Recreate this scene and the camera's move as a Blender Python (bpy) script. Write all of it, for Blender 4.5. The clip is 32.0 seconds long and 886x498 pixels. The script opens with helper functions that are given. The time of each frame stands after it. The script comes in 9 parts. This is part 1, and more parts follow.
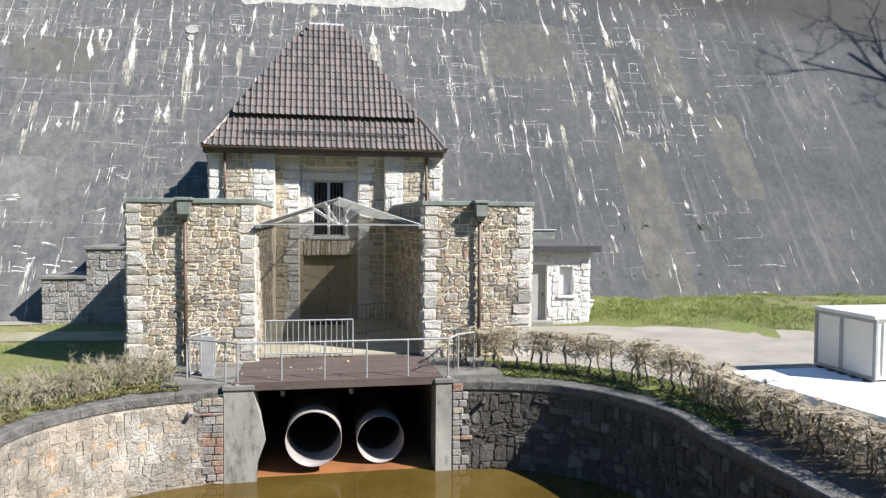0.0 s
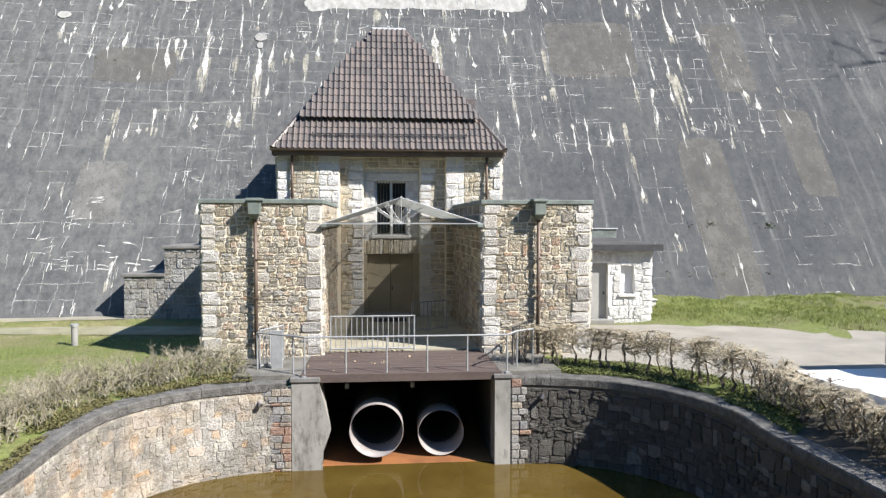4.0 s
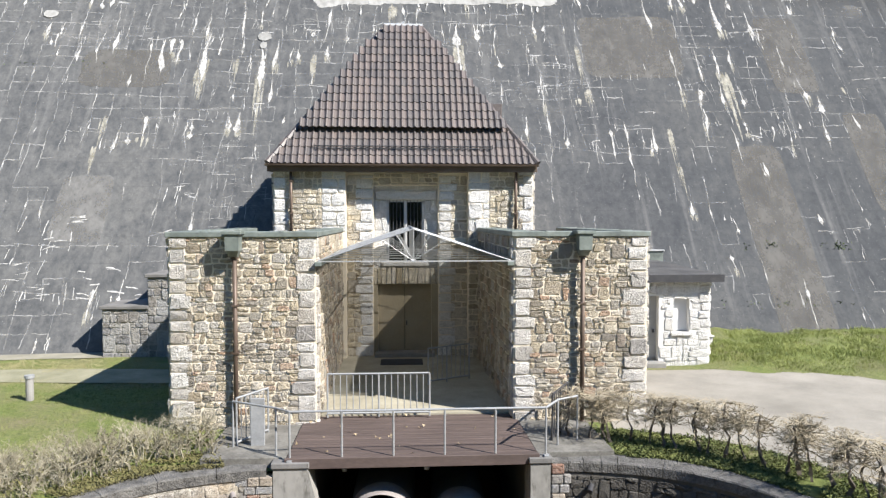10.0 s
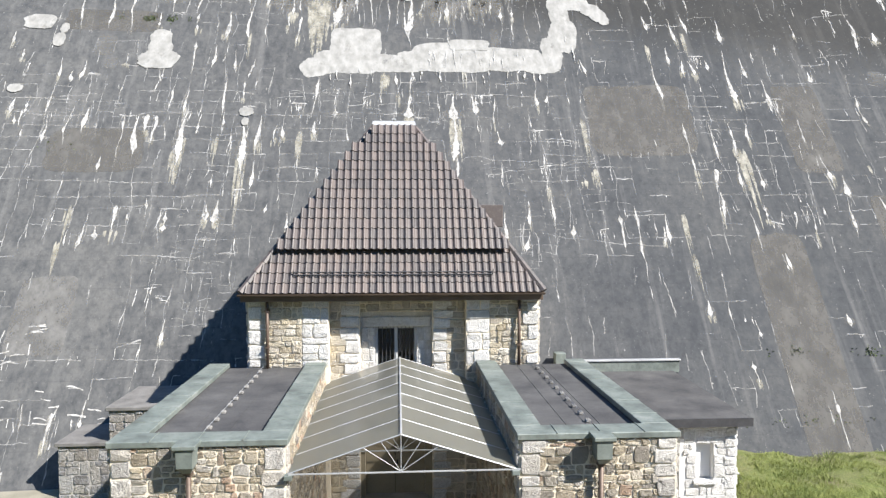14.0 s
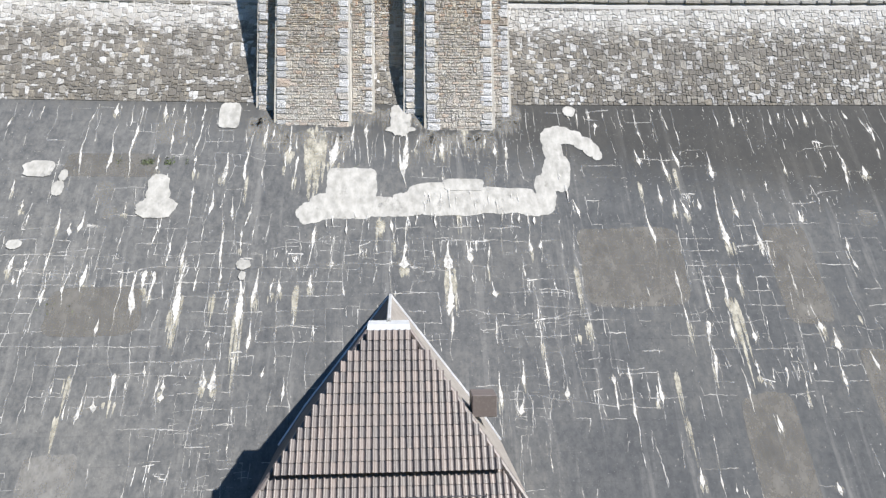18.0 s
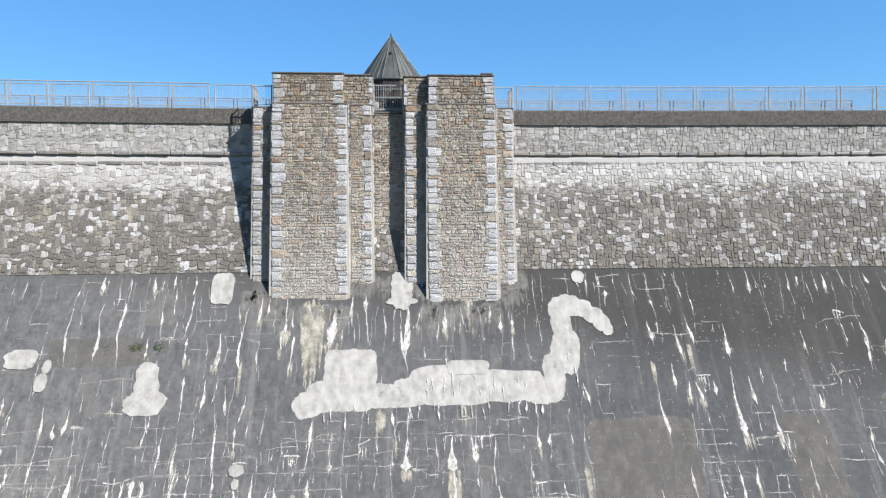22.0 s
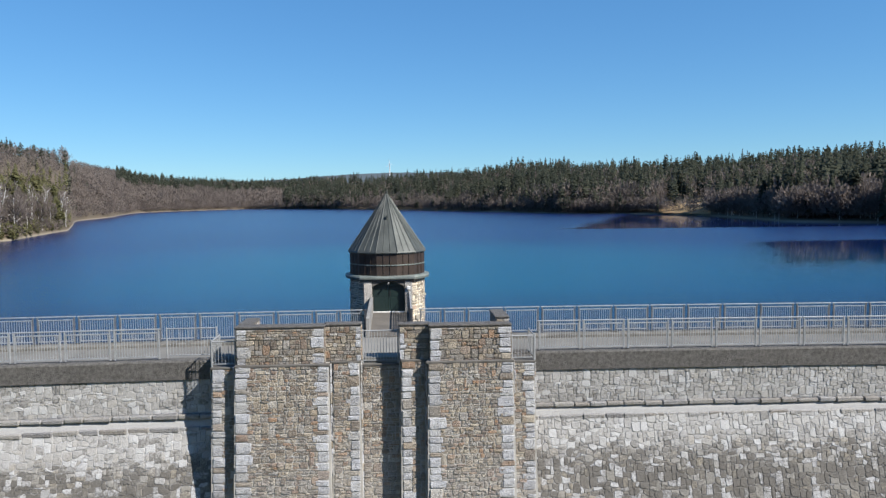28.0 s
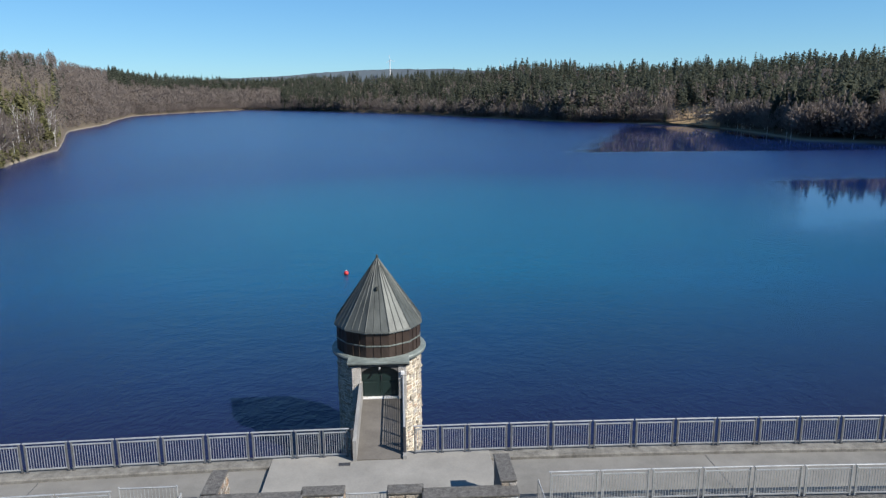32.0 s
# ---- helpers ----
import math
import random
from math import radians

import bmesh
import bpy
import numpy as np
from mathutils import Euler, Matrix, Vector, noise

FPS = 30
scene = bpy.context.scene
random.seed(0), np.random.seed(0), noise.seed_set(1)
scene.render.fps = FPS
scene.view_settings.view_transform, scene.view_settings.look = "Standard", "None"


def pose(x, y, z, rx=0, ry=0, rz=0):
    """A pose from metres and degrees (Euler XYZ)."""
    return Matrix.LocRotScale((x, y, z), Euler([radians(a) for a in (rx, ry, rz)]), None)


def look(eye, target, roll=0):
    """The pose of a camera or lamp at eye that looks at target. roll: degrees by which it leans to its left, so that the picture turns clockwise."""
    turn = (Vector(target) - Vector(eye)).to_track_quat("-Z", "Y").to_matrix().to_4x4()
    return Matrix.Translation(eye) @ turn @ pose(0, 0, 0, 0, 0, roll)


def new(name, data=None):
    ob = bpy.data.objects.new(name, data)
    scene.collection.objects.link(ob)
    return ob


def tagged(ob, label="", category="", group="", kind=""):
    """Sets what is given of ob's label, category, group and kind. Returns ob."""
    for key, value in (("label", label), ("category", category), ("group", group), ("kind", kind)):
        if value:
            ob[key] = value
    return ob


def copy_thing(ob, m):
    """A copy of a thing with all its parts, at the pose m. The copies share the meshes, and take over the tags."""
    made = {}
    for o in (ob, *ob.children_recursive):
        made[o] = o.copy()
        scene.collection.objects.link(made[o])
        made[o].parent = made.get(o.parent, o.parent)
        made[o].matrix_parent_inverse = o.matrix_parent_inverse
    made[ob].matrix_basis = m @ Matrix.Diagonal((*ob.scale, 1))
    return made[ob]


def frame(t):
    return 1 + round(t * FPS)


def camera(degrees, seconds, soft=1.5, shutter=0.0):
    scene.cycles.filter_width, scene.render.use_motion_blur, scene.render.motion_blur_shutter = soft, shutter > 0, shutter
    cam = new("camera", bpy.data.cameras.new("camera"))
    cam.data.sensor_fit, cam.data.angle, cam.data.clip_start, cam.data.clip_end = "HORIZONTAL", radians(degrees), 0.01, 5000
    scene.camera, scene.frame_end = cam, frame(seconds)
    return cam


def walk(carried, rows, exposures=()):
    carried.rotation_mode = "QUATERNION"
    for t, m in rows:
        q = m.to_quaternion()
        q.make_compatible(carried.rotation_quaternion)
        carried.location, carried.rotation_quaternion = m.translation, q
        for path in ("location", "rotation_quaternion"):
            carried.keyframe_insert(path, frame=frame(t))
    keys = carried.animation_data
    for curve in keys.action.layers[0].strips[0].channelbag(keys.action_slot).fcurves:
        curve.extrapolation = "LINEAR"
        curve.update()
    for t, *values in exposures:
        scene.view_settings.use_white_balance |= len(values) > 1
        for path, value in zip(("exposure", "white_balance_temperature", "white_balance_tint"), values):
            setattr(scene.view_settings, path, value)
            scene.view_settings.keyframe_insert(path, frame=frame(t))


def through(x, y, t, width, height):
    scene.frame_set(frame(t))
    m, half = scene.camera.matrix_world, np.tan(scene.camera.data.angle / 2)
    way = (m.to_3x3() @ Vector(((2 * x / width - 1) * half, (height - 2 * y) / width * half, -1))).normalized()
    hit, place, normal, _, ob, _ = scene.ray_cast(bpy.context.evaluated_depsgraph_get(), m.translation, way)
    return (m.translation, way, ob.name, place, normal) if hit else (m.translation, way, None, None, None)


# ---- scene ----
cam = camera(64.2, 32.0, soft=1.35)
METRES, EYE, TILT, LEAN, TURN = 52.0, 4.0, -2.4, -0.35, -10.5
ROWS = [
    (0.0, 0.0, 0.0, 0.0, 0.0, 0.0, -0.0),
    (0.5, 0.0004, -0.0033, 0.0001, 0.45, 0.0, 0.03),
    (1.0, 0.0009, -0.0054, 0.0, 1.11, 0.01, 0.05),
    (1.5, 0.0012, -0.0065, 0.0, 1.72, 0.02, 0.06),
    (2.0, 0.0016, -0.007, -0.0002, 2.27, 0.02, 0.07),
    (2.5, 0.0021, -0.0072, -0.0005, 2.74, 0.03, 0.07),
    (3.0, 0.0016, -0.0076, -0.0008, 3.48, 0.04, 0.08),
    (3.5, 0.0015, -0.0076, -0.0012, 4.43, 0.05, 0.08),
    (4.0, 0.0023, -0.0077, -0.0014, 5.12, 0.05, 0.09),
    (4.5, 0.0035, -0.0079, -0.0018, 5.57, 0.06, 0.07),
    (6.5, 0.0058, -0.0048, -0.0045, 6.69, 0.05, 0.08),
    (7.0, 0.0041, 0.0026, -0.0047, 6.85, 0.05, 0.1),
    (7.5, 0.0026, 0.0116, -0.0038, 6.91, 0.05, 0.11),
    (8.0, 0.0018, 0.0227, -0.0021, 6.97, 0.06, 0.08),
    (8.5, 0.0011, 0.0332, -0.0, 7.0, 0.06, 0.05),
    (9.0, 0.0005, 0.0456, 0.0048, 7.0, 0.04, 0.09),
    (9.5, -0.0, 0.056, 0.0108, 7.0, 0.06, 0.09),
    (10.0, -0.0038, 0.0658, 0.0181, 6.97, 0.08, 0.09),
    (10.5, -0.0075, 0.074, 0.0246, 6.95, 0.1, 0.11),
    (11.0, -0.0099, 0.0846, 0.0314, 6.96, 0.11, 0.15),
    (11.5, -0.0113, 0.0948, 0.0386, 6.94, 0.11, 0.13),
    (12.0, -0.0108, 0.1055, 0.0501, 6.93, 0.12, 0.15),
    (12.5, -0.0103, 0.1116, 0.0618, 6.91, 0.12, 0.16),
    (13.0, -0.009, 0.1143, 0.0725, 6.87, 0.13, 0.17),
    (13.5, -0.0092, 0.1149, 0.0845, 6.83, 0.15, 0.16),
    (14.0, -0.0076, 0.1145, 0.0974, 6.82, 0.17, 0.12),
    (14.5, -0.0038, 0.1146, 0.1118, 6.8, 0.18, 0.16),
    (16.5, -0.0023, 0.1117, 0.1735, 6.69, 0.3, 0.31),
    (17.0, -0.0036, 0.1113, 0.1904, 6.68, 0.28, 0.27),
    (17.5, -0.0035, 0.1097, 0.2085, 6.68, 0.29, 0.31),
    (18.0, -0.0036, 0.1081, 0.2295, 6.68, 0.3, 0.33),
    (18.5, -0.0042, 0.1058, 0.2524, 6.64, 0.34, 0.33),
    (19.0, -0.0035, 0.1044, 0.2739, 6.67, 0.34, 0.33),
    (19.5, -0.0043, 0.1047, 0.2949, 6.65, 0.38, 0.32),
    (20.0, -0.0057, 0.1086, 0.3165, 6.63, 0.35, 0.3),
    (20.5, -0.0064, 0.1148, 0.3373, 6.62, 0.37, 0.38),
    (21.0, -0.0074, 0.1223, 0.3579, 6.6, 0.41, 0.38),
    (21.5, -0.009, 0.1311, 0.3809, 6.61, 0.38, 0.39),
    (22.0, -0.0103, 0.1395, 0.4003, 6.6, 0.41, 0.42),
    (22.5, -0.011, 0.1495, 0.4208, 6.61, 0.41, 0.43),
    (23.0, -0.0112, 0.159, 0.4419, 6.61, 0.4, 0.38),
    (23.5, -0.0134, 0.1689, 0.464, 6.53, 0.33, 0.36),
    (24.0, -0.0129, 0.1801, 0.4815, 6.64, 0.63, 0.38),
    (24.5, -0.0139, 0.1926, 0.5036, 6.67, 0.68, 0.4),
    (25.0, -0.0157, 0.2037, 0.5237, 6.66, 0.68, 0.36),
    (25.5, -0.0183, 0.2158, 0.5476, 6.63, 0.46, 0.42),
    (27.5, -0.0238, 0.2642, 0.6311, 6.8, -0.95, 0.57),
    (28.0, -0.0262, 0.2766, 0.6524, 6.82, -1.42, 0.55),
    (28.5, -0.0288, 0.2884, 0.674, 6.83, -1.92, 0.57),
    (29.0, -0.0312, 0.3023, 0.6977, 6.85, -2.46, 0.58),
    (29.5, -0.0333, 0.3171, 0.7215, 6.87, -3.4, 0.51),
    (30.0, -0.0345, 0.331, 0.742, 6.88, -4.99, 0.46),
    (30.5, -0.0354, 0.3472, 0.7645, 6.91, -7.05, 0.37),
    (31.0, -0.0353, 0.3615, 0.7838, 6.92, -8.86, 0.37),
    (31.5, -0.0353, 0.3765, 0.8031, 6.95, -9.65, 0.33),
    (32.0, -0.0355, 0.3912, 0.8252, 6.95, -9.67, 0.38),
]
walk(cam, [(t, pose(0, 0, EYE, TILT, LEAN, TURN) @ pose(METRES * x, METRES * y, METRES * z, 90 + pitch, roll, yaw)) for t, x, y, z, yaw, pitch, roll in ROWS],
     ((0.0, 1.27), (14.0, 1.27), (20.0, 1.21), (24.0, 1.01), (28.0, 0.78), (32.0, 0.755)))


# ---- light ----
SUN_DIR = Vector((4.26, -3.05, 4.65)).normalized()
world = bpy.data.worlds.new("sky")
scene.world = world
world.use_nodes = True
wn = world.node_tree
sky = wn.nodes.new("ShaderNodeTexSky")
sky.sky_type = "NISHITA"
sky.sun_disc = False
sky.sun_elevation = math.asin(SUN_DIR.z)
sky.sun_rotation = math.atan2(SUN_DIR.x, SUN_DIR.y)
sky.air_density, sky.dust_density, sky.ozone_density, sky.altitude = 1.0, 0.0, 5.0, 400
hue = wn.nodes.new("ShaderNodeHueSaturation")
hue.inputs["Saturation"].default_value = 1.32
tint = wn.nodes.new("ShaderNodeMix")
tint.data_type, tint.blend_type = "RGBA", "MULTIPLY"
tint.inputs[0].default_value = 1.0
tint.inputs[7].default_value = (0.79, 1.19, 1.49, 1)
gam = wn.nodes.new("ShaderNodeGamma")
gam.inputs[1].default_value = 0.62
wn.links.new(sky.outputs[0], gam.inputs[0])
wn.links.new(gam.outputs[0], hue.inputs["Color"])
wn.links.new(hue.outputs[0], tint.inputs[6])
wn.links.new(tint.outputs[2], wn.nodes["Background"].inputs[0])
wn.nodes["Background"].inputs[1].default_value = 0.103
sun = new("sun", bpy.data.lights.new("sun", "SUN"))
sun.data.energy, sun.data.angle, sun.data.color = 5.0, radians(0.53), (1.0, 0.955, 0.895)
sun.matrix_world = look((60, -40, 80), Vector((60, -40, 80)) - SUN_DIR)


# ---- materials ----
def nodes_of(name):
    m = bpy.data.materials.new(name)
    m.use_nodes = True
    nt = m.node_tree
    return m, nt, nt.nodes["Principled BSDF"]


def node(nt, kind, **kw):
    n = nt.nodes.new(kind)
    for k, v in kw.items():
        n.inputs[k].default_value = v
    return n


def ramp(nt, fac, stops, smooth=True):
    r = nt.nodes.new("ShaderNodeValToRGB")
    r.color_ramp.interpolation = "LINEAR" if smooth else "CONSTANT"
    e = r.color_ramp.elements
    while len(e) < len(stops):
        e.new(0.5)
    for el, (p, c) in zip(e, stops):
        el.position = p
        el.color = (*c, 1) if len(c) == 3 else c
    nt.links.new(fac, r.inputs[0])
    return r.outputs[0]


def mixc(nt, fac, a, b, blend="MIX"):
    n = nt.nodes.new("ShaderNodeMix")
    n.data_type, n.blend_type = "RGBA", blend
    for s, v in ((n.inputs[0], fac), (n.inputs[6], a), (n.inputs[7], b)):
        if isinstance(v, (int, float)):
            s.default_value = v
        elif isinstance(v, tuple):
            s.default_value = (*v, 1)
        else:
            nt.links.new(v, s)
    return n.outputs[2]


def fmath(nt, op, a, b=0.0, c=0.0):
    n = nt.nodes.new("ShaderNodeMath")
    n.operation = op
    for s, v in zip(n.inputs, (a, b, c)):
        if isinstance(v, (int, float)):
            s.default_value = v
        else:
            nt.links.new(v, s)
    return n.outputs[0]


def noise_of(nt, scale, detail=4, rough=0.6, stretch=None, world_space=True):
    if world_space:
        g = nt.nodes.new("ShaderNodeNewGeometry").outputs["Position"]
    else:
        g = nt.nodes.new("ShaderNodeTexCoord").outputs["Object"]
    if stretch:
        v = nt.nodes.new("ShaderNodeVectorMath")
        v.operation = "MULTIPLY"
        v.inputs[1].default_value = stretch
        nt.links.new(g, v.inputs[0])
        g = v.outputs[0]
    n = node(nt, "ShaderNodeTexNoise", Scale=scale, Detail=detail, Roughness=rough)
    nt.links.new(g, n.inputs["Vector"])
    return n.outputs[0]


def bump(nt, bsdf, height, strength=0.3, dist=0.02):
    b = node(nt, "ShaderNodeBump", Strength=strength, Distance=dist)
    nt.links.new(height, b.inputs["Height"])
    nt.links.new(b.outputs[0], bsdf.inputs["Normal"])


def rand_piece(nt):
    a = nt.nodes.new("ShaderNodeObjectInfo").outputs["Random"]
    b = nt.nodes.new("ShaderNodeNewGeometry").outputs["Random Per Island"]
    return fmath(nt, "FRACT", fmath(nt, "ADD", a, b))


def plain(name, a, b, rough=0.7, metal=0.0, scale=3.0, fine=40.0, bstr=0.2, bdist=0.01, stretch=None):
    """Two colours mixed by coarse and fine noise, with fine relief."""
    m, nt, p = nodes_of(name)
    f = noise_of(nt, scale, 5, 0.65, stretch)
    g = noise_of(nt, fine, 3, 0.6, stretch)
    s = fmath(nt, "ADD", fmath(nt, "MULTIPLY", f, 0.7), fmath(nt, "MULTIPLY", g, 0.3))
    c = ramp(nt, s, ((0.35, a), (0.65, b)))
    nt.links.new(c, p.inputs["Base Color"])
    p.inputs["Roughness"].default_value, p.inputs["Metallic"].default_value = rough, metal
    bump(nt, p, g, bstr, bdist)
    return m


def stone(name, stops, dirt=(0.075, 0.0675, 0.0525), dirt_amount=0.5, fine=22.0, specks=0.7):
    m, nt, p = nodes_of(name)
    c = ramp(nt, rand_piece(nt), stops, True)
    f = noise_of(nt, 6.0, 6, 0.7)
    g = noise_of(nt, fine, 5, 0.7)
    c = mixc(nt, ramp(nt, g, ((0.46, (0, 0, 0)), (0.68, (0.45, 0.45, 0.45)))), c, (0.12, 0.10, 0.075), "MIX")
    k = ramp(nt, f, ((0.5, (0, 0, 0)), (0.72, (dirt_amount,) * 3)))
    c = mixc(nt, k, c, dirt)
    s = noise_of(nt, 60.0, 3, 0.8)
    c = mixc(nt, ramp(nt, s, ((0.38, (0.6, 0.6, 0.6)), (0.48, (0, 0, 0)))), c, (0.0525, 0.045, 0.0375))
    c = mixc(nt, ramp(nt, s, ((0.54, (0, 0, 0)), (0.66, (specks,) * 3))), c, (0.6, 0.585, 0.532))
    nt.links.new(c, p.inputs["Base Color"])
    p.inputs["Roughness"].default_value = 0.85
    bump(nt, p, g, 1.0, 0.05)
    return m


M = {}
M["rubble"] = stone("rubble_stone", ((0.0, (0.20, 0.162, 0.112)), (0.10, (0.50, 0.42, 0.295)), (0.20, (0.29, 0.265, 0.225)), (0.32, (0.56, 0.49, 0.375)), (0.42, (0.17, 0.15, 0.125)), (0.52, (0.46, 0.385, 0.265)),
                    (0.62, (0.60, 0.54, 0.445)), (0.70, (0.39, 0.25, 0.16)), (0.77, (0.22, 0.192, 0.155)), (0.85, (0.45, 0.425, 0.385)), (0.93, (0.33, 0.268, 0.18)), (1.0, (0.54, 0.485, 0.39))))
M["pale_rubble"] = stone("pale_rubble_stone", ((0.0, (0.36, 0.30, 0.20)), (0.15, (0.58, 0.50, 0.36)), (0.3, (0.42, 0.38, 0.31)), (0.45, (0.66, 0.59, 0.46)), (0.6, (0.48, 0.42, 0.31)), (0.75, (0.70, 0.65, 0.56)), (0.88, (0.34, 0.30, 0.24)), (1.0, (0.60, 0.55, 0.45))))
M["quoin"] = stone("quoin_stone", ((0.0, (0.50, 0.47, 0.43)), (0.2, (0.63, 0.605, 0.57)), (0.36, (0.33, 0.31, 0.285)), (0.5, (0.56, 0.525, 0.475)), (0.64, (0.40, 0.36, 0.31)), (0.8, (0.68, 0.66, 0.63)), (1.0, (0.27, 0.255, 0.24))), dirt_amount=0.5)
M["tower_quoin"] = stone("pale_granite", ((0.0, (0.26, 0.263, 0.275)), (0.2, (0.43, 0.44, 0.478)), (0.36, (0.32, 0.325, 0.343)), (0.52, (0.48, 0.492, 0.53)), (0.66, (0.35, 0.348, 0.346)), (0.82, (0.51, 0.52, 0.552)), (1.0, (0.40, 0.405, 0.42))), dirt=(0.13, 0.125, 0.12), dirt_amount=0.5)
M["white_stone"] = stone("whitewashed_stone", ((0.0, (0.64, 0.635, 0.62)), (0.5, (0.74, 0.735, 0.725)), (1.0, (0.56, 0.555, 0.54))), dirt_amount=0.2)
M["grey_stone"] = stone("grey_stone", ((0.0, (0.15, 0.15, 0.158)), (0.4, (0.32, 0.32, 0.32)), (0.7, (0.195, 0.18, 0.165)), (1.0, (0.315, 0.307, 0.292))))
M["basin_stone"] = None
# dark grey stone, with the shade of the right basin wall in its colour
M["shade_stone"] = stone("shade_dark_stone", ((0.0, (0.032, 0.030, 0.027)), (0.3, (0.07, 0.065, 0.059)), (0.5, (0.043, 0.041, 0.037)), (0.7, (0.12, 0.113, 0.102)), (0.82, (0.05, 0.047, 0.042)), (0.92, (0.19, 0.18, 0.165)), (1.0, (0.08, 0.076, 0.068))), dirt=(0.015, 0.015, 0.0105), dirt_amount=0.7, specks=0.12)
M["tower_stone"] = None


def tower_stone():
    """Brown rubble of the bastions, mixed with a paler tone towards its lower third."""
    m = stone("tower_stone", ((0.0, (0.12, 0.093, 0.073)), (0.16, (0.30, 0.24, 0.17)), (0.28, (0.20, 0.18, 0.157)), (0.40, (0.40, 0.345, 0.265)), (0.50, (0.16, 0.13, 0.103)), (0.62, (0.29, 0.275, 0.255)), (0.71, (0.32, 0.19, 0.105)), (0.78, (0.20, 0.13, 0.09)), (0.86, (0.15, 0.13, 0.113)), (0.93, (0.45, 0.425, 0.39)), (1.0, (0.31, 0.252, 0.175))))
    nt = m.node_tree
    p = nt.nodes["Principled BSDF"]
    pos = nt.nodes.new("ShaderNodeSeparateXYZ")
    nt.links.new(nt.nodes.new("ShaderNodeNewGeometry").outputs["Position"], pos.inputs[0])
    k = fmath(nt, "ADD", fmath(nt, "DIVIDE", fmath(nt, "SUBTRACT", 28.0, pos.outputs[2]), 6.0), fmath(nt, "MULTIPLY", fmath(nt, "SUBTRACT", noise_of(nt, 0.6, 4, 0.7), 0.5), 1.3))
    old = p.inputs["Base Color"].links[0].from_socket
    c = mixc(nt, ramp(nt, k, ((0.0, (0, 0, 0)), (1.0, (0.46, 0.46, 0.46)))), old, (0.46, 0.45, 0.435))
    nt.links.new(c, p.inputs["Base Color"])
    return m


M["tower_stone"] = tower_stone()


def dam_stone():
    """Rubble of the dam wall: pale at the top below the ledge, darker and lichen-grown lower down in broad patches."""
    m, nt, p = nodes_of("dam_rubble_stone")
    r = rand_piece(nt)
    c = ramp(nt, r, ((0.0, (0.17, 0.159, 0.142)), (0.22, (0.26, 0.246, 0.22)), (0.40, (0.20, 0.19, 0.172)), (0.56, (0.30, 0.268, 0.215)), (0.66, (0.25, 0.243, 0.235)), (0.73, (0.42, 0.42, 0.422)), (0.85, (0.48, 0.481, 0.486)), (0.91, (0.28, 0.266, 0.24)), (1.0, (0.22, 0.21, 0.19))))
    pos = nt.nodes.new("ShaderNodeSeparateXYZ")
    nt.links.new(nt.nodes.new("ShaderNodeNewGeometry").outputs["Position"], pos.inputs[0])
    n = noise_of(nt, 0.35, 5, 0.7)
    hgt = fmath(nt, "ADD", fmath(nt, "MULTIPLY", fmath(nt, "SUBTRACT", pos.outputs[2], 25.3), 0.42), fmath(nt, "MULTIPLY", fmath(nt, "SUBTRACT", n, 0.5), 1.6))
    lime = ramp(nt, hgt, ((0.2, (0, 0, 0)), (0.8, (0.85, 0.85, 0.85))))
    above = ramp(nt, fmath(nt, "SUBTRACT", pos.outputs[2], 27.4), ((0.3, (1, 1, 1)), (0.9, (0.9, 0.9, 0.9))))
    white = fmath(nt, "MULTIPLY", lime, above)
    c = mixc(nt, fmath(nt, "MULTIPLY", white, 0.74), c, (0.46, 0.458, 0.452))
    g = noise_of(nt, 11.0, 5, 0.75)
    grow = fmath(nt, "ADD", fmath(nt, "ADD", g, fmath(nt, "MULTIPLY", fmath(nt, "SUBTRACT", n, 0.5), 0.6)), fmath(nt, "SUBTRACT", fmath(nt, "MULTIPLY", fmath(nt, "SUBTRACT", 0.7, r), 0.32), fmath(nt, "MULTIPLY", white, 0.28)))
    lich = ramp(nt, grow, ((0.41, (0, 0, 0)), (0.60, (0.82, 0.82, 0.82))))
    c = mixc(nt, lich, c, (0.094, 0.087, 0.078))
    s = noise_of(nt, 40.0, 3, 0.8)
    c = mixc(nt, ramp(nt, s, ((0.40, (0.4, 0.4, 0.4)), (0.56, (0, 0, 0)))), c, (0.0462, 0.0396, 0.033))
    c = mixc(nt, ramp(nt, s, ((0.60, (0, 0, 0)), (0.75, (0.5, 0.5, 0.5)))), c, (0.475, 0.468, 0.449))
    nt.links.new(c, p.inputs["Base Color"])
    p.inputs["Roughness"].default_value = 0.9
    bump(nt, p, g, 0.7, 0.03)
    return m


M["dam_stone"] = dam_stone()


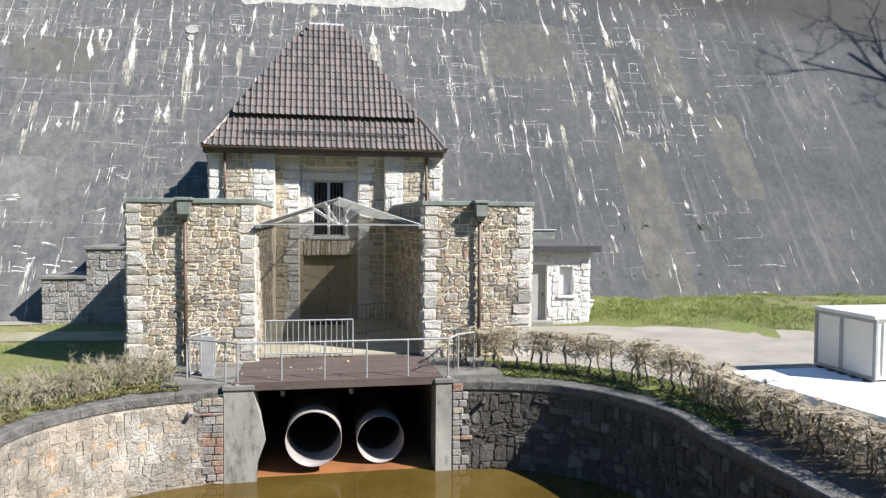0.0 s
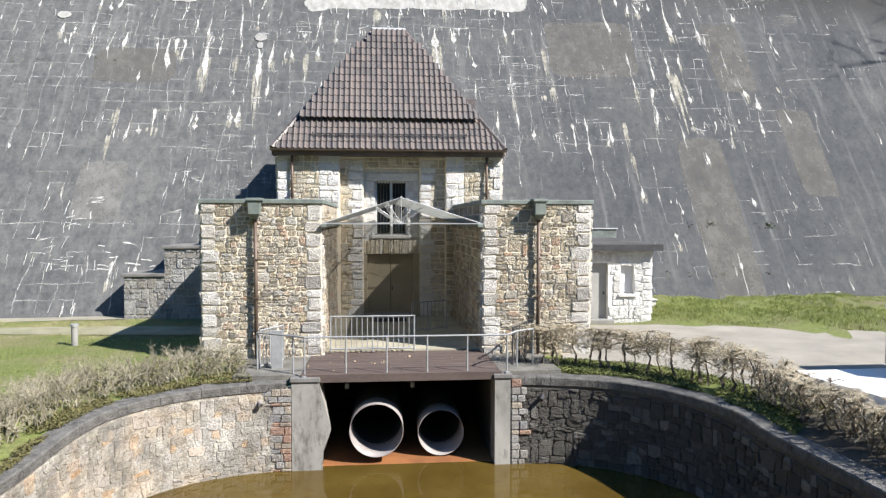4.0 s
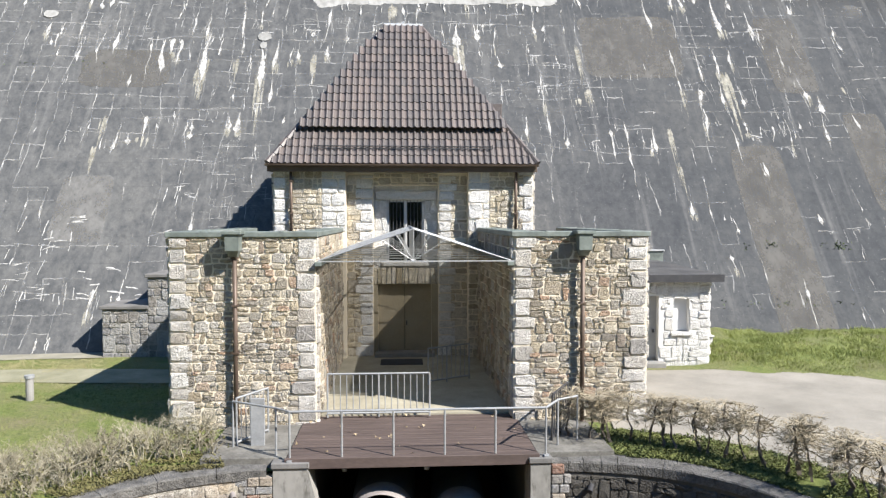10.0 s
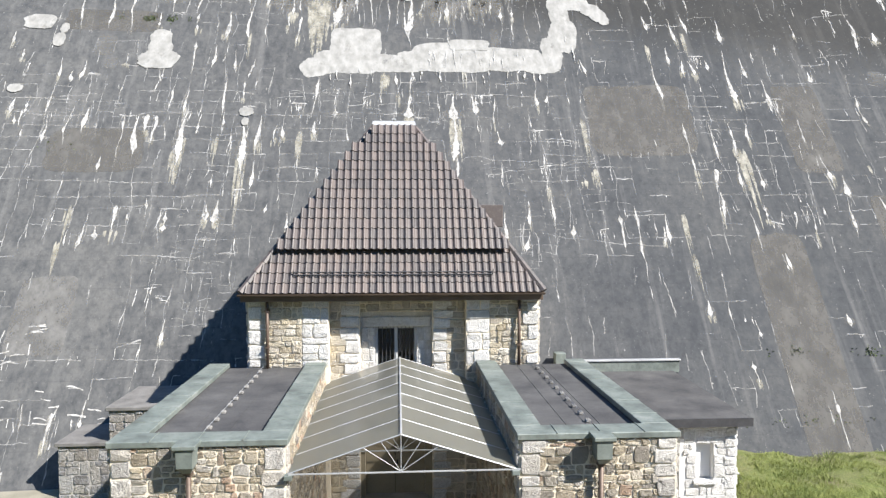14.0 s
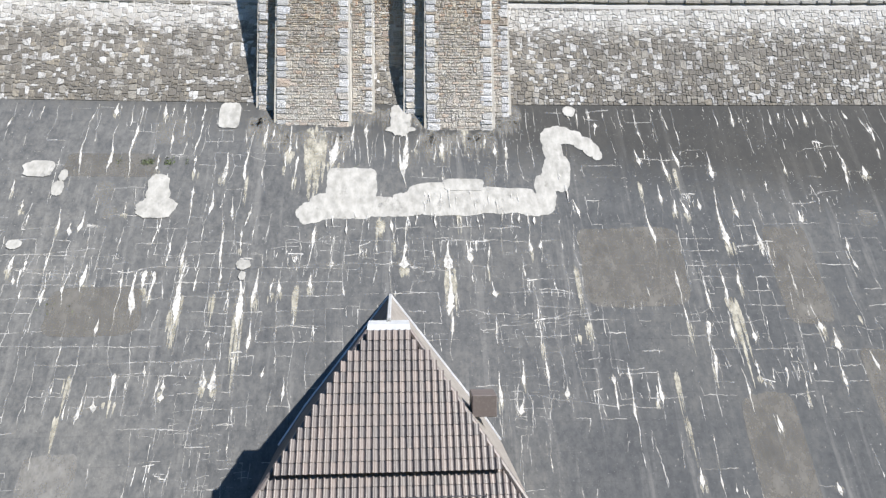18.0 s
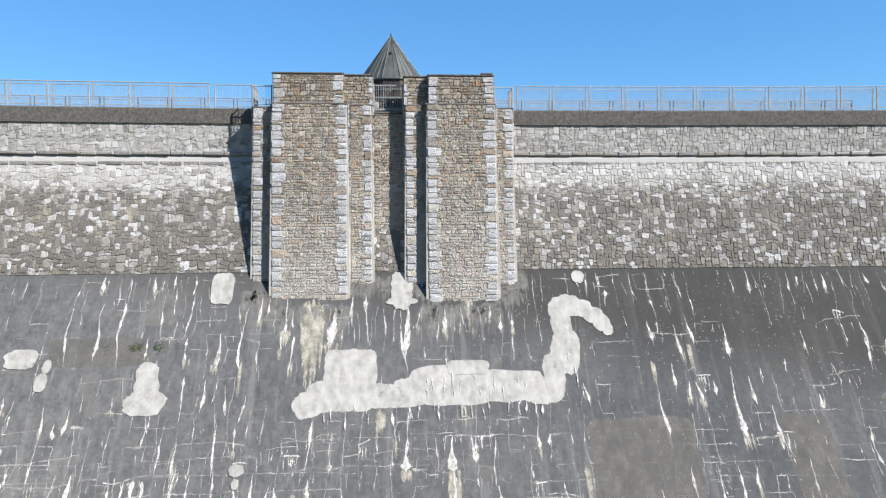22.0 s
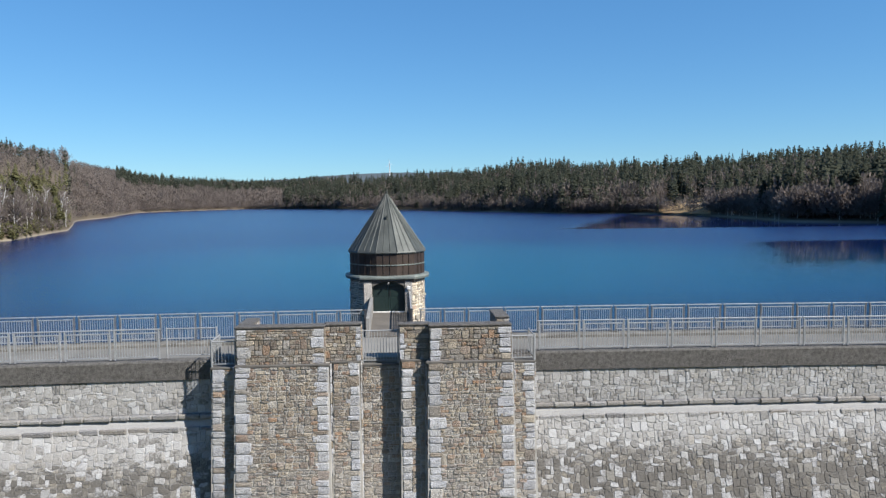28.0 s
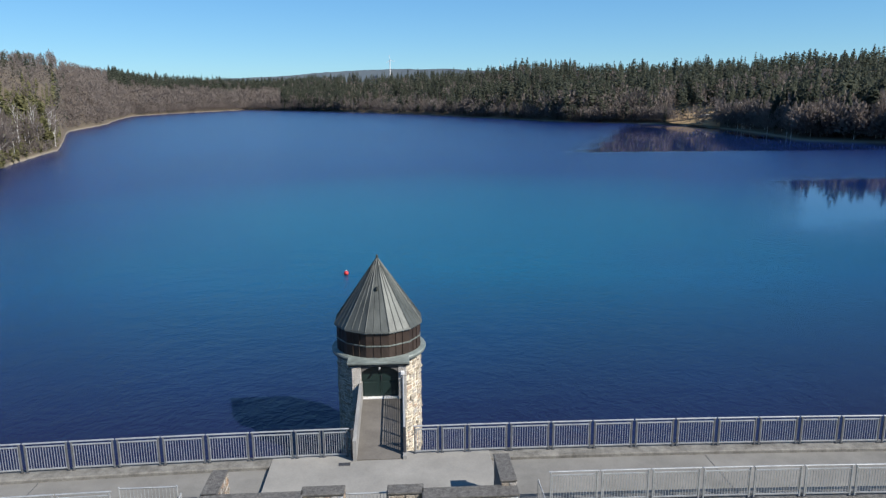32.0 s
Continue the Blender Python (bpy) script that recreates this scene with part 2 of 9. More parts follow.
def basin_material(name, rnd_amount):
    """Old beige render and rubble with rust, lime and damp blotches."""
    m, nt, p = nodes_of(name)
    a, b, g = noise_of(nt, 0.55, 5, 0.65), noise_of(nt, 2.4, 6, 0.75), noise_of(nt, 24.0, 5, 0.75)
    c = ramp(nt, b, ((0.3, (0.17, 0.153, 0.128)), (0.44, (0.30, 0.276, 0.235)), (0.58, (0.41, 0.386, 0.338)), (0.72, (0.50, 0.485, 0.455))))
    c = mixc(nt, ramp(nt, a, ((0.48, (0, 0, 0)), (0.66, (0.6, 0.6, 0.6)))), c, (0.42, 0.315, 0.21))
    c = mixc(nt, ramp(nt, a, ((0.36, (0.5, 0.5, 0.5)), (0.48, (0, 0, 0)))), c, (0.50, 0.485, 0.455))
    d = noise_of(nt, 0.9, 4, 0.7, (1.3, 1.3, 0.5))
    c = mixc(nt, ramp(nt, d, ((0.46, (0, 0, 0)), (0.66, (0.8, 0.8, 0.8)))), c, (0.143, 0.135, 0.12))
    k = ramp(nt, rand_piece(nt), ((0.0, (1 - rnd_amount,) * 3), (0.45, (1.0, 1.0, 1.0)), (0.80, (0.9, 0.9, 0.95)), (0.86, (1.05, 1 - rnd_amount * 0.6, 1 - rnd_amount * 1.3)), (0.92, (1.0, 1.0, 1.0)), (1.0, (1 + rnd_amount * 0.4, 1 + rnd_amount * 0.3, 1.0))))
    c = mixc(nt, 1.0, c, k, "MULTIPLY")
    c = mixc(nt, ramp(nt, g, ((0.36, (0.7, 0.7, 0.7)), (0.5, (0, 0, 0)))), c, (0.075, 0.0638, 0.0488))
    f = noise_of(nt, 9.0, 6, 0.8)
    c = mixc(nt, ramp(nt, f, ((0.56, (0, 0, 0)), (0.66, (0.8, 0.8, 0.8)))), c, (0.09, 0.0788, 0.0638))
    c = mixc(nt, ramp(nt, f, ((0.30, (0.7, 0.7, 0.7)), (0.42, (0, 0, 0)))), c, (0.525, 0.51, 0.48))
    nt.links.new(c, p.inputs["Base Color"])
    p.inputs["Roughness"].default_value = 0.92
    bump(nt, p, fmath(nt, "ADD", fmath(nt, "ADD", g, f), fmath(nt, "MULTIPLY", noise_of(nt, 4.5, 4, 0.6), 1.2)), 0.8, 0.035)
    return m


M["basin_stone"] = basin_material("basin_stone", 0.32)
M["mortar"] = plain("mortar", (0.64, 0.565, 0.44), (0.74, 0.67, 0.55), 0.95, 0, 2.0, 60, 0.4, 0.01)
M["mortar_grey"] = plain("grey_mortar", (0.27, 0.258, 0.235), (0.40, 0.385, 0.355), 0.95, 0, 1.2, 50, 0.4, 0.01)
M["mortar_basin"] = basin_material("basin_render", 0.0)
M["mortar_dark"] = plain("dark_mortar", (0.0975, 0.09, 0.0788), (0.195, 0.184, 0.165), 0.95, 0, 1.2, 50, 0.4, 0.01)
M["mortar_white"] = plain("white_mortar", (0.56, 0.555, 0.54), (0.66, 0.655, 0.64), 0.95, 0, 2.0, 50, 0.4, 0.01)
M["concrete"] = plain("weathered_concrete", (0.15, 0.146, 0.139), (0.262, 0.255, 0.24), 0.9, 0, 0.9, 25, 0.35, 0.01)
# concrete with deep shade put into its colour
M["shade_concrete"] = plain("shade_dark_concrete", (0.04, 0.037, 0.034), (0.09, 0.084, 0.076), 0.6, 0, 1.3, 20, 0.4, 0.015)
M["dark_concrete"] = plain("stained_concrete", (0.0638, 0.06, 0.054), (0.128, 0.12, 0.109), 0.92, 0, 1.3, 20, 0.4, 0.015)
M["coping"] = plain("coping_stone", (0.0975, 0.0945, 0.09), (0.188, 0.181, 0.173), 0.9, 0, 2.0, 30, 0.5, 0.015)
M["basin_coping"] = plain("mossy_dark_coping", (0.05, 0.048, 0.045), (0.165, 0.158, 0.147), 0.92, 0, 5.0, 26, 1.0, 0.05)
M["crest_floor"] = plain("crest_concrete_floor", (0.108, 0.104, 0.094), (0.178, 0.171, 0.155), 0.92, 0, 0.5, 18, 0.25, 0.008)
M["platform"] = plain("pale_concrete_slab", (0.155, 0.149, 0.136), (0.235, 0.226, 0.204), 0.92, 0, 0.45, 16, 0.25, 0.008)
M["bridge_floor"] = plain("brown_grey_bridge_floor", (0.075, 0.0675, 0.0585), (0.128, 0.116, 0.101), 0.85, 0, 0.8, 15)


def pier_material():
    """Pale old concrete with black moss runs and white lichen spots."""
    m, nt, p = nodes_of("lichen_spotted_concrete")
    a, f = noise_of(nt, 1.1, 5, 0.65, (1, 1, 0.5)), noise_of(nt, 16.0, 5, 0.75)
    c = ramp(nt, a, ((0.35, (0.128, 0.124, 0.112)), (0.55, (0.24, 0.232, 0.214)), (0.7, (0.3, 0.289, 0.262))))
    c = mixc(nt, ramp(nt, noise_of(nt, 5.0, 5, 0.7, (1, 1, 0.35)), ((0.54, (0, 0, 0)), (0.66, (0.7, 0.7, 0.7)))), c, (0.075, 0.0713, 0.06))
    c = mixc(nt, ramp(nt, f, ((0.66, (0, 0, 0)), (0.70, (0.9, 0.9, 0.9)))), c, (0.465, 0.458, 0.435))
    nt.links.new(c, p.inputs["Base Color"])
    p.inputs["Roughness"].default_value = 0.92
    bump(nt, p, f, 0.4, 0.012)
    return m


M["pier"] = pier_material()
M["kerb"] = plain("lichen_grey_kerb", (0.0638, 0.06, 0.0525), (0.188, 0.18, 0.161), 0.92, 0, 2.2, 20, 0.4, 0.012)
M["crest_band"] = plain("lichen_grey_crest_band", (0.044, 0.041, 0.037), (0.150, 0.142, 0.132), 0.95, 0, 7.0, 34, 1.0, 0.05)
M["door_grey"] = plain("grey_sheet_door", (0.27, 0.266, 0.251), (0.36, 0.356, 0.338), 0.5, 0.2, 1.0, 20, 0.1, 0.003)
# render tone with the court's shade put into it
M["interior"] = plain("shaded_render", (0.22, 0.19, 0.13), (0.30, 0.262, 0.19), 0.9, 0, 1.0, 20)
M["floor_in"] = plain("worn_floor", (0.22, 0.20, 0.15), (0.36, 0.335, 0.265), 0.85, 0, 0.8, 15)
M["galv"] = plain("galvanised_steel", (0.22, 0.227, 0.232), (0.34, 0.349, 0.355), 0.55, 0.2, 3.0, 30, 0.1, 0.003)
# darker grey than the galvanised steel, for the lake-side posts
M["post_grey"] = plain("dark_grey_post_steel", (0.085, 0.088, 0.092), (0.14, 0.144, 0.15), 0.6, 0.2, 3.0, 30, 0.1, 0.003)
M["dark_steel"] = plain("dark_steel", (0.0375, 0.0375, 0.0413), (0.0675, 0.0675, 0.0713), 0.5, 0.3, 4.0, 40, 0.1, 0.003)
M["green_paint"] = plain("dark_green_paint", (0.006, 0.0165, 0.015), (0.0105, 0.024, 0.021), 0.45, 0, 2.0, 20, 0.1, 0.003)
M["white_paint"] = plain("white_paint", (0.525, 0.532, 0.525), (0.6, 0.6, 0.593), 0.45, 0, 1.0, 25, 0.1, 0.003)
M["downpipe"] = plain("brown_downpipe_metal", (0.075, 0.0525, 0.0375), (0.143, 0.105, 0.0825), 0.55, 0.3, 2.0, 30, 0.15, 0.004)
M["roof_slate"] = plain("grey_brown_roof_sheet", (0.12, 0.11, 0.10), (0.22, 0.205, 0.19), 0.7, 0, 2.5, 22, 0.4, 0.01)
M["tile"] = None
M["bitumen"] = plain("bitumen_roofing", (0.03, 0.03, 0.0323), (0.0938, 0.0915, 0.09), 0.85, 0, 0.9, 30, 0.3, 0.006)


def lead_material():
    """Old lead and copper sheet: grey-green with dark water marks and pale scuffs."""
    m, nt, p = nodes_of("weathered_lead_sheet")
    a, b = noise_of(nt, 1.3, 6, 0.7), noise_of(nt, 9.0, 5, 0.75)
    c = ramp(nt, a, ((0.3, (0.075, 0.085, 0.08)), (0.48, (0.15, 0.175, 0.16)), (0.62, (0.20, 0.225, 0.205)), (0.75, (0.29, 0.30, 0.285))))
    c = mixc(nt, ramp(nt, b, ((0.52, (0, 0, 0)), (0.68, (0.6, 0.6, 0.6)))), c, (0.09, 0.095, 0.088))
    nt.links.new(c, p.inputs["Base Color"])
    p.inputs["Roughness"].default_value, p.inputs["Metallic"].default_value = 0.6, 0.15
    bump(nt, p, b, 0.3, 0.008)
    return m


M["lead"] = lead_material()
M["zinc"] = plain("zinc_sheet", (0.338, 0.345, 0.352), (0.465, 0.473, 0.48), 0.5, 0.3, 2.0, 30, 0.1, 0.003)
M["copper"] = plain("patinated_copper", (0.033, 0.038, 0.035), (0.081, 0.089, 0.081), 0.55, 0.25, 1.6, 14, 0.25, 0.006, (1, 1, 0.3))
M["copper_brown"] = plain("brown_copper_sheet", (0.0338, 0.024, 0.0195), (0.0638, 0.0465, 0.0375), 0.5, 0.3, 2.0, 20, 0.2, 0.005)
M["deck"] = plain("red_brown_deck_board", (0.045, 0.0315, 0.0277), (0.101, 0.0735, 0.0645), 0.75, 0, 1.6, 30, 0.35, 0.006, (0.3, 3, 1))
M["pipe"] = plain("pale_coated_steel_pipe", (0.17, 0.15, 0.143), (0.30, 0.272, 0.262), 0.6, 0.1, 2.5, 20, 0.3, 0.006)
# near-black, for the shade inside pipe bores
M["pipe_in"] = plain("shade_dark_lining", (0.03, 0.03, 0.03), (0.045, 0.0413, 0.0375), 0.8)
M["rust"] = plain("rust_silt", (0.15, 0.0562, 0.0188), (0.247, 0.0975, 0.03), 0.8, 0, 1.5, 20, 0.3, 0.01)
M["bark"] = plain("bark", (0.075, 0.06, 0.045), (0.15, 0.128, 0.105), 0.95, 0, 3, 20, 0.5, 0.02)
M["roadbed"] = plain("road_gravel_paving", (0.165, 0.152, 0.129), (0.292, 0.27, 0.232), 0.95, 0, 0.4, 30, 0.5, 0.012)
M["gravel"] = plain("gravel", (0.17, 0.158, 0.118), (0.30, 0.28, 0.22), 0.95, 0, 0.7, 40, 0.6, 0.015)
M["slab_white"] = plain("white_slab_coating", (0.555, 0.559, 0.57), (0.615, 0.615, 0.622), 0.6, 0, 0.8, 20, 0.1, 0.003)
M["panel_cream"] = plain("cream_panel", (0.62, 0.61, 0.54), (0.72, 0.71, 0.645), 0.4, 0, 0.8, 15, 0.05, 0.002)
M["path"] = plain("grassy_gravel", (0.15, 0.148, 0.085), (0.27, 0.255, 0.18), 0.95, 0, 1.1, 40, 0.6, 0.015)
M["soil"] = plain("dark_soil", (0.035, 0.028, 0.02), (0.085, 0.07, 0.05), 0.95, 0, 3.0, 30, 0.6, 0.02)
M["brick"] = stone("red_brown_stone", ((0.0, (0.225, 0.112, 0.075)), (0.3, (0.30, 0.17, 0.115)), (0.5, (0.27, 0.215, 0.16)), (0.75, (0.34, 0.29, 0.23)), (1.0, (0.22, 0.165, 0.125))))
M["moss"] = plain("moss", (0.0638, 0.06, 0.021), (0.15, 0.135, 0.0525), 0.95, 0, 3, 25, 0.5, 0.02)
M["verge"] = plain("verge_grass", (0.045, 0.0638, 0.015), (0.143, 0.158, 0.045), 0.9, 0, 1.5, 10)
M["dead_leaf"] = plain("dry_leaf", (0.285, 0.21, 0.12), (0.413, 0.338, 0.225), 0.9)
M["red_plastic"] = plain("red_plastic", (0.45, 0.015, 0.015), (0.525, 0.03, 0.0225), 0.4)


def tile_material():
    m, nt, p = nodes_of("clay_pantile")
    c = ramp(nt, rand_piece(nt), ((0.0, (0.0562, 0.0488, 0.048)), (0.4, (0.0863, 0.0728, 0.069)), (0.75, (0.112, 0.0885, 0.0795)), (1.0, (0.0713, 0.0638, 0.0615))))
    g = noise_of(nt, 9.0, 5, 0.7)
    c = mixc(nt, ramp(nt, g, ((0.52, (0, 0, 0)), (0.75, (0.4, 0.4, 0.4)))), c, (0.195, 0.18, 0.165))
    nt.links.new(c, p.inputs["Base Color"])
    p.inputs["Roughness"].default_value = 0.5
    bump(nt, p, noise_of(nt, 40.0), 0.25, 0.006)
    return m


M["tile"] = tile_material()


def ground_material():
    m, nt, p = nodes_of("grass_and_soil")
    a, b = noise_of(nt, 0.35, 5, 0.6), noise_of(nt, 9.0, 5, 0.75)
    g = ramp(nt, b, ((0.3, (0.0562, 0.0788, 0.0165)), (0.55, (0.124, 0.15, 0.0338)), (0.75, (0.203, 0.203, 0.075))))
    s = ramp(nt, b, ((0.3, (0.0975, 0.075, 0.045)), (0.7, (0.21, 0.173, 0.112))))
    c = mixc(nt, ramp(nt, a, ((0.45, (0, 0, 0)), (0.68, (0.8, 0.8, 0.8)))), g, s)
    # woodland litter away from the valley floor
    pos = nt.nodes.new("ShaderNodeSeparateXYZ")
    nt.links.new(nt.nodes.new("ShaderNodeNewGeometry").outputs["Position"], pos.inputs[0])
    far = ramp(nt, fmath(nt, "DIVIDE", pos.outputs[2], 30.0), ((0.3, (0, 0, 0)), (0.5, (1, 1, 1))))
    c = mixc(nt, far, c, ramp(nt, b, ((0.3, (0.0638, 0.0488, 0.03)), (0.7, (0.128, 0.0975, 0.0638)))))
    bank = ramp(nt, fmath(nt, "SUBTRACT", pos.outputs[2], 26.0), ((0.5, (0.85, 0.85, 0.85)), (1.0, (0.7, 0.7, 0.7)), ))
    rim = ramp(nt, fmath(nt, "SUBTRACT", pos.outputs[2], 27.2), ((0.15, (1, 1, 1)), (0.7, (0, 0, 0))))
    c = mixc(nt, fmath(nt, "MULTIPLY", fmath(nt, "MULTIPLY", bank, rim), far), c, (0.247, 0.21, 0.15))
    nt.links.new(c, p.inputs["Base Color"])
    p.inputs["Roughness"].default_value = 0.95
    bump(nt, p, b, 0.8, 0.05)
    return m


M["ground"] = ground_material()


def lake_material():
    """Deep blue water: darker by the wall, milky turquoise out in the middle, calm under the far shore."""
    m, nt, p = nodes_of("lake_water")
    pos = nt.nodes.new("ShaderNodeSeparateXYZ")
    nt.links.new(nt.nodes.new("ShaderNodeNewGeometry").outputs["Position"], pos.inputs[0])
    X, Y = pos.outputs[0], pos.outputs[1]
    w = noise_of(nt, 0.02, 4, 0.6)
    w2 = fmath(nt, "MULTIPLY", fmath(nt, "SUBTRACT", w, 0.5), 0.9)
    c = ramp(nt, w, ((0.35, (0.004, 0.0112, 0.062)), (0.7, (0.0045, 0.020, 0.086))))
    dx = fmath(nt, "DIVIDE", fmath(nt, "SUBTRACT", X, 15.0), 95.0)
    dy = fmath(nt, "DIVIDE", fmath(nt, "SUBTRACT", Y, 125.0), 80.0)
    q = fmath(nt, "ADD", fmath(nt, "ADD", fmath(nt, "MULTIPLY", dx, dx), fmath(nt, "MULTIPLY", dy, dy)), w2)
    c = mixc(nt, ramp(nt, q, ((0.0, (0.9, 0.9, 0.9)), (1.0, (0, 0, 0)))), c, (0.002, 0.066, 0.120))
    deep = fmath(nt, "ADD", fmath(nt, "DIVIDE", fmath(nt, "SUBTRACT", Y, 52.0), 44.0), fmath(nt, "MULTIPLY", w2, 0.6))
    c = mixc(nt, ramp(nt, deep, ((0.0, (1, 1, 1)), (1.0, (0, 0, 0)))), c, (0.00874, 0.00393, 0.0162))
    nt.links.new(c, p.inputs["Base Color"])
    p.inputs["IOR"].default_value = 1.33
    p.inputs["Specular IOR Level"].default_value = 0.28
    shore_x = fmath(nt, "SUBTRACT", X, fmath(nt, "ADD", 66.0, fmath(nt, "MULTIPLY", fmath(nt, "SUBTRACT", Y, 290.0), 0.42)))
    n3 = fmath(nt, "MULTIPLY", fmath(nt, "SUBTRACT", noise_of(nt, 0.05, 3, 0.5), 0.5), 16.0)
    ca = ramp(nt, fmath(nt, "DIVIDE", fmath(nt, "ADD", shore_x, n3), 14.0), ((0.0, (0, 0, 0)), (1.0, (1, 1, 1))))
    cb = ramp(nt, fmath(nt, "DIVIDE", fmath(nt, "ADD", fmath(nt, "SUBTRACT", Y, 262.0), fmath(nt, "MULTIPLY", n3, 0.3)), 8.0), ((0.0, (0, 0, 0)), (1.0, (1, 1, 1))))
    side = fmath(nt, "MULTIPLY", fmath(nt, "SUBTRACT", Y, 20.0), 0.5)
    cc = ramp(nt, fmath(nt, "DIVIDE", fmath(nt, "ADD", fmath(nt, "SUBTRACT", X, side), fmath(nt, "MULTIPLY", n3, 0.4)), 16.0), ((0.0, (0, 0, 0)), (0.8, (1, 1, 1))))
    cc = fmath(nt, "MULTIPLY", cc, ramp(nt, fmath(nt, "DIVIDE", fmath(nt, "SUBTRACT", fmath(nt, "ADD", Y, fmath(nt, "MULTIPLY", n3, 0.5)), 178.0), 10.0), ((0.0, (1, 1, 1)), (1.0, (0, 0, 0)))))
    cc = fmath(nt, "MULTIPLY", cc, ramp(nt, fmath(nt, "DIVIDE", fmath(nt, "SUBTRACT", fmath(nt, "ADD", Y, n3), 98.0), 32.0), ((0.0, (0, 0, 0)), (1.0, (1, 1, 1)))))
    cd = ramp(nt, fmath(nt, "DIVIDE", fmath(nt, "ADD", fmath(nt, "ADD", X, side), fmath(nt, "MULTIPLY", n3, 0.5)), -16.0), ((0.0, (0, 0, 0)), (1.0, (0.97, 0.97, 0.97))))
    cd = fmath(nt, "MULTIPLY", cd, ramp(nt, fmath(nt, "DIVIDE", fmath(nt, "SUBTRACT", fmath(nt, "ADD", Y, n3), 300.0), 60.0), ((0.0, (1, 1, 1)), (1.0, (0, 0, 0)))))
    calm = fmath(nt, "MAXIMUM", fmath(nt, "MAXIMUM", fmath(nt, "MULTIPLY", ca, cb), cc), cd)
    nt.links.new(fmath(nt, "SUBTRACT", 0.22, fmath(nt, "MULTIPLY", calm, 0.18)), p.inputs["Roughness"])
    h = fmath(nt, "ADD", fmath(nt, "ADD", noise_of(nt, 2.8, 4, 0.65, (1, 0.6, 1)), noise_of(nt, 0.6, 2, 0.5, (1, 0.5, 1))), fmath(nt, "MULTIPLY", noise_of(nt, 0.3, 4, 0.65, (0.8, 1, 1)), 1.6))
    b = node(nt, "ShaderNodeBump", Distance=0.10)
    nt.links.new(fmath(nt, "SUBTRACT", 0.8, fmath(nt, "MULTIPLY", calm, 0.785)), b.inputs["Strength"])
    nt.links.new(h, b.inputs["Height"])
    nt.links.new(b.outputs[0], p.inputs["Normal"])
    return m


def pond_material():
    m, nt, p = nodes_of("murky_pond_water")
    w = noise_of(nt, 0.5, 4, 0.6)
    c = ramp(nt, w, ((0.35, (0.062, 0.040, 0.009)), (0.7, (0.094, 0.064, 0.016))))
    nt.links.new(c, p.inputs["Base Color"])
    p.inputs["Roughness"].default_value = 0.06
    p.inputs["IOR"].default_value = 1.33
    bump(nt, p, noise_of(nt, 2.5, 2, 0.5), 0.04, 0.03)
    return m


M["lake"], M["pond"] = lake_material(), pond_material()


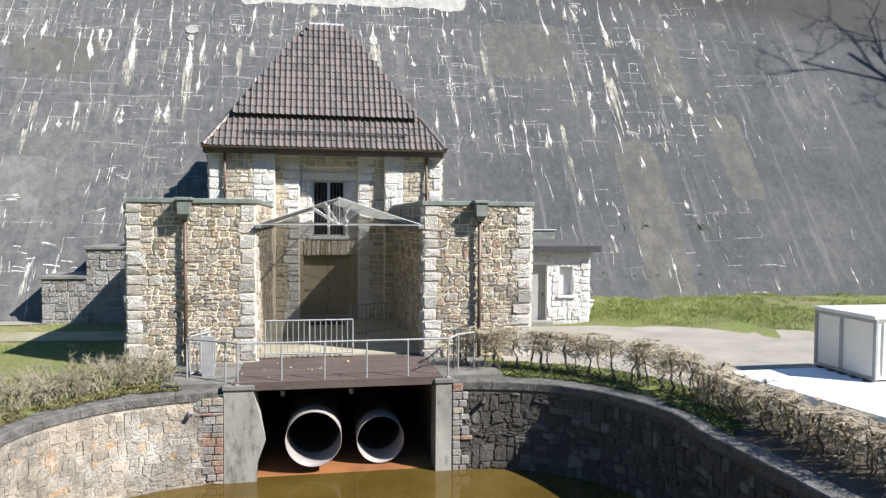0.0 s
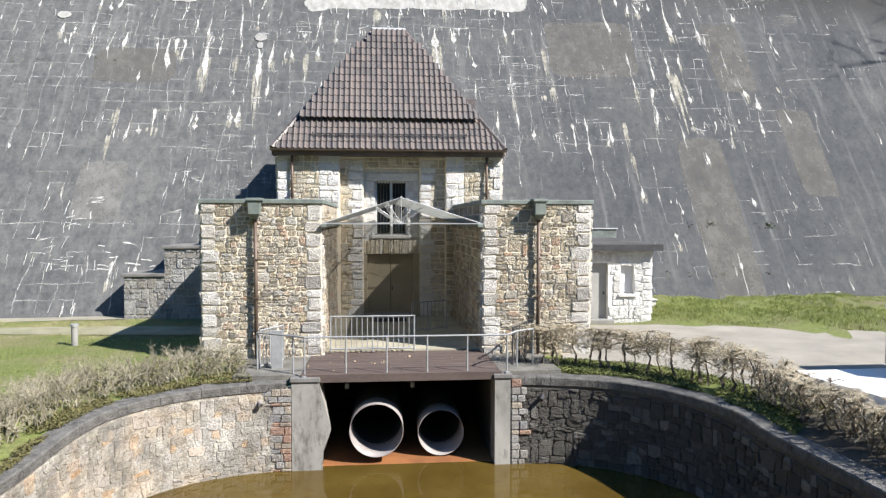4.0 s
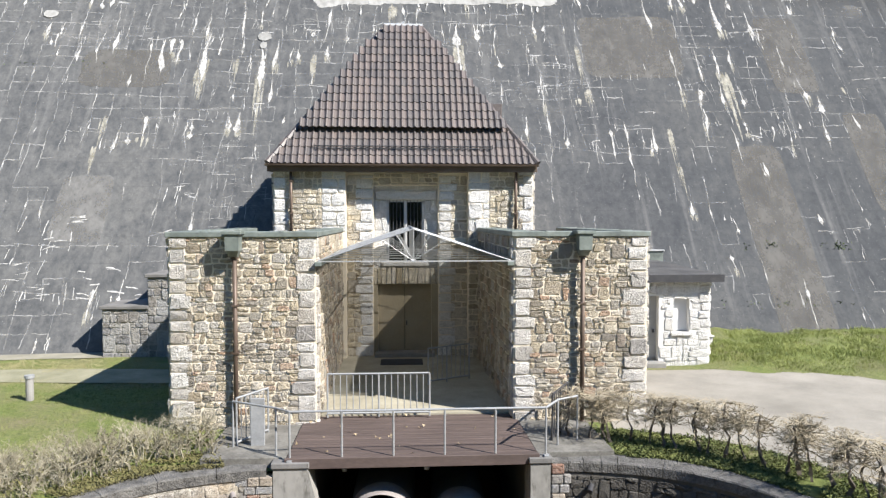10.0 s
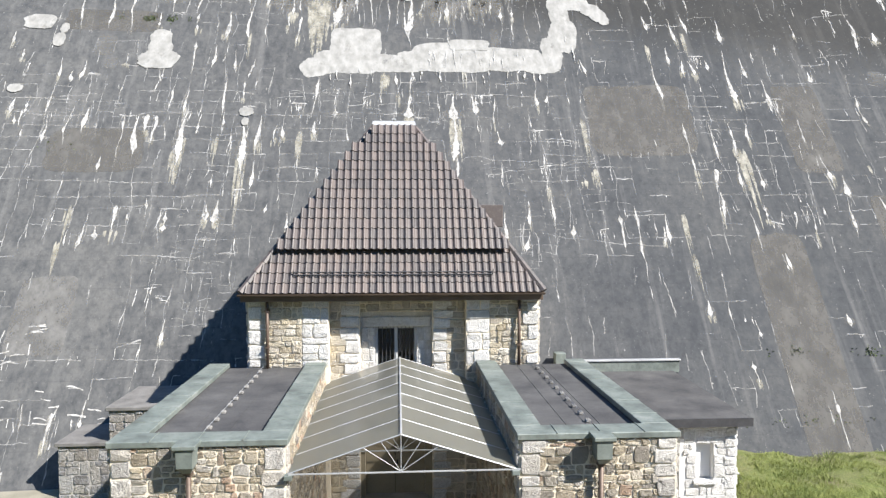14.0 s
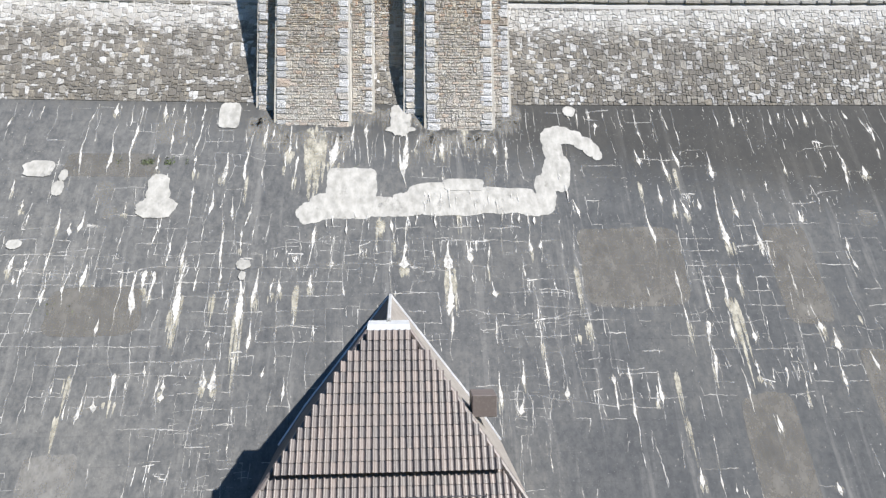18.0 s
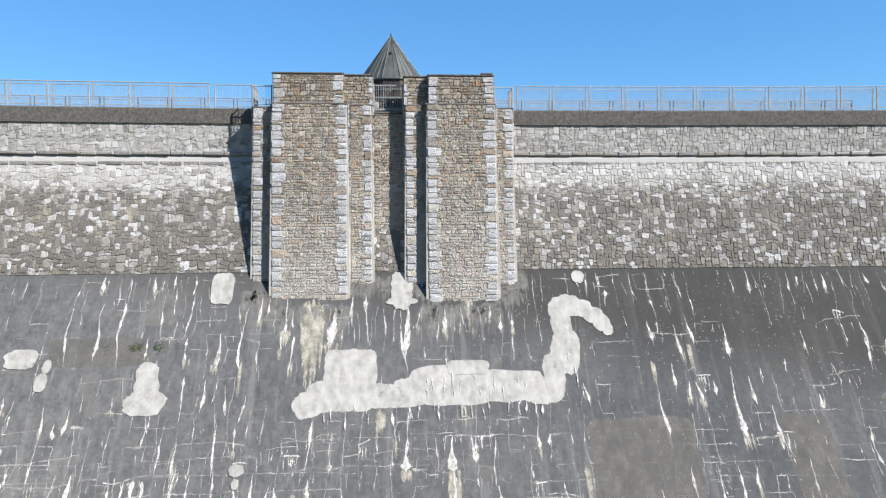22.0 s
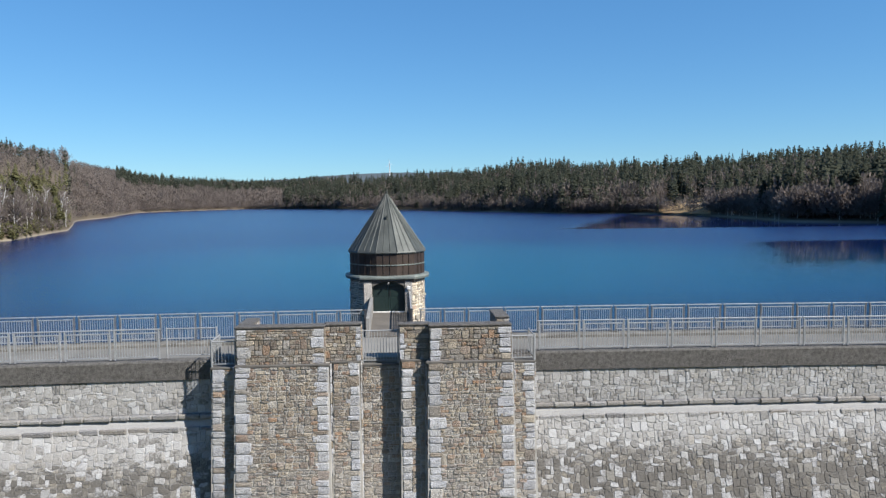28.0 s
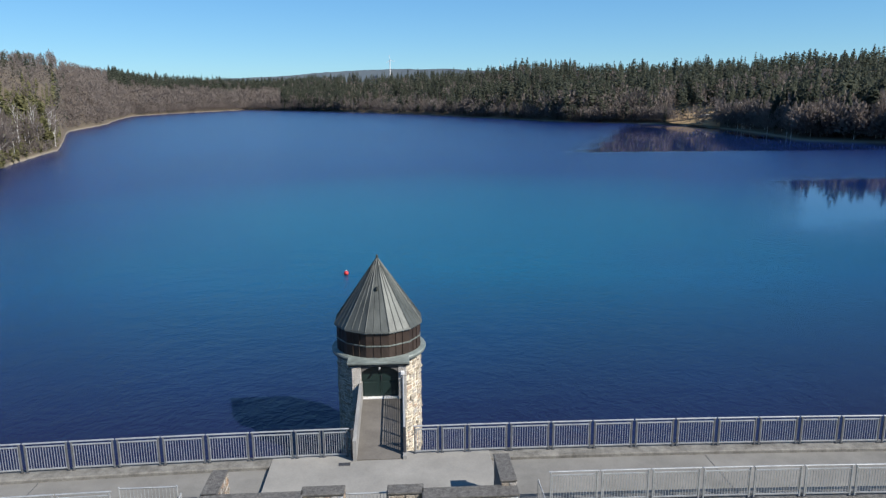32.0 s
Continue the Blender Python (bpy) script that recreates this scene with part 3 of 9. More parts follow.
def dam_face_material():
    """Dark sprayed concrete with lift lines, pale repair fields, lime blooms and rust-brown runs."""
    m, nt, p = nodes_of("dam_face_concrete")
    pos = nt.nodes.new("ShaderNodeSeparateXYZ")
    nt.links.new(nt.nodes.new("ShaderNodeNewGeometry").outputs["Position"], pos.inputs[0])
    X, Z = pos.outputs[0], pos.outputs[2]
    a = noise_of(nt, 0.16, 6, 0.7)
    b = noise_of(nt, 2.6, 6, 0.75, (1, 1, 0.22))
    f = noise_of(nt, 18.0, 4, 0.7)
    c = ramp(nt, fmath(nt, "ADD", fmath(nt, "MULTIPLY", a, 0.6), fmath(nt, "MULTIPLY", b, 0.4)), ((0.36, (0.0435, 0.047, 0.0525)), (0.5, (0.061, 0.0645, 0.0685)), (0.64, (0.090, 0.091, 0.0905))))
    # vertical runs of thin lime
    run = noise_of(nt, 1.6, 4, 0.6, (1.0, 0.02, 0.07))
    c = mixc(nt, ramp(nt, run, ((0.56, (0, 0, 0)), (0.74, (0.38, 0.38, 0.38)))), c, (0.225, 0.221, 0.214))
    # lime haze, thicker to the left, where it also paints in the face's glare
    haze = fmath(nt, "MULTIPLY", ramp(nt, fmath(nt, "ADD", fmath(nt, "MULTIPLY", X, -0.028), 0.55), ((0.15, (0.15, 0.15, 0.15)), (0.85, (1, 1, 1)))), ramp(nt, b, ((0.3, (0.05, 0.05, 0.05)), (0.7, (0.42, 0.42, 0.42)))))
    c = mixc(nt, haze, c, (0.203, 0.199, 0.191))
    # pour lifts
    wave = fmath(nt, "FRACT", fmath(nt, "ADD", fmath(nt, "DIVIDE", Z, 1.05), fmath(nt, "MULTIPLY", a, 0.12)))
    line = ramp(nt, wave, ((0.0, (0.55, 0.55, 0.55)), (0.03, (0, 0, 0))))
    c = mixc(nt, fmath(nt, "MULTIPLY", line, b), c, (0.0375, 0.0375, 0.0413))
    # brown-black tone below the masonry, stronger towards the right
    belt = fmath(nt, "ADD", fmath(nt, "ADD", fmath(nt, "MULTIPLY", fmath(nt, "SUBTRACT", Z, 18.5), 0.2), fmath(nt, "MULTIPLY", X, 0.029)), fmath(nt, "MULTIPLY", fmath(nt, "SUBTRACT", b, 0.5), 0.9))
    c = mixc(nt, ramp(nt, belt, ((0.1, (0, 0, 0)), (0.6, (0.66, 0.66, 0.66)))), c, (0.0315, 0.03, 0.027))
    # white spatter
    c = mixc(nt, ramp(nt, noise_of(nt, 15.0, 2, 0.6), ((0.70, (0, 0, 0)), (0.74, (0.45, 0.45, 0.45)))), c, (0.30, 0.296, 0.288))
    c = mixc(nt, ramp(nt, noise_of(nt, 5.0, 5, 0.8), ((0.34, (0.35, 0.35, 0.35)), (0.5, (0, 0, 0)))), c, (0.028, 0.030, 0.034))
    sp = noise_of(nt, 6.0, 3, 0.8)
    c = mixc(nt, ramp(nt, sp, ((0.69, (0, 0, 0)), (0.73, (0.4, 0.4, 0.4)))), c, (0.29, 0.284, 0.278))
    nt.links.new(c, p.inputs["Base Color"])
    p.inputs["Roughness"].default_value = 0.9
    p.inputs["Specular IOR Level"].default_value = 0.15
    bump(nt, p, f, 0.35, 0.012)
    return m


M["dam_face"] = dam_face_material()


def lime_material(name, a, b, lo, hi, scale):
    """Lime crust: broken up by noise so that its edges feather into the wall."""
    m, nt, p = nodes_of(name)
    g = noise_of(nt, scale, 5, 0.75, (1, 1, 0.5))
    nt.links.new(ramp(nt, noise_of(nt, 3.0, 4, 0.6, (1, 1, 0.3)), ((0.35, a), (0.65, b))), p.inputs["Base Color"])
    p.inputs["Roughness"].default_value = 0.9
    al = ramp(nt, g, ((lo, (0, 0, 0)), (hi, (1, 1, 1))))
    nt.links.new(al, p.inputs["Alpha"])
    bump(nt, p, g, 0.5, 0.02)
    return m


M["lime"] = lime_material("white_lime_crust", (0.34, 0.334, 0.318), (0.53, 0.522, 0.505), 0.26, 0.56, 5.0)
M["lime_thin"] = lime_material("thin_lime_line", (0.24, 0.237, 0.228), (0.42, 0.414, 0.40), 0.32, 0.66, 1.4)
M["repair"] = lime_material("pale_repair_mortar", (0.215, 0.212, 0.20), (0.325, 0.32, 0.305), 0.12, 0.42, 1.6)
M["lime_halo"] = lime_material("thin_lime_film", (0.15, 0.147, 0.138), (0.225, 0.219, 0.207), 0.34, 0.95, 2.0)
M["brown_run"] = lime_material("cream_run_stain", (0.22, 0.209, 0.172), (0.36, 0.344, 0.295), 0.26, 0.62, 3.0)
M["pale_field"] = lime_material("pale_grey_field", (0.122, 0.12, 0.115), (0.165, 0.162, 0.156), 0.10, 0.60, 1.6)
M["grey_field"] = lime_material("grey_repair_field", (0.094, 0.09, 0.083), (0.116, 0.112, 0.104), 0.05, 0.7, 1.1)


def glass_material(name, col=(0.675, 0.712, 0.698), alpha=0.3, rough=0.15):
    m, nt, p = nodes_of(name)
    p.inputs["Base Color"].default_value = (*col, 1)
    p.inputs["Roughness"].default_value = rough
    p.inputs["Alpha"].default_value = alpha
    return m


def canopy_material():
    """Milky plastic sheet: part of the light passes, part is scattered through."""
    m, nt, p = nodes_of("milky_canopy_sheet")
    p.inputs["Base Color"].default_value = (0.36, 0.355, 0.31, 1)
    p.inputs["Roughness"].default_value = 0.3
    tl = node(nt, "ShaderNodeBsdfTranslucent")
    tl.inputs[0].default_value = (0.38, 0.385, 0.335, 1)
    tp = node(nt, "ShaderNodeBsdfTransparent")
    out = nt.nodes["Material Output"]
    a, b = nt.nodes.new("ShaderNodeMixShader"), nt.nodes.new("ShaderNodeMixShader")
    a.inputs[0].default_value, b.inputs[0].default_value = 0.5, 0.48
    nt.links.new(p.outputs[0], a.inputs[1])
    nt.links.new(tl.outputs[0], a.inputs[2])
    nt.links.new(a.outputs[0], b.inputs[1])
    nt.links.new(tp.outputs[0], b.inputs[2])
    nt.links.new(b.outputs[0], out.inputs["Surface"])
    return m


M["canopy_glass"] = canopy_material()
M["window_glass"] = glass_material("dark_window_glass", (0.015, 0.0188, 0.0225), 0.85, 0.08)
M["twig"] = plain("hedge_twig", (0.20, 0.165, 0.105), (0.42, 0.365, 0.265), 0.9, 0, 2.0, 20)
M["twig_pale"] = plain("bleached_hedge_twig", (0.128, 0.112, 0.0713), (0.36, 0.33, 0.247), 0.9, 0, 1.5, 20)
M["leaf"] = plain("hedge_leaf", (0.0525, 0.0825, 0.0225), (0.0975, 0.128, 0.045), 0.7, 0, 3, 20)
M["grass"] = plain("grass_blade", (0.13, 0.17, 0.035), (0.28, 0.30, 0.09), 0.8, 0, 1.0, 10)
M["lawn_grass"] = plain("lawn_grass_blade", (0.085, 0.125, 0.03), (0.22, 0.23, 0.085), 0.8, 0, 0.7, 8)
M["dry_lawn"] = plain("dry_lawn_blade", (0.20, 0.19, 0.085), (0.32, 0.29, 0.16), 0.85, 0, 0.7, 8)


def foliage(name, a, b, scale, fine, through=0.4):
    """Needles and twigs: part of the light comes through."""
    m = plain(name, a, b, 0.9, 0, scale, fine, 0.0)
    nt = m.node_tree
    p = nt.nodes["Principled BSDF"]
    p.inputs["Specular IOR Level"].default_value = 0.1
    tl, mx = nt.nodes.new("ShaderNodeBsdfTranslucent"), nt.nodes.new("ShaderNodeMixShader")
    mx.inputs[0].default_value = through
    nt.links.new(p.inputs["Base Color"].links[0].from_socket, tl.inputs[0])
    nt.links.new(p.outputs[0], mx.inputs[1])
    nt.links.new(tl.outputs[0], mx.inputs[2])
    nt.links.new(mx.outputs[0], nt.nodes["Material Output"].inputs["Surface"])
    return m


# conifer and bare colours are lifted and greyed to include distance haze
M["conifer"] = foliage("conifer_needles", (0.050, 0.058, 0.042), (0.105, 0.112, 0.08), 0.05, 0.5, 0.5)
M["pine"] = foliage("pine_needles", (0.105, 0.108, 0.048), (0.22, 0.208, 0.105), 0.2, 2.0)
M["bare"] = foliage("bare_twigs", (0.118, 0.098, 0.086), (0.225, 0.19, 0.166), 0.03, 0.6, 0.35)
M["dry_grass"] = plain("dry_grass", (0.195, 0.128, 0.06), (0.315, 0.217, 0.105), 0.95, 0, 0.15, 2.0, 0.3, 0.05)
M["birch"] = plain("pale_trunk", (0.36, 0.345, 0.32), (0.58, 0.565, 0.54), 0.9, 0, 1, 5)
M["mat"] = plain("dark_door_mat", (0.015, 0.0188, 0.03), (0.03, 0.0338, 0.045), 0.95)


# ---- mesh helpers ----
def mesh_object(name, bm, material, parent=None, smooth=False):
    me = bpy.data.meshes.new(name)
    bm.to_mesh(me)
    bm.free()
    me.materials.append(material)
    if smooth:
        for f in me.polygons:
            f.use_smooth = True
    ob = new(name, me)
    if parent:
        ob.parent = parent
    return ob


def part(name, bm, material, parent, label="", smooth=False):
    ob = mesh_object(name, bm, material, parent, smooth)
    if label:
        ob["label"] = label
    return ob


def pydata(name, verts, faces, material, parent=None):
    me = bpy.data.meshes.new(name)
    me.from_pydata(verts, [], faces)
    me.materials.append(material)
    ob = new(name, me)
    if parent:
        ob.parent = parent
    return ob


def thing(name, label, category, group="", kind=""):
    return tagged(new(name), label, category, group, kind)


def box(bm, x0, x1, y0, y1, z0, z1, bev=0.0):
    r = bmesh.ops.create_cube(bm, size=1)
    for v in r["verts"]:
        v.co = Vector(((x0 + x1) / 2 + v.co.x * (x1 - x0), (y0 + y1) / 2 + v.co.y * (y1 - y0), (z0 + z1) / 2 + v.co.z * (z1 - z0)))
    if bev:
        es = list({e for v in r["verts"] for e in v.link_edges})
        bmesh.ops.bevel(bm, geom=es, offset=bev, segments=1, affect="EDGES")


def boxes(*bs, bev=0.0):
    bm = bmesh.new()
    for b in bs:
        box(bm, *b, bev=bev)
    return bm


def rod(bm, a, b, r, n=6, r2=None):
    a, b = Vector(a), Vector(b)
    d = b - a
    q = d.to_track_quat("Z", "Y").to_matrix()
    r2 = r if r2 is None else r2
    lo, hi = [], []
    for i in range(n):
        t = 2 * math.pi * i / n
        o = q @ Vector((math.cos(t), math.sin(t), 0))
        lo.append(bm.verts.new(a + o * r))
        hi.append(bm.verts.new(b + o * r2))
    for i in range(n):
        bm.faces.new((lo[i], lo[(i + 1) % n], hi[(i + 1) % n], hi[i]))
    bm.faces.new(lo[::-1])
    bm.faces.new(hi)


def rods(*rs, n=6):
    bm = bmesh.new()
    for a, b, r in rs:
        rod(bm, a, b, r, n)
    return bm


def poly(bm, pts):
    return bm.faces.new([bm.verts.new(p) for p in pts])


def loft(bm, sections, close=False, caps=False):
    rows = [[bm.verts.new(p) for p in s] for s in sections]
    n = len(rows[0])
    for a, b in zip(rows, rows[1:]):
        for i in range(n if close else n - 1):
            bm.faces.new((a[i], a[(i + 1) % n], b[(i + 1) % n], b[i]))
    if caps:
        bm.faces.new(rows[0][::-1])
        bm.faces.new(rows[-1])
    return rows


# ---- rubble ----
rng = random.Random(7)


def split(r, wmax, hmax, out, rnd):
    """Cuts a rectangle by chance until each piece is a stone's size."""
    x0, x1, y0, y1 = r
    w, h = x1 - x0, y1 - y0
    wm, hm = wmax * rnd.uniform(0.45, 1.45), hmax * rnd.uniform(0.5, 1.45)
    if w <= wm and h <= hm:
        out.append(r)
    elif h / hm >= w / wm:
        c = y0 + h * rnd.uniform(0.36, 0.64)
        split((x0, x1, y0, c), wmax, hmax, out, rnd)
        split((x0, x1, c, y1), wmax, hmax, out, rnd)
    else:
        c = x0 + w * rnd.uniform(0.32, 0.68)
        split((x0, c, y0, y1), wmax, hmax, out, rnd)
        split((c, x1, y0, y1), wmax, hmax, out, rnd)


def stone_shape(rnd, cut=(0.05, 0.26), wob=0.08, face=0.90):
    """A unit stone in the x-z plane, face towards -y: uneven outline with cut corners, rough flat face."""
    ring = []
    for cx, cz, ax, az in ((0, 0, 1, 1), (1, 0, -1, 1), (1, 1, -1, -1), (0, 1, 1, -1)):
        j = lambda: rnd.uniform(0.0, wob)
        k = rnd.uniform(*cut)
        p, q = (cx + ax * j(), cz + az * (k + j())), (cx + ax * (k + j()), cz + az * j())
        ring += [p, q] if (cx, cz) in ((0, 0), (1, 1)) else [q, p]
    v = [(x, 0.0, z) for x, z in ring]
    v += [(0.5 + (x - 0.5) * 0.985, -0.7, 0.5 + (z - 0.5) * 0.985) for x, z in ring]
    v += [(0.5 + (x - 0.5) * face, -1.0 - rnd.uniform(-0.3, 0.3), 0.5 + (z - 0.5) * (face - 0.04)) for x, z in ring]
    v.append((rnd.uniform(0.35, 0.65), -1.0 - rnd.uniform(-0.1, 0.5), rnd.uniform(0.35, 0.65)))
    f = [(i, (i + 1) % 8, 8 + (i + 1) % 8, 8 + i) for i in range(8)]
    f += [(8 + i, 8 + (i + 1) % 8, 16 + (i + 1) % 8, 16 + i) for i in range(8)]
    f += [(16 + i, 16 + (i + 1) % 8, 24) for i in range(8)]
    return v, f


SHAPES = [stone_shape(rng) for _ in range(16)] + [stone_shape(rng, (0.02, 0.12), 0.06, 0.90) for _ in range(8)]
SHARED = {}


def shared_stone(k, mat):
    if (k, mat) not in SHARED:
        me = bpy.data.meshes.new("stone")
        me.from_pydata(SHAPES[k][0], [], SHAPES[k][1])
        me.materials.append(M[mat])
        SHARED[k, mat] = me
    return SHARED[k, mat]


PIECES = []


def stones(rects, place, mat, parent, depth=0.03, gap=0.02, single=300, name="stone", rest="rubble"):
    """Lays stones on the rectangles of a wall. place(u, v) gives a point and the wall's axes; the first ones become parts of their own, the rest one mesh."""
    PIECES.append((list(rects), place, mat, parent, depth, gap, single, name, rest))


def lay_stones():
    for rects, place, mat, parent, depth, gap, single, name, rest in PIECES:
        V, F = [], []
        for i, (u0, u1, v0, v1) in enumerate(rects):
            k = rng.randrange(16) if name == "stone" else 16 + rng.randrange(8)
            w, h, d = u1 - u0 - gap, v1 - v0 - gap, depth * rng.uniform(0.6, 1.4)
            p, ux, uz, n = place(u0 + gap / 2, v0 + gap / 2)
            if name == "stone":
                a = rng.uniform(-0.07, 0.07) + 0.10 * noise.noise((u0 * 0.9, v0 * 0.9, 7.0))
                p = p + uz * (0.07 * noise.noise((u0 * 0.8, v0 * 1.1, 4.0)) - 0.5 * w * math.sin(a)) + ux * 0.04 * noise.noise((u0, v0, 1.0))
                ux, uz = ux * math.cos(a) + uz * math.sin(a), uz * math.cos(a) - ux * math.sin(a)
                w, h = w * rng.uniform(0.92, 1.06), h * rng.uniform(0.90, 1.06)
            m = Matrix((( ux.x * w, -n.x * d, uz.x * h, p.x), (ux.y * w, -n.y * d, uz.y * h, p.y), (ux.z * w, -n.z * d, uz.z * h, p.z), (0, 0, 0, 1)))
            if i < single:
                ob = new(name, shared_stone(k, mat))
                ob.matrix_world = m
                ob.parent = parent
                ob.matrix_parent_inverse = parent.matrix_world.inverted()
            else:
                o = len(V)
                V += [tuple(m @ Vector(q)) for q in SHAPES[k][0]]
                F += [tuple(o + j for j in f) for f in SHAPES[k][1]]
        if V:
            tagged(pydata(rest, V, F, M[mat], parent), kind="stuff")


def flat_place(origin, ux, uz):
    o, ux, uz = Vector(origin), Vector(ux).normalized(), Vector(uz).normalized()
    n = ux.cross(uz)
    return lambda u, v: (o + ux * u + uz * v, ux, uz, n)


def quoin_rects(w, h, holes=(), quoin_l=0.0, quoin_r=0.0, seed=1, tall=(0.22, 0.46)):
    """Rectangles of the longer corner stones in courses at the ends of a wall; holes are left free."""
    rnd = random.Random(seed)
    q = []
    for side, width in ((0, quoin_l), (1, quoin_r)):
        z = 0.0
        i = 0
        while width and z < h - 0.02:
            hh = min(rnd.uniform(*tall), h - z)
            if h - z - hh < 0.12:
                hh = h - z
            ww = width * (rnd.uniform(0.95, 1.25) if (i + (rnd.random() < 0.25)) % 2 else rnd.uniform(0.76, 0.92))
            q.append((0, ww, z, z + hh) if side == 0 else (w - ww, w, z, z + hh))
            z += hh
            i += 1
    free = lambda r: not any(r[0] < x1 - 0.03 and r[1] > x0 + 0.03 and r[2] < z1 - 0.03 and r[3] > z0 + 0.03 for x0, x1, z0, z1 in holes)
    return [r for r in q if free(r)]


def rubble_wall(parent, origin, ux, uz, w, h, wmax=0.42, hmax=0.24, mat="rubble", qmat="quoin", holes=(), ql=0.0, qr=0.0, seed=1, single=300, depth=0.036):
    """A wall of uneven stones in rough courses, with larger squared stones at its corners."""
    q = quoin_rects(w, h, holes, ql, qr, seed, (0.16, 0.50) if qmat == "tower_quoin" else (0.22, 0.46))
    pl = flat_place(origin, ux, uz)
    a, b = ql * 0.76, w - qr * 0.76
    keep = []
    for g in coursed(b - a, h, wmax, hmax, seed, a):
        x0, x1, z0, z1 = min(p[0] for p in g), max(p[0] for p in g), min(p[1] for p in g), max(p[1] for p in g)
        if x0 < -0.03 or x1 > w + 0.03 or any(x0 < hx1 - 0.05 and x1 > hx0 + 0.05 and z0 < hz1 - 0.05 and z1 > hz0 + 0.05 for hx0, hx1, hz0, hz1 in holes):
            g = [(min(max(p[0], 0.0), w), p[1]) for p in g]
            cu, cv = sum(p[0] for p in g) / len(g), sum(p[1] for p in g) / len(g)
            if any(hx0 - 0.06 < cu < hx1 + 0.06 and hz0 - 0.05 < cv < hz1 + 0.05 for hx0, hx1, hz0, hz1 in holes):
                continue
            for hx0, hx1, hz0, hz1 in holes:
                if hz0 < cv < hz1:
                    g = [(min(p[0], hx0) if cu < hx0 else max(p[0], hx1), p[1]) for p in g]
                elif hx0 < cu < hx1:
                    g = [(p[0], max(p[1], hz1) if cv > hz1 else min(p[1], hz0)) for p in g]
        keep.append(g)
    cells(keep, pl, mat, parent, depth, 0.033, single)
    own = [r for k, r in enumerate(q) if qmat == "tower_quoin" and (k * 7 + seed) % 5 == 0]
    for group, m in (([r for r in q if r not in own], qmat), (own, mat)):
        if group:
            stones(group, pl, m, parent, depth * 1.35, single=single, name="corner_stone")


CELLS = []


def coursed(w, h, wmax, hmax, seed, u0=0.0, wob=0.03, tall=0.14):
    """Uneven stones in rough courses: wavy beds shared by neighbours, leaning joints, some stones through two courses."""
    rnd = random.Random(seed)
    zs = [0.0]
    while zs[-1] < h - 1e-6:
        s = hmax * rnd.uniform(0.45, 1.1)
        zs.append(h if h - zs[-1] - s < hmax * 0.4 else zs[-1] + s)
    n = len(zs) - 1

    def bed(i, u):
        return zs[i] if i in (0, n) else zs[i] + wob * noise.noise((u * 2.1 + 0.3, i * 3.7 + 0.4, seed * 0.613)) + 0.6 * wob * noise.noise((u * 5.3, i * 1.9 + 0.2, seed * 0.37))

    out, blocked = [], []
    for i in range(n):
        nxt = []
        edges = sorted(blocked)
        spans, c = [], u0
        for a, b in edges:
            if a - c > 0.02:
                spans.append((c, a))
            c = b
        if u0 + w - c > 0.02:
            spans.append((c, u0 + w))
        for a, b in spans:
            x, lean = a, 0.0
            while x < b - 1e-6:
                s = wmax * rnd.uniform(0.35, 1.15)
                e = b if b - x - s < wmax * 0.3 else x + s
                l2 = 0.0 if e == b else rnd.uniform(-0.03, 0.03)
                k = i + 2 if (i + 2 <= n and rnd.random() < tall and e - x > 0.12) else i + 1
                if k == i + 2:
                    nxt.append((x, e))
                lo, hi = i, k
                c1, c2, c3, c4 = [rnd.uniform(0.06, 0.26) for _ in range(4)]
                ww, hh = e - x, zs[hi] - zs[lo]
                j = lambda: rnd.uniform(-0.012, 0.012)
                pts = [(x - lean + ww * c1 * 0.6, bed(lo, x)), (x + ww * 0.5, bed(lo, x + ww * 0.5) + j()), (e - l2 - ww * c2 * 0.6, bed(lo, e)), (e - l2 * 0.5 + j(), bed(lo, e) + hh * c2), (e + l2 * 0.5 + j(), bed(hi, e) - hh * c3),
                       (e + l2 - ww * c3 * 0.6, bed(hi, e)), (x + ww * 0.5, bed(hi, x + ww * 0.5) + j()), (x + lean + ww * c4 * 0.6, bed(hi, x)), (x + lean * 0.5 + j(), bed(hi, x) - hh * c4), (x - lean * 0.5 + j(), bed(lo, x) + hh * c1)]
                out.append(pts)
                x, lean = e, l2
        blocked = nxt
    return out


def cells(polys, place, mat, parent, depth=0.04, gap=0.02, single=300, name="stone", rest="rubble"):
    CELLS.append((polys, place, mat, parent, depth, gap, single, name, rest))


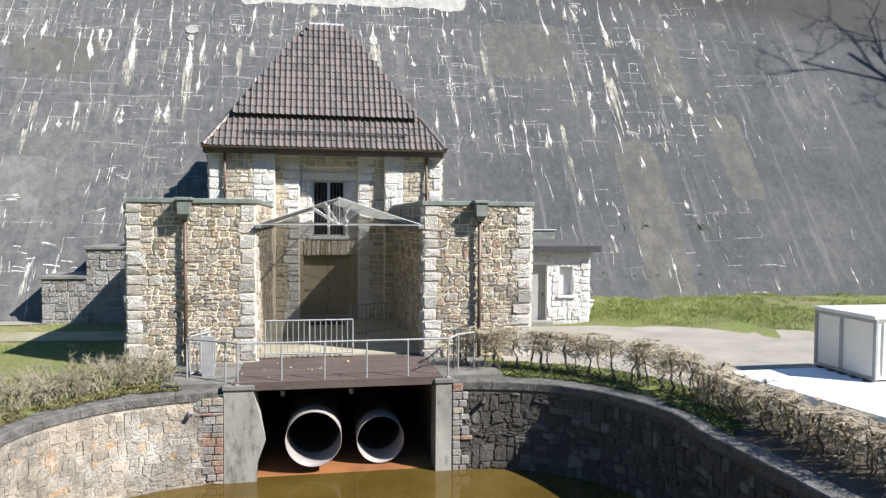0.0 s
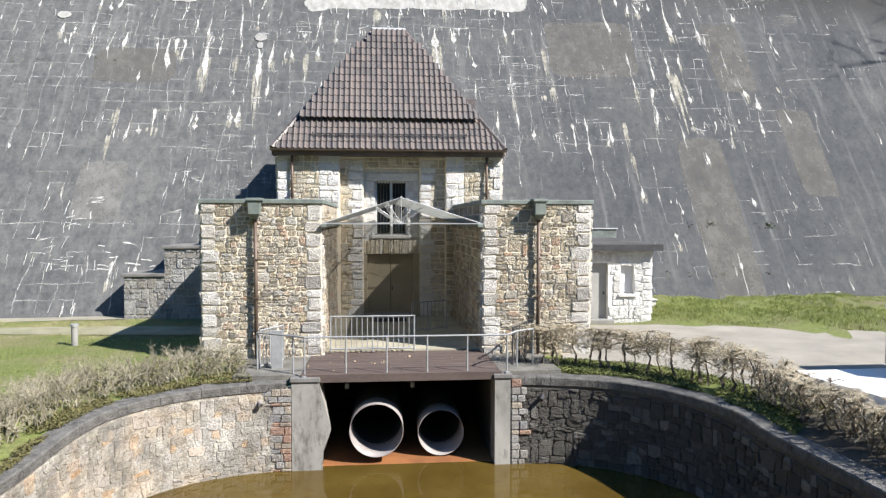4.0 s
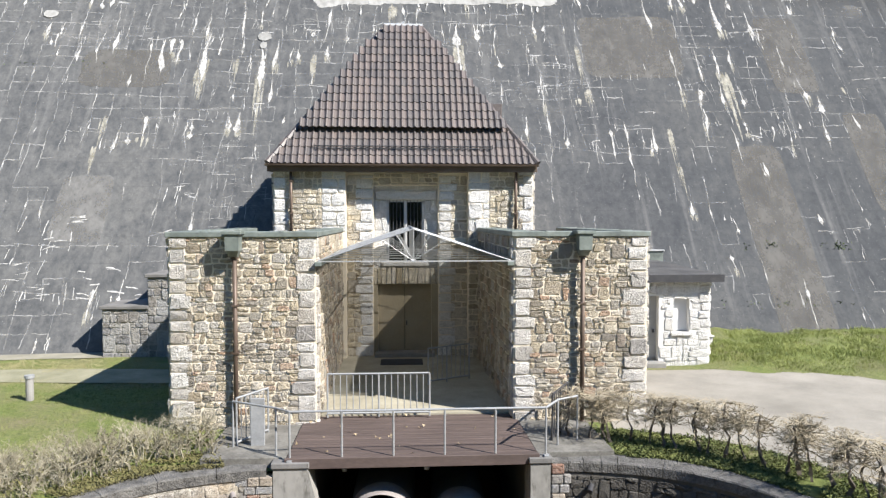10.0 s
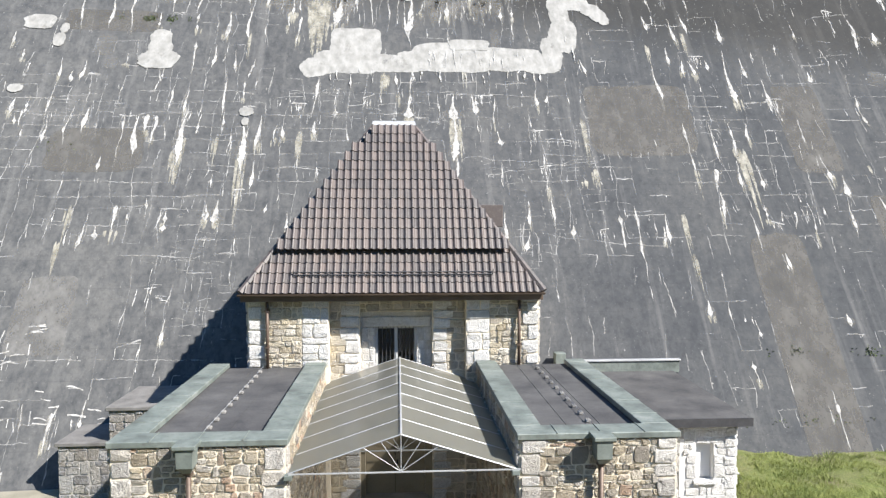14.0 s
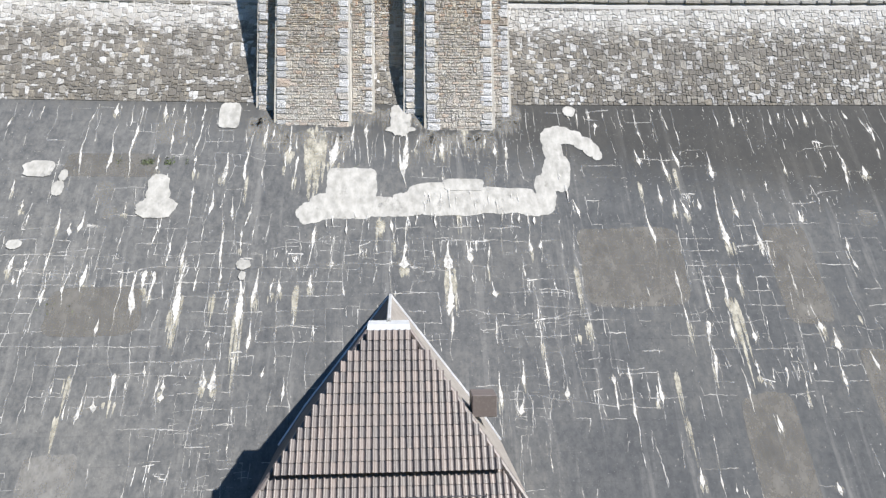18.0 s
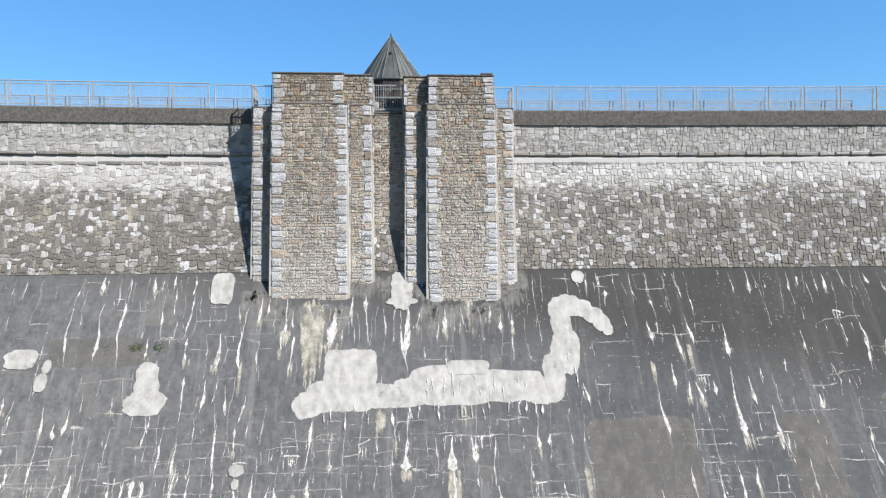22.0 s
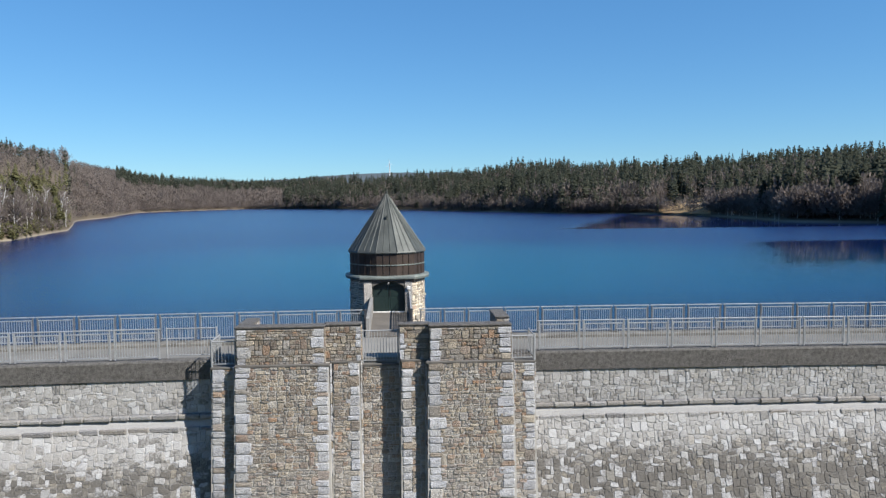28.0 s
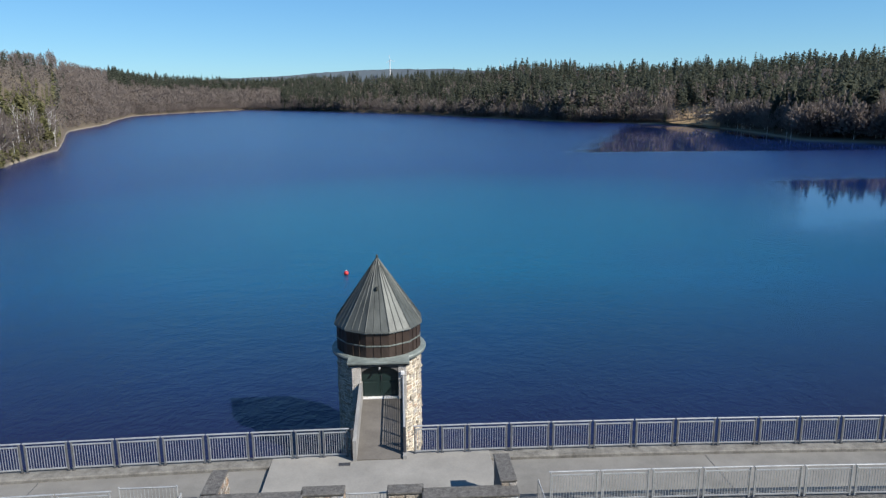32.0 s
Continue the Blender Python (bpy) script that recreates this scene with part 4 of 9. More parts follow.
def lay_cells():
    for polys, place, mat, parent, depth, gap, single, name, rest in CELLS:
        V, F = [], []
        for i, pg in enumerate(polys):
            n = len(pg)
            cu, cv = sum(p[0] for p in pg) / n, sum(p[1] for p in pg) / n
            p0, ux, uz, nr = place(cu, cv)
            size = max(0.05, sum(math.hypot(u - cu, v - cv) for u, v in pg) / n)
            k0 = 1.0
            su = 1 - gap / max(0.05, max(p[0] for p in pg) - min(p[0] for p in pg))
            sv = 1 - gap / max(0.05, max(p[1] for p in pg) - min(p[1] for p in pg))
            pg = [(cu + (u - cu) * su, cv + (v - cv) * sv) for u, v in pg]
            d = depth * rng.uniform(0.5, 1.5)
            vs = []
            rings = ((k0, 0.0), (k0 * 0.985, 0.7), (k0 * 0.92, 1.0)) if i < single else ((k0, 0.0), (k0 * 0.92, 1.0))
            for k, dd in rings:
                for u, v in pg:
                    j = 1 + rng.uniform(-0.03, 0.03)
                    vs.append(p0 + ux * (u - cu) * k * j + uz * (v - cv) * k * j + nr * d * dd * rng.uniform(0.75, 1.25))
            vs.append(p0 + nr * d * rng.uniform(0.75, 1.35))
            fs = [(r * n + a, r * n + (a + 1) % n, (r + 1) * n + (a + 1) % n, (r + 1) * n + a) for r in range(len(rings) - 1) for a in range(n)] + [((len(rings) - 1) * n + a, (len(rings) - 1) * n + (a + 1) % n, len(rings) * n) for a in range(n)]
            if i < single:
                me = bpy.data.meshes.new(name)
                me.from_pydata([tuple(q - p0) for q in vs], [], fs)
                me.materials.append(M[mat])
                ob = new(name, me)
                ob.location = p0
                ob.parent = parent
            else:
                o = len(V)
                V += [tuple(q) for q in vs]
                F += [tuple(o + a for a in f) for f in fs]
        if V:
            tagged(pydata(rest, V, F, M[mat], parent), kind="stuff")

# ---- plan ----
AX = 0.8                      # axis of the gatehouse and the intake tower
LAKE, POND = 27.0, -2.42      # water levels
FRONT, FLANK = 20.1, 27.65    # fronts of the wings and of the main block


def sag(x):
    """The dam is curved in plan."""
    return -((x - 5.0) ** 2) / 740.0


def face_y(x, z):
    return 30.4 + 0.641 * z + sag(x)


def upper_y(x, z):
    return 44.57 + (z - 22.13) * 0.272 + sag(x)


def basin(t):
    """The basin's inner edge: t in radians, 0 to the right, anticlockwise."""
    c, s = math.cos(t), math.sin(t)
    b = 9.65 if s > 0 else 18.0
    k = (abs(c / 7.2) ** 3.9 + abs(s / b) ** 3.9) ** (-1 / 3.9)
    return Vector((AX + c * k, 8.0 + s * k))


def drop(x, y):
    """How far the coping lies below the lawn: the basin wall steps down away from the gatehouse."""
    lo, hi, y0, y1 = (0.10, 0.44, 12.3, 15.3) if x < AX else (0.08, 0.25, 12.6, 14.0)
    k = max(0.0, min(1.0, (y1 - y) / (y1 - y0)))
    return lo + (hi - lo) * k * k * (3 - 2 * k)


def beside_basin(x, y):
    """How much the ground dips towards the coping."""
    if not (-14 < y < 17.7 and abs(x - AX) < 12):
        return 0.0
    t = math.atan2(y - 8.0, x - AX)
    e = math.hypot(x - AX, y - 8.0) - (basin(t) - Vector((AX, 8.0))).length
    return drop(x, y) * max(0.0, min(1.0, 1 - (e - 0.45) / 1.1))


SHORE = ((-180, 60), (-100, 90), (-60, 130), (-40, 190), (-27.9, 235), (-24.3, 310), (-23.9, 480), (-21.5, 600), (-19.6, 897), (-11.6, 1284), (-3, 980), (6.3, 695), (13.6, 557), (20.5, 530),
         (24.4, 470), (30, 350), (36, 338), (45, 300), (60, 200), (90, 110), (180, 60))


def shore(a):
    for (a0, r0), (a1, r1) in zip(SHORE, SHORE[1:]):
        if a0 <= a <= a1:
            return r0 + (r1 - r0) * (a - a0) / (a1 - a0)
    return 60.0


def land_rise(a):
    """How steeply the bank rises behind the shore: metres of run."""
    return 260.0 if a < -25 else 280.0 if a < -21 else 350.0 if a < 14 else 470.0


def bank_edge(x):
    """Foot of the grass bank beside the road."""
    return 25.4 - 0.40 * max(0.0, min(12.0, x - 11.0))


def height(x, y):
    dam = 31.5 + sag(max(-150.0, min(150.0, x)))
    if y < dam + 16.5:
        z = -0.1 - beside_basin(x, y)
        if x > 10.5 and y > bank_edge(x):
            z += (0.5 + 0.22 * noise.noise((x * 0.5, y * 0.4, 2.2)) + 0.12 * noise.noise((x * 1.6, y * 1.3, 4.2))) * min(1.0, (y - bank_edge(x)) / 2.6) * min(1.0, (x - 10.5) / 1.5)
        if abs(x - AX) < 2.6 and 17.4 < y < 21.5:
            z = -0.3
        # steep valley sides out of view, added to hold back low sky light
        side = abs(x - 2.0) - 44.0
        if side > 0:
            z += min(75.0, side * 0.62) * min(1.0, side / 18.0)
        if y < -60:
            z += min(40.0, (-60 - y) * 0.3) * min(1.0, (-60 - y) / 40.0)
        return z + 0.03 * noise.noise((x * 0.7, y * 0.7, 0))
    a = math.degrees(math.atan2(x, y - 20.0))
    d = math.hypot(x, y - 20.0) - shore(a)
    d += 6.0 * noise.noise((x * 0.02, y * 0.02, 3.0))
    if d < 0:
        return max(14.0, LAKE + d * 0.35)
    k = land_rise(a)
    return LAKE + 0.3 + 62.0 * (1 - math.exp(-d / k)) + 3.0 * noise.noise((x * 0.008, y * 0.008, 0)) * min(1.0, d / 60)


# ---- ground ----
def build_ground():
    angles = []
    t = 0.0
    while t < 360.0:
        angles.append(radians(t))
        t += 0.45 if 45 < t < 135 else 3.0
    steps = [0.0, 0.45, 0.9, 1.6, 2.4, 3.4, 4.6, 6.0, 7.6, 9.4, 11.0, 13.0, 16.0, 20.0, 26.0, 34.0, 44.0, 56.0, 72.0, 92.0, 116.0, 145.0]
    while steps[-1] < 3800:
        steps.append(steps[-1] * 1.055 if steps[-1] > 170 else steps[-1] + 14)
    V, F = [], []
    n = len(angles)
    for s in steps:
        for t in angles:
            p = basin(t)
            o = Vector((math.cos(t), math.sin(t)))
            q = p + o * s
            V.append((q.x, q.y, height(q.x, q.y) if s > 0.5 else -0.12 - drop(q.x, q.y)))
    for i in range(len(steps) - 1):
        for j in range(n):
            F.append((i * n + j, i * n + (j + 1) % n, (i + 1) * n + (j + 1) % n, (i + 1) * n + j))
    g = tagged(pydata("ground", V, F, M["ground"]), "valley ground with lawn, soil and wooded banks", "ground", kind="structure")
    for f in g.data.polygons:
        f.use_smooth = True
    return g


ground = build_ground()
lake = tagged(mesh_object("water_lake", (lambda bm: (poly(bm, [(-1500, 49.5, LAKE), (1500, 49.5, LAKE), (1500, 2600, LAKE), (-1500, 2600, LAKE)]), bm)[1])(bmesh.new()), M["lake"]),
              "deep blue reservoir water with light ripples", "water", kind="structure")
pond = tagged(mesh_object("water_pond", (lambda bm: (poly(bm, [(-8, -12, POND), (10, -12, POND), (10, 24, POND), (-8, 24, POND)]), bm)[1])(bmesh.new()), M["pond"]),
              "murky brown still water in the stilling basin", "water", kind="structure")


# ---- basin wall ----
def arc_table(t0, t1, n):
    pts = [basin(t0 + (t1 - t0) * i / n) for i in range(n + 1)]
    d = [0.0]
    for a, b in zip(pts, pts[1:]):
        d.append(d[-1] + (b - a).length)
    return pts, d


def arc_at(tab, u):
    pts, d = tab
    i = min(max(np.searchsorted(d, u) - 1, 0), len(pts) - 2)
    k = (u - d[i]) / (d[i + 1] - d[i])
    return pts[i].lerp(pts[i + 1], k), (pts[i + 1] - pts[i]).normalized()


def build_basin():
    wall = thing("basin_wall", "curved rubble wall of the stilling basin with stone coping", "basin wall", kind="structure")
    n = 200
    # the ring is open where the culvert comes out
    ts = [i / n * 2 * math.pi for i in range(n)]
    def inside(p):
        return p.y > 16 and -1.36 < p.x < 3.09
    pts = [basin(t) for t in ts]
    start = next(i for i, p in enumerate(pts) if inside(p))
    order = [pts[(start + i) % n] for i in range(n)]
    order = [p for p in order if not inside(p)]
    order = [Vector((-1.38, 17.65))] + order + [Vector((3.1, 17.65))]
    half = min(range(len(order)), key=lambda k: order[k].y)
    # the right half's backing is coloured dark for its shade
    for pts_, mm in ((order[:half + 1], "mortar_basin"), (order[half:], "shade_concrete")):
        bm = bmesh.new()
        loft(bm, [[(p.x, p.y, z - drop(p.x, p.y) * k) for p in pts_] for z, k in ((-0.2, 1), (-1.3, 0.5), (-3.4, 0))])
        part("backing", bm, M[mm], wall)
    for name, t0, t1, lo, hi, seed in (("left", radians(107.35), radians(269.5), -2.18, None, 3), ("right", radians(74.3), radians(-89.5), 3.5, None, 4)):
        tab = arc_table(t0, t1, 200)
        L = tab[1][-1]
        pol = coursed(L - 0.05, 2.75, 0.36, 0.2, seed, 0.02, 0.07, 0.22)
        sgn = 1 if name == "left" else -1
        def place(u, v, tab=tab, sgn=sgn):
            p, t = arc_at(tab, u)
            nrm = Vector((-t.y, t.x, 0)) * sgn
            tt = Vector((t.x, t.y, 0))
            return Vector((p.x, p.y, -3.1 + v * (1 - drop(p.x, p.y) / 2.75))), tt, Vector((0, 0, 1)), nrm
        pol.sort(key=lambda g: g[0][0])
        # right side: grey stone darkened further to carry the wall's shade
        cells(pol, place, "basin_stone" if sgn > 0 else "shade_stone", wall, 0.02 if sgn > 0 else 0.04, 0.012 if sgn > 0 else 0.02, 300)
        # coping blocks, each a bevelled stone bent round the curve
        u = 0.05
        rnd = random.Random(seed)
        while u < L - 0.3:
            w = rnd.uniform(0.85, 1.3) if sgn > 0 or u > 1.2 else rnd.uniform(0.3, 0.45)
            bmc = bmesh.new()
            prof = ((-0.035, -0.27), (-0.04, -0.09), (-0.015, -0.06), (0.40, -0.03), (0.44, -0.07), (0.44, -0.32))
            secs = []
            for k in range(5):
                p, t = arc_at(tab, min(u + (w - 0.012) * k / 4, L))
                o = Vector((t.y, -t.x)) * sgn
                secs.append([(p.x + o.x * a, p.y + o.y * a, z - drop(p.x, p.y)) for a, z in prof])
            loft(bmc, secs, close=True, caps=True)
            part("coping_stone", bmc, M["basin_coping"], wall)
            u += w
    # a toothed stack of red and grey blocks where the left wall meets its pier
    rnd = random.Random(9)
    z = -2.9
    while z < -0.42:
        hh = rnd.uniform(0.08, 0.24)
        x = -2.12
        while x > -2.12 - rnd.uniform(0.3, 0.62):
            ww = rnd.uniform(0.16, 0.36)
            part("block", boxes((x - ww + 0.012, x, 17.49 - rnd.uniform(0, 0.03), 17.75, z, z + hh - 0.014), bev=0.016), M["brick"] if rnd.random() < 0.62 else M["grey_stone"], wall)
            x -= ww
        z += hh
    z = -2.9
    while z < -0.36:
        hh = rnd.uniform(0.12, 0.24)
        x = 3.52
        while x < 3.52 + rnd.uniform(0.15, 0.4):
            ww = rnd.uniform(0.16, 0.34)
            part("block", boxes((x, x + ww - 0.014, 17.5 - rnd.uniform(0, 0.03), 17.75, z, z + hh - 0.014), bev=0.02), M["grey_stone"] if rnd.random() < 0.7 else M["brick"], wall)
            x += ww
        z += hh
    for x, y, zz, d in ((-2.9, 17.5, -0.62, Vector((0.1, -0.25, -0.06))), (4.35, 17.5, -0.62, Vector((-0.12, -0.25, -0.1)))):
        a = Vector((x, y, zz))
        bm = bmesh.new()
        rod(bm, a - d * 0.3, a + d * 0.8, 0.058, 12)
        stub = part("drain_stub", bm, M["pipe"] if x < -2 and x > -4 else M["dark_steel"], wall, "short drain pipe stub")
        bm = bmesh.new()
        rod(bm, a + d * 0.8, a + d * 0.815, 0.044, 12)
        part("bore", bm, M["pipe_in"], stub)
    return wall


basin_wall = build_basin()


# ---- dam ----
def build_dam():
    dam = thing("dam", "tall curved gravity dam, dark concrete face below and rubble masonry above", "dam", kind="structure")
    xs = [-150 + i * 5 for i in range(22)] + [-40 + 0.75 * i for i in range(114)] + [50 + i * 5 for i in range(21)]
    bm = bmesh.new()
    loft(bm, [[(x, face_y(x, z), z) for x in xs] for z in (-2, 3, 6, 9, 12, 15, 18, 20, 22.13)])
    part("concrete_face", bm, M["dam_face"], dam, "dark sprayed concrete face streaked with white lime")
    bm = bmesh.new()
    loft(bm, [[(x, upper_y(x, z) + (0.0 if z > 22.2 else 0.02), z) for x in xs] for z in (22.13, 24, 26, 28.0)] + [[(x, 46.32 + sag(x), z) for x in xs] for z in (28.3, 29.86)])
    part("masonry_backing", bm, M["dam_stone"], dam)
    bm = bmesh.new()
    loft(bm, [[(x, y + sag(x), z) for x in xs] for y, z in ((46.4, 29.80), (46.22, 29.83), (46.20, 30.58), (46.26, 30.64), (46.75, 30.66), (46.80, 30.62), (46.80, 30.40))])
    part("crest_coping", bm, M["crest_band"], dam, "dark weathered concrete band along the crest")
    bm = bmesh.new()
    loft(bm, [[(x, y + sag(x), z) for x in xs] for y, z in ((46.78, 30.45), (50.28, 30.45))])
    part("crest_road", bm, M["crest_floor"], dam, "pale concrete walkway on the crest")
    bm = bmesh.new()
    loft(bm, [[(x, y + sag(x), z) for x in xs] for y, z in ((50.27, 30.3), (50.27, 30.57), (50.32, 30.62), (51.05, 30.64), (51.1, 30.55), (51.1, 14))])
    part("upstream_kerb", bm, M["kerb"], dam, "concrete kerb on the lake side")
    for x in (-13.25, 15.25):
        part("expansion_joint", boxes((x, x + 0.03, 46.85 + sag(x), 50.2 + sag(x), 30.44, 30.456)), M["dark_steel"], dam, "dark tarred expansion joint")
    # ledge: two projecting courses of long stones
    for z0, z1, out in ((28.16, 28.36, 0.17), (27.62, 27.84, 0.24)):
        x = -34.0
        rnd = random.Random(int(z0 * 100))
        while x < 40:
            w = rnd.uniform(0.7, 1.3)
            bm = bmesh.new()
            y = 46.28 + sag(x)
            box(bm, x + 0.01, x + w - 0.01, y - out + rnd.uniform(-0.02, 0.02), y + 0.2, z0 + rnd.uniform(-0.02, 0.02), z1 + rnd.uniform(-0.035, 0.02), 0.04)
            part("ledge_stone", bm, M["grey_stone"], dam)
            x += w
    pol = coursed(70.0, 5.72, 0.38, 0.22, 11, -32.0, 0.15, 0.3)
    pol.sort(key=lambda g: abs(g[0][0] - 1.5))
    def low(u, v):
        up = Vector((0, 0.272, 1)).normalized()
        slope = -(u - 5) / 370
        t = Vector((1, slope, 0)).normalized()
        z = 22.1 + v
        return Vector((u, upper_y(u, z), z)), t, up, t.cross(up)
    cells(pol, low, "dam_stone", dam, 0.024, 0.014, 300)
    pol = coursed(70.0, 1.46, 0.36, 0.21, 12, -32.0, 0.11, 0.3)
    def high(u, v):
        t = Vector((1, -(u - 5) / 370, 0)).normalized()
        return Vector((u, 46.32 + sag(u), 28.36 + v)), t, Vector((0, 0, 1)), t.cross(Vector((0, 0, 1)))
    cells(pol, high, "dam_stone", dam, 0.024, 0.014, 0)
    return dam


dam = build_dam()


# ---- lime on the dam face ----
UP_FACE = Vector((0, 0.641, 1)).normalized()
FACE_N = Vector((0, -1, 0.641)).normalized()


def on_face(x, z, lift=0.006):
    p = Vector((x, face_y(x, z), z))
    return p + FACE_N * lift


# single runs, band by band down the face: x, top, length, width
RUNS_CREST = ((-13.43, 22, 0.68, 0.19), (-11.04, 22, 0.81, 0.14), (-9.08, 22, 0.85, 0.14), (-10.06, 22, 0.58, 0.09), (19.26, 22, 1.06, 0.13), (23.27, 21.79, 0.88, 0.13), (25.48, 21.79, 0.53, 0.13), (-9.9, 21.42, 1.15, 0.08),
    (-9.03, 21.27, 1.94, 0.08), (26.55, 21.08, 0.52, 0.15), (-10.41, 21.07, 1.92, 0.08), (11.61, 21.04, 0.68, 0.15), (1.41, 20.94, 3.21, 0.24), (-0.57, 20.92, 1.96, 0.24), (-1.27, 20.91, 1.31, 0.12), (-5.71, 20.9, 1.05, 0.14),
    (-4.5, 20.86, 1.46, 0.26), (-13.17, 20.85, 2.41, 0.11), (-5.36, 20.84, 0.82, 0.09), (-14.6, 20.82, 2.63, 0.08), (-12.18, 20.71, 2.49, 0.14), (-6.37, 20.49, 2.51, 0.11), (-2.11, 20.4, 1.92, 0.35), (5.58, 20.32, 0.66, 0.12),)
RUNS_UPPER = ((1.11, 20.27, 2.08, 0.12), (3.31, 20.23, 1.08, 0.18), (2.06, 20.12, 0.65, 0.12), (6.11, 19.99, 0.82, 0.12), (6.67, 19.99, 0.82, 0.12), (23.37, 19.99, 0.6, 0.3), (15.48, 19.71, 1.14, 0.15), (26.55, 19.55, 0.56, 0.15),
    (13.47, 19.54, 0.97, 0.15), (13.97, 19.54, 0.49, 0.12), (23.35, 19.39, 0.81, 0.12), (24.33, 19.39, 1.13, 0.18), (14.77, 19.38, 1.44, 0.12), (17.3, 19.38, 1.44, 0.18), (-7.54, 19.35, 1.62, 0.17), (-4.68, 19.23, 0.93, 0.11),
    (-9.05, 19.17, 0.98, 0.16), (-10.88, 19.15, 0.79, 0.16), (-4.06, 19.08, 1.44, 0.14), (21.18, 19.06, 0.8, 0.15), (-5.68, 18.91, 1.22, 0.08), (25.34, 18.57, 0.64, 0.24), (3.28, 18.52, 0.93, 0.12), (24.3, 18.25, 0.94, 0.12),)
RUNS_SHOULDER = ((-17.25, 17.86, 0.8, 0.1), (19.94, 17.78, 0.56, 0.15), (14.28, 17.63, 1.06, 0.12), (-8.93, 17.51, 1.63, 0.16), (17.15, 17.47, 2.8, 0.2), (-7.97, 17.37, 1.21, 0.13), (15.64, 17.11, 0.72, 0.38), (-7.04, 17.09, 1.14, 0.11),
    (17.92, 17.01, 1.05, 0.15), (-16.59, 16.87, 0.69, 0.2), (9.77, 16.86, 0.89, 0.11), (15.24, 16.86, 0.89, 0.14), (14.95, 16.86, 0.89, 0.14), (16.14, 16.86, 0.6, 0.14), (-11.94, 16.76, 0.62, 0.13), (-6.07, 16.66, 0.99, 0.13),
    (13.36, 16.56, 1.74, 0.14), (-14.82, 16.46, 0.96, 0.1), (-13.7, 16.33, 0.96, 0.13), (21.12, 16.26, 0.59, 0.2), (1.43, 16.25, 2.22, 0.14), (-16.14, 16.18, 0.54, 0.1), (-10.19, 16.07, 0.55, 0.13), (0.65, 15.96, 1.26, 0.14),)
RUNS_MIDDLE = ((-7.36, 15.94, 2.28, 0.08), (18.68, 15.82, 1.56, 0.2), (-14.18, 15.78, 0.54, 0.17), (-2.97, 15.67, 1.9, 0.16), (-6.4, 15.39, 0.95, 0.1), (7.37, 15.12, 0.83, 0.14), (-14.76, 15.11, 1.42, 0.07), (-8.85, 14.98, 1.31, 0.1),
    (22.98, 14.94, 1.52, 0.17), (-9.6, 14.85, 1.05, 0.08), (2.62, 14.84, 1.21, 0.11), (3.39, 14.84, 1.35, 0.33), (4.24, 14.84, 0.95, 0.22), (5.33, 14.84, 1.35, 0.11), (7.87, 14.84, 0.41, 0.11), (4.47, 14.79, 0.76, 0.16),
    (4.72, 14.79, 0.49, 0.14), (-2.14, 14.71, 1.06, 0.16), (18.83, 14.67, 0.97, 0.42), (-0.67, 14.57, 0.54, 0.32), (-15.61, 14.45, 0.76, 0.12), (1.24, 14.43, 0.8, 0.32), (-16.23, 14.33, 0.76, 0.17), (-3.89, 14.26, 0.47, 0.36),)
RUNS_WAIST = ((-8.72, 14.06, 2.95, 0.23), (-7.15, 14.05, 1.27, 0.08), (-6.13, 14.05, 0.34, 0.31), (-13.64, 13.94, 1.6, 0.12), (-13.02, 13.94, 1.12, 0.17), (3.37, 13.76, 2.04, 0.29), (19.74, 13.7, 1.33, 0.14), (-15.77, 13.69, 0.74, 0.09),
    (-11.44, 13.68, 2.08, 0.12), (-8.11, 13.67, 0.88, 0.15), (-6.19, 13.66, 2.58, 0.25), (-5.44, 13.66, 1.87, 0.13), (-10.81, 13.6, 1.76, 0.24), (-10.41, 13.6, 0.8, 0.25), (15.35, 13.58, 1.95, 0.08), (-16.04, 13.57, 0.49, 0.12),
    (-14.64, 13.57, 1.27, 0.09), (-10.04, 13.55, 1.24, 0.17), (16.3, 13.45, 1.56, 0.14), (14.16, 13.45, 2.55, 0.11), (17.19, 13.44, 1.05, 0.11), (-3.05, 13.39, 0.76, 0.15), (-4.7, 13.22, 0.83, 0.15), (-4.49, 13.14, 0.63, 0.15),)
RUNS_HIP = ((5.33, 12.96, 0.64, 0.18), (7.15, 12.96, 0.64, 0.27), (-6.65, 12.65, 0.74, 0.1), (7.31, 11.93, 1.81, 0.13), (20.14, 11.86, 1.36, 0.19), (3.39, 11.71, 1.2, 0.1), (16.18, 11.63, 1.23, 0.13), (-11.98, 11.61, 0.65, 0.12),
    (-5.53, 11.55, 1.28, 0.12), (5.38, 11.45, 1.08, 0.1), (17.04, 11.37, 1.1, 0.16), (7.26, 11.24, 0.36, 0.26), (15.1, 11.14, 0.97, 0.26), (-7.2, 10.86, 0.57, 0.1), (20.84, 10.86, 0.96, 0.23), (15, 10.17, 1.39, 0.13),
    (-6.11, 10.16, 0.56, 0.26), (20.66, 9.9, 1.6, 0.1), (22.12, 9.89, 0.81, 0.1), (-9.71, 9.77, 0.86, 0.11), (7.38, 9.77, 1.13, 0.1), (-6.82, 9.73, 0.98, 0.28), (18.76, 9.67, 1.37, 0.1), (6.39, 9.67, 1.01, 0.12),)
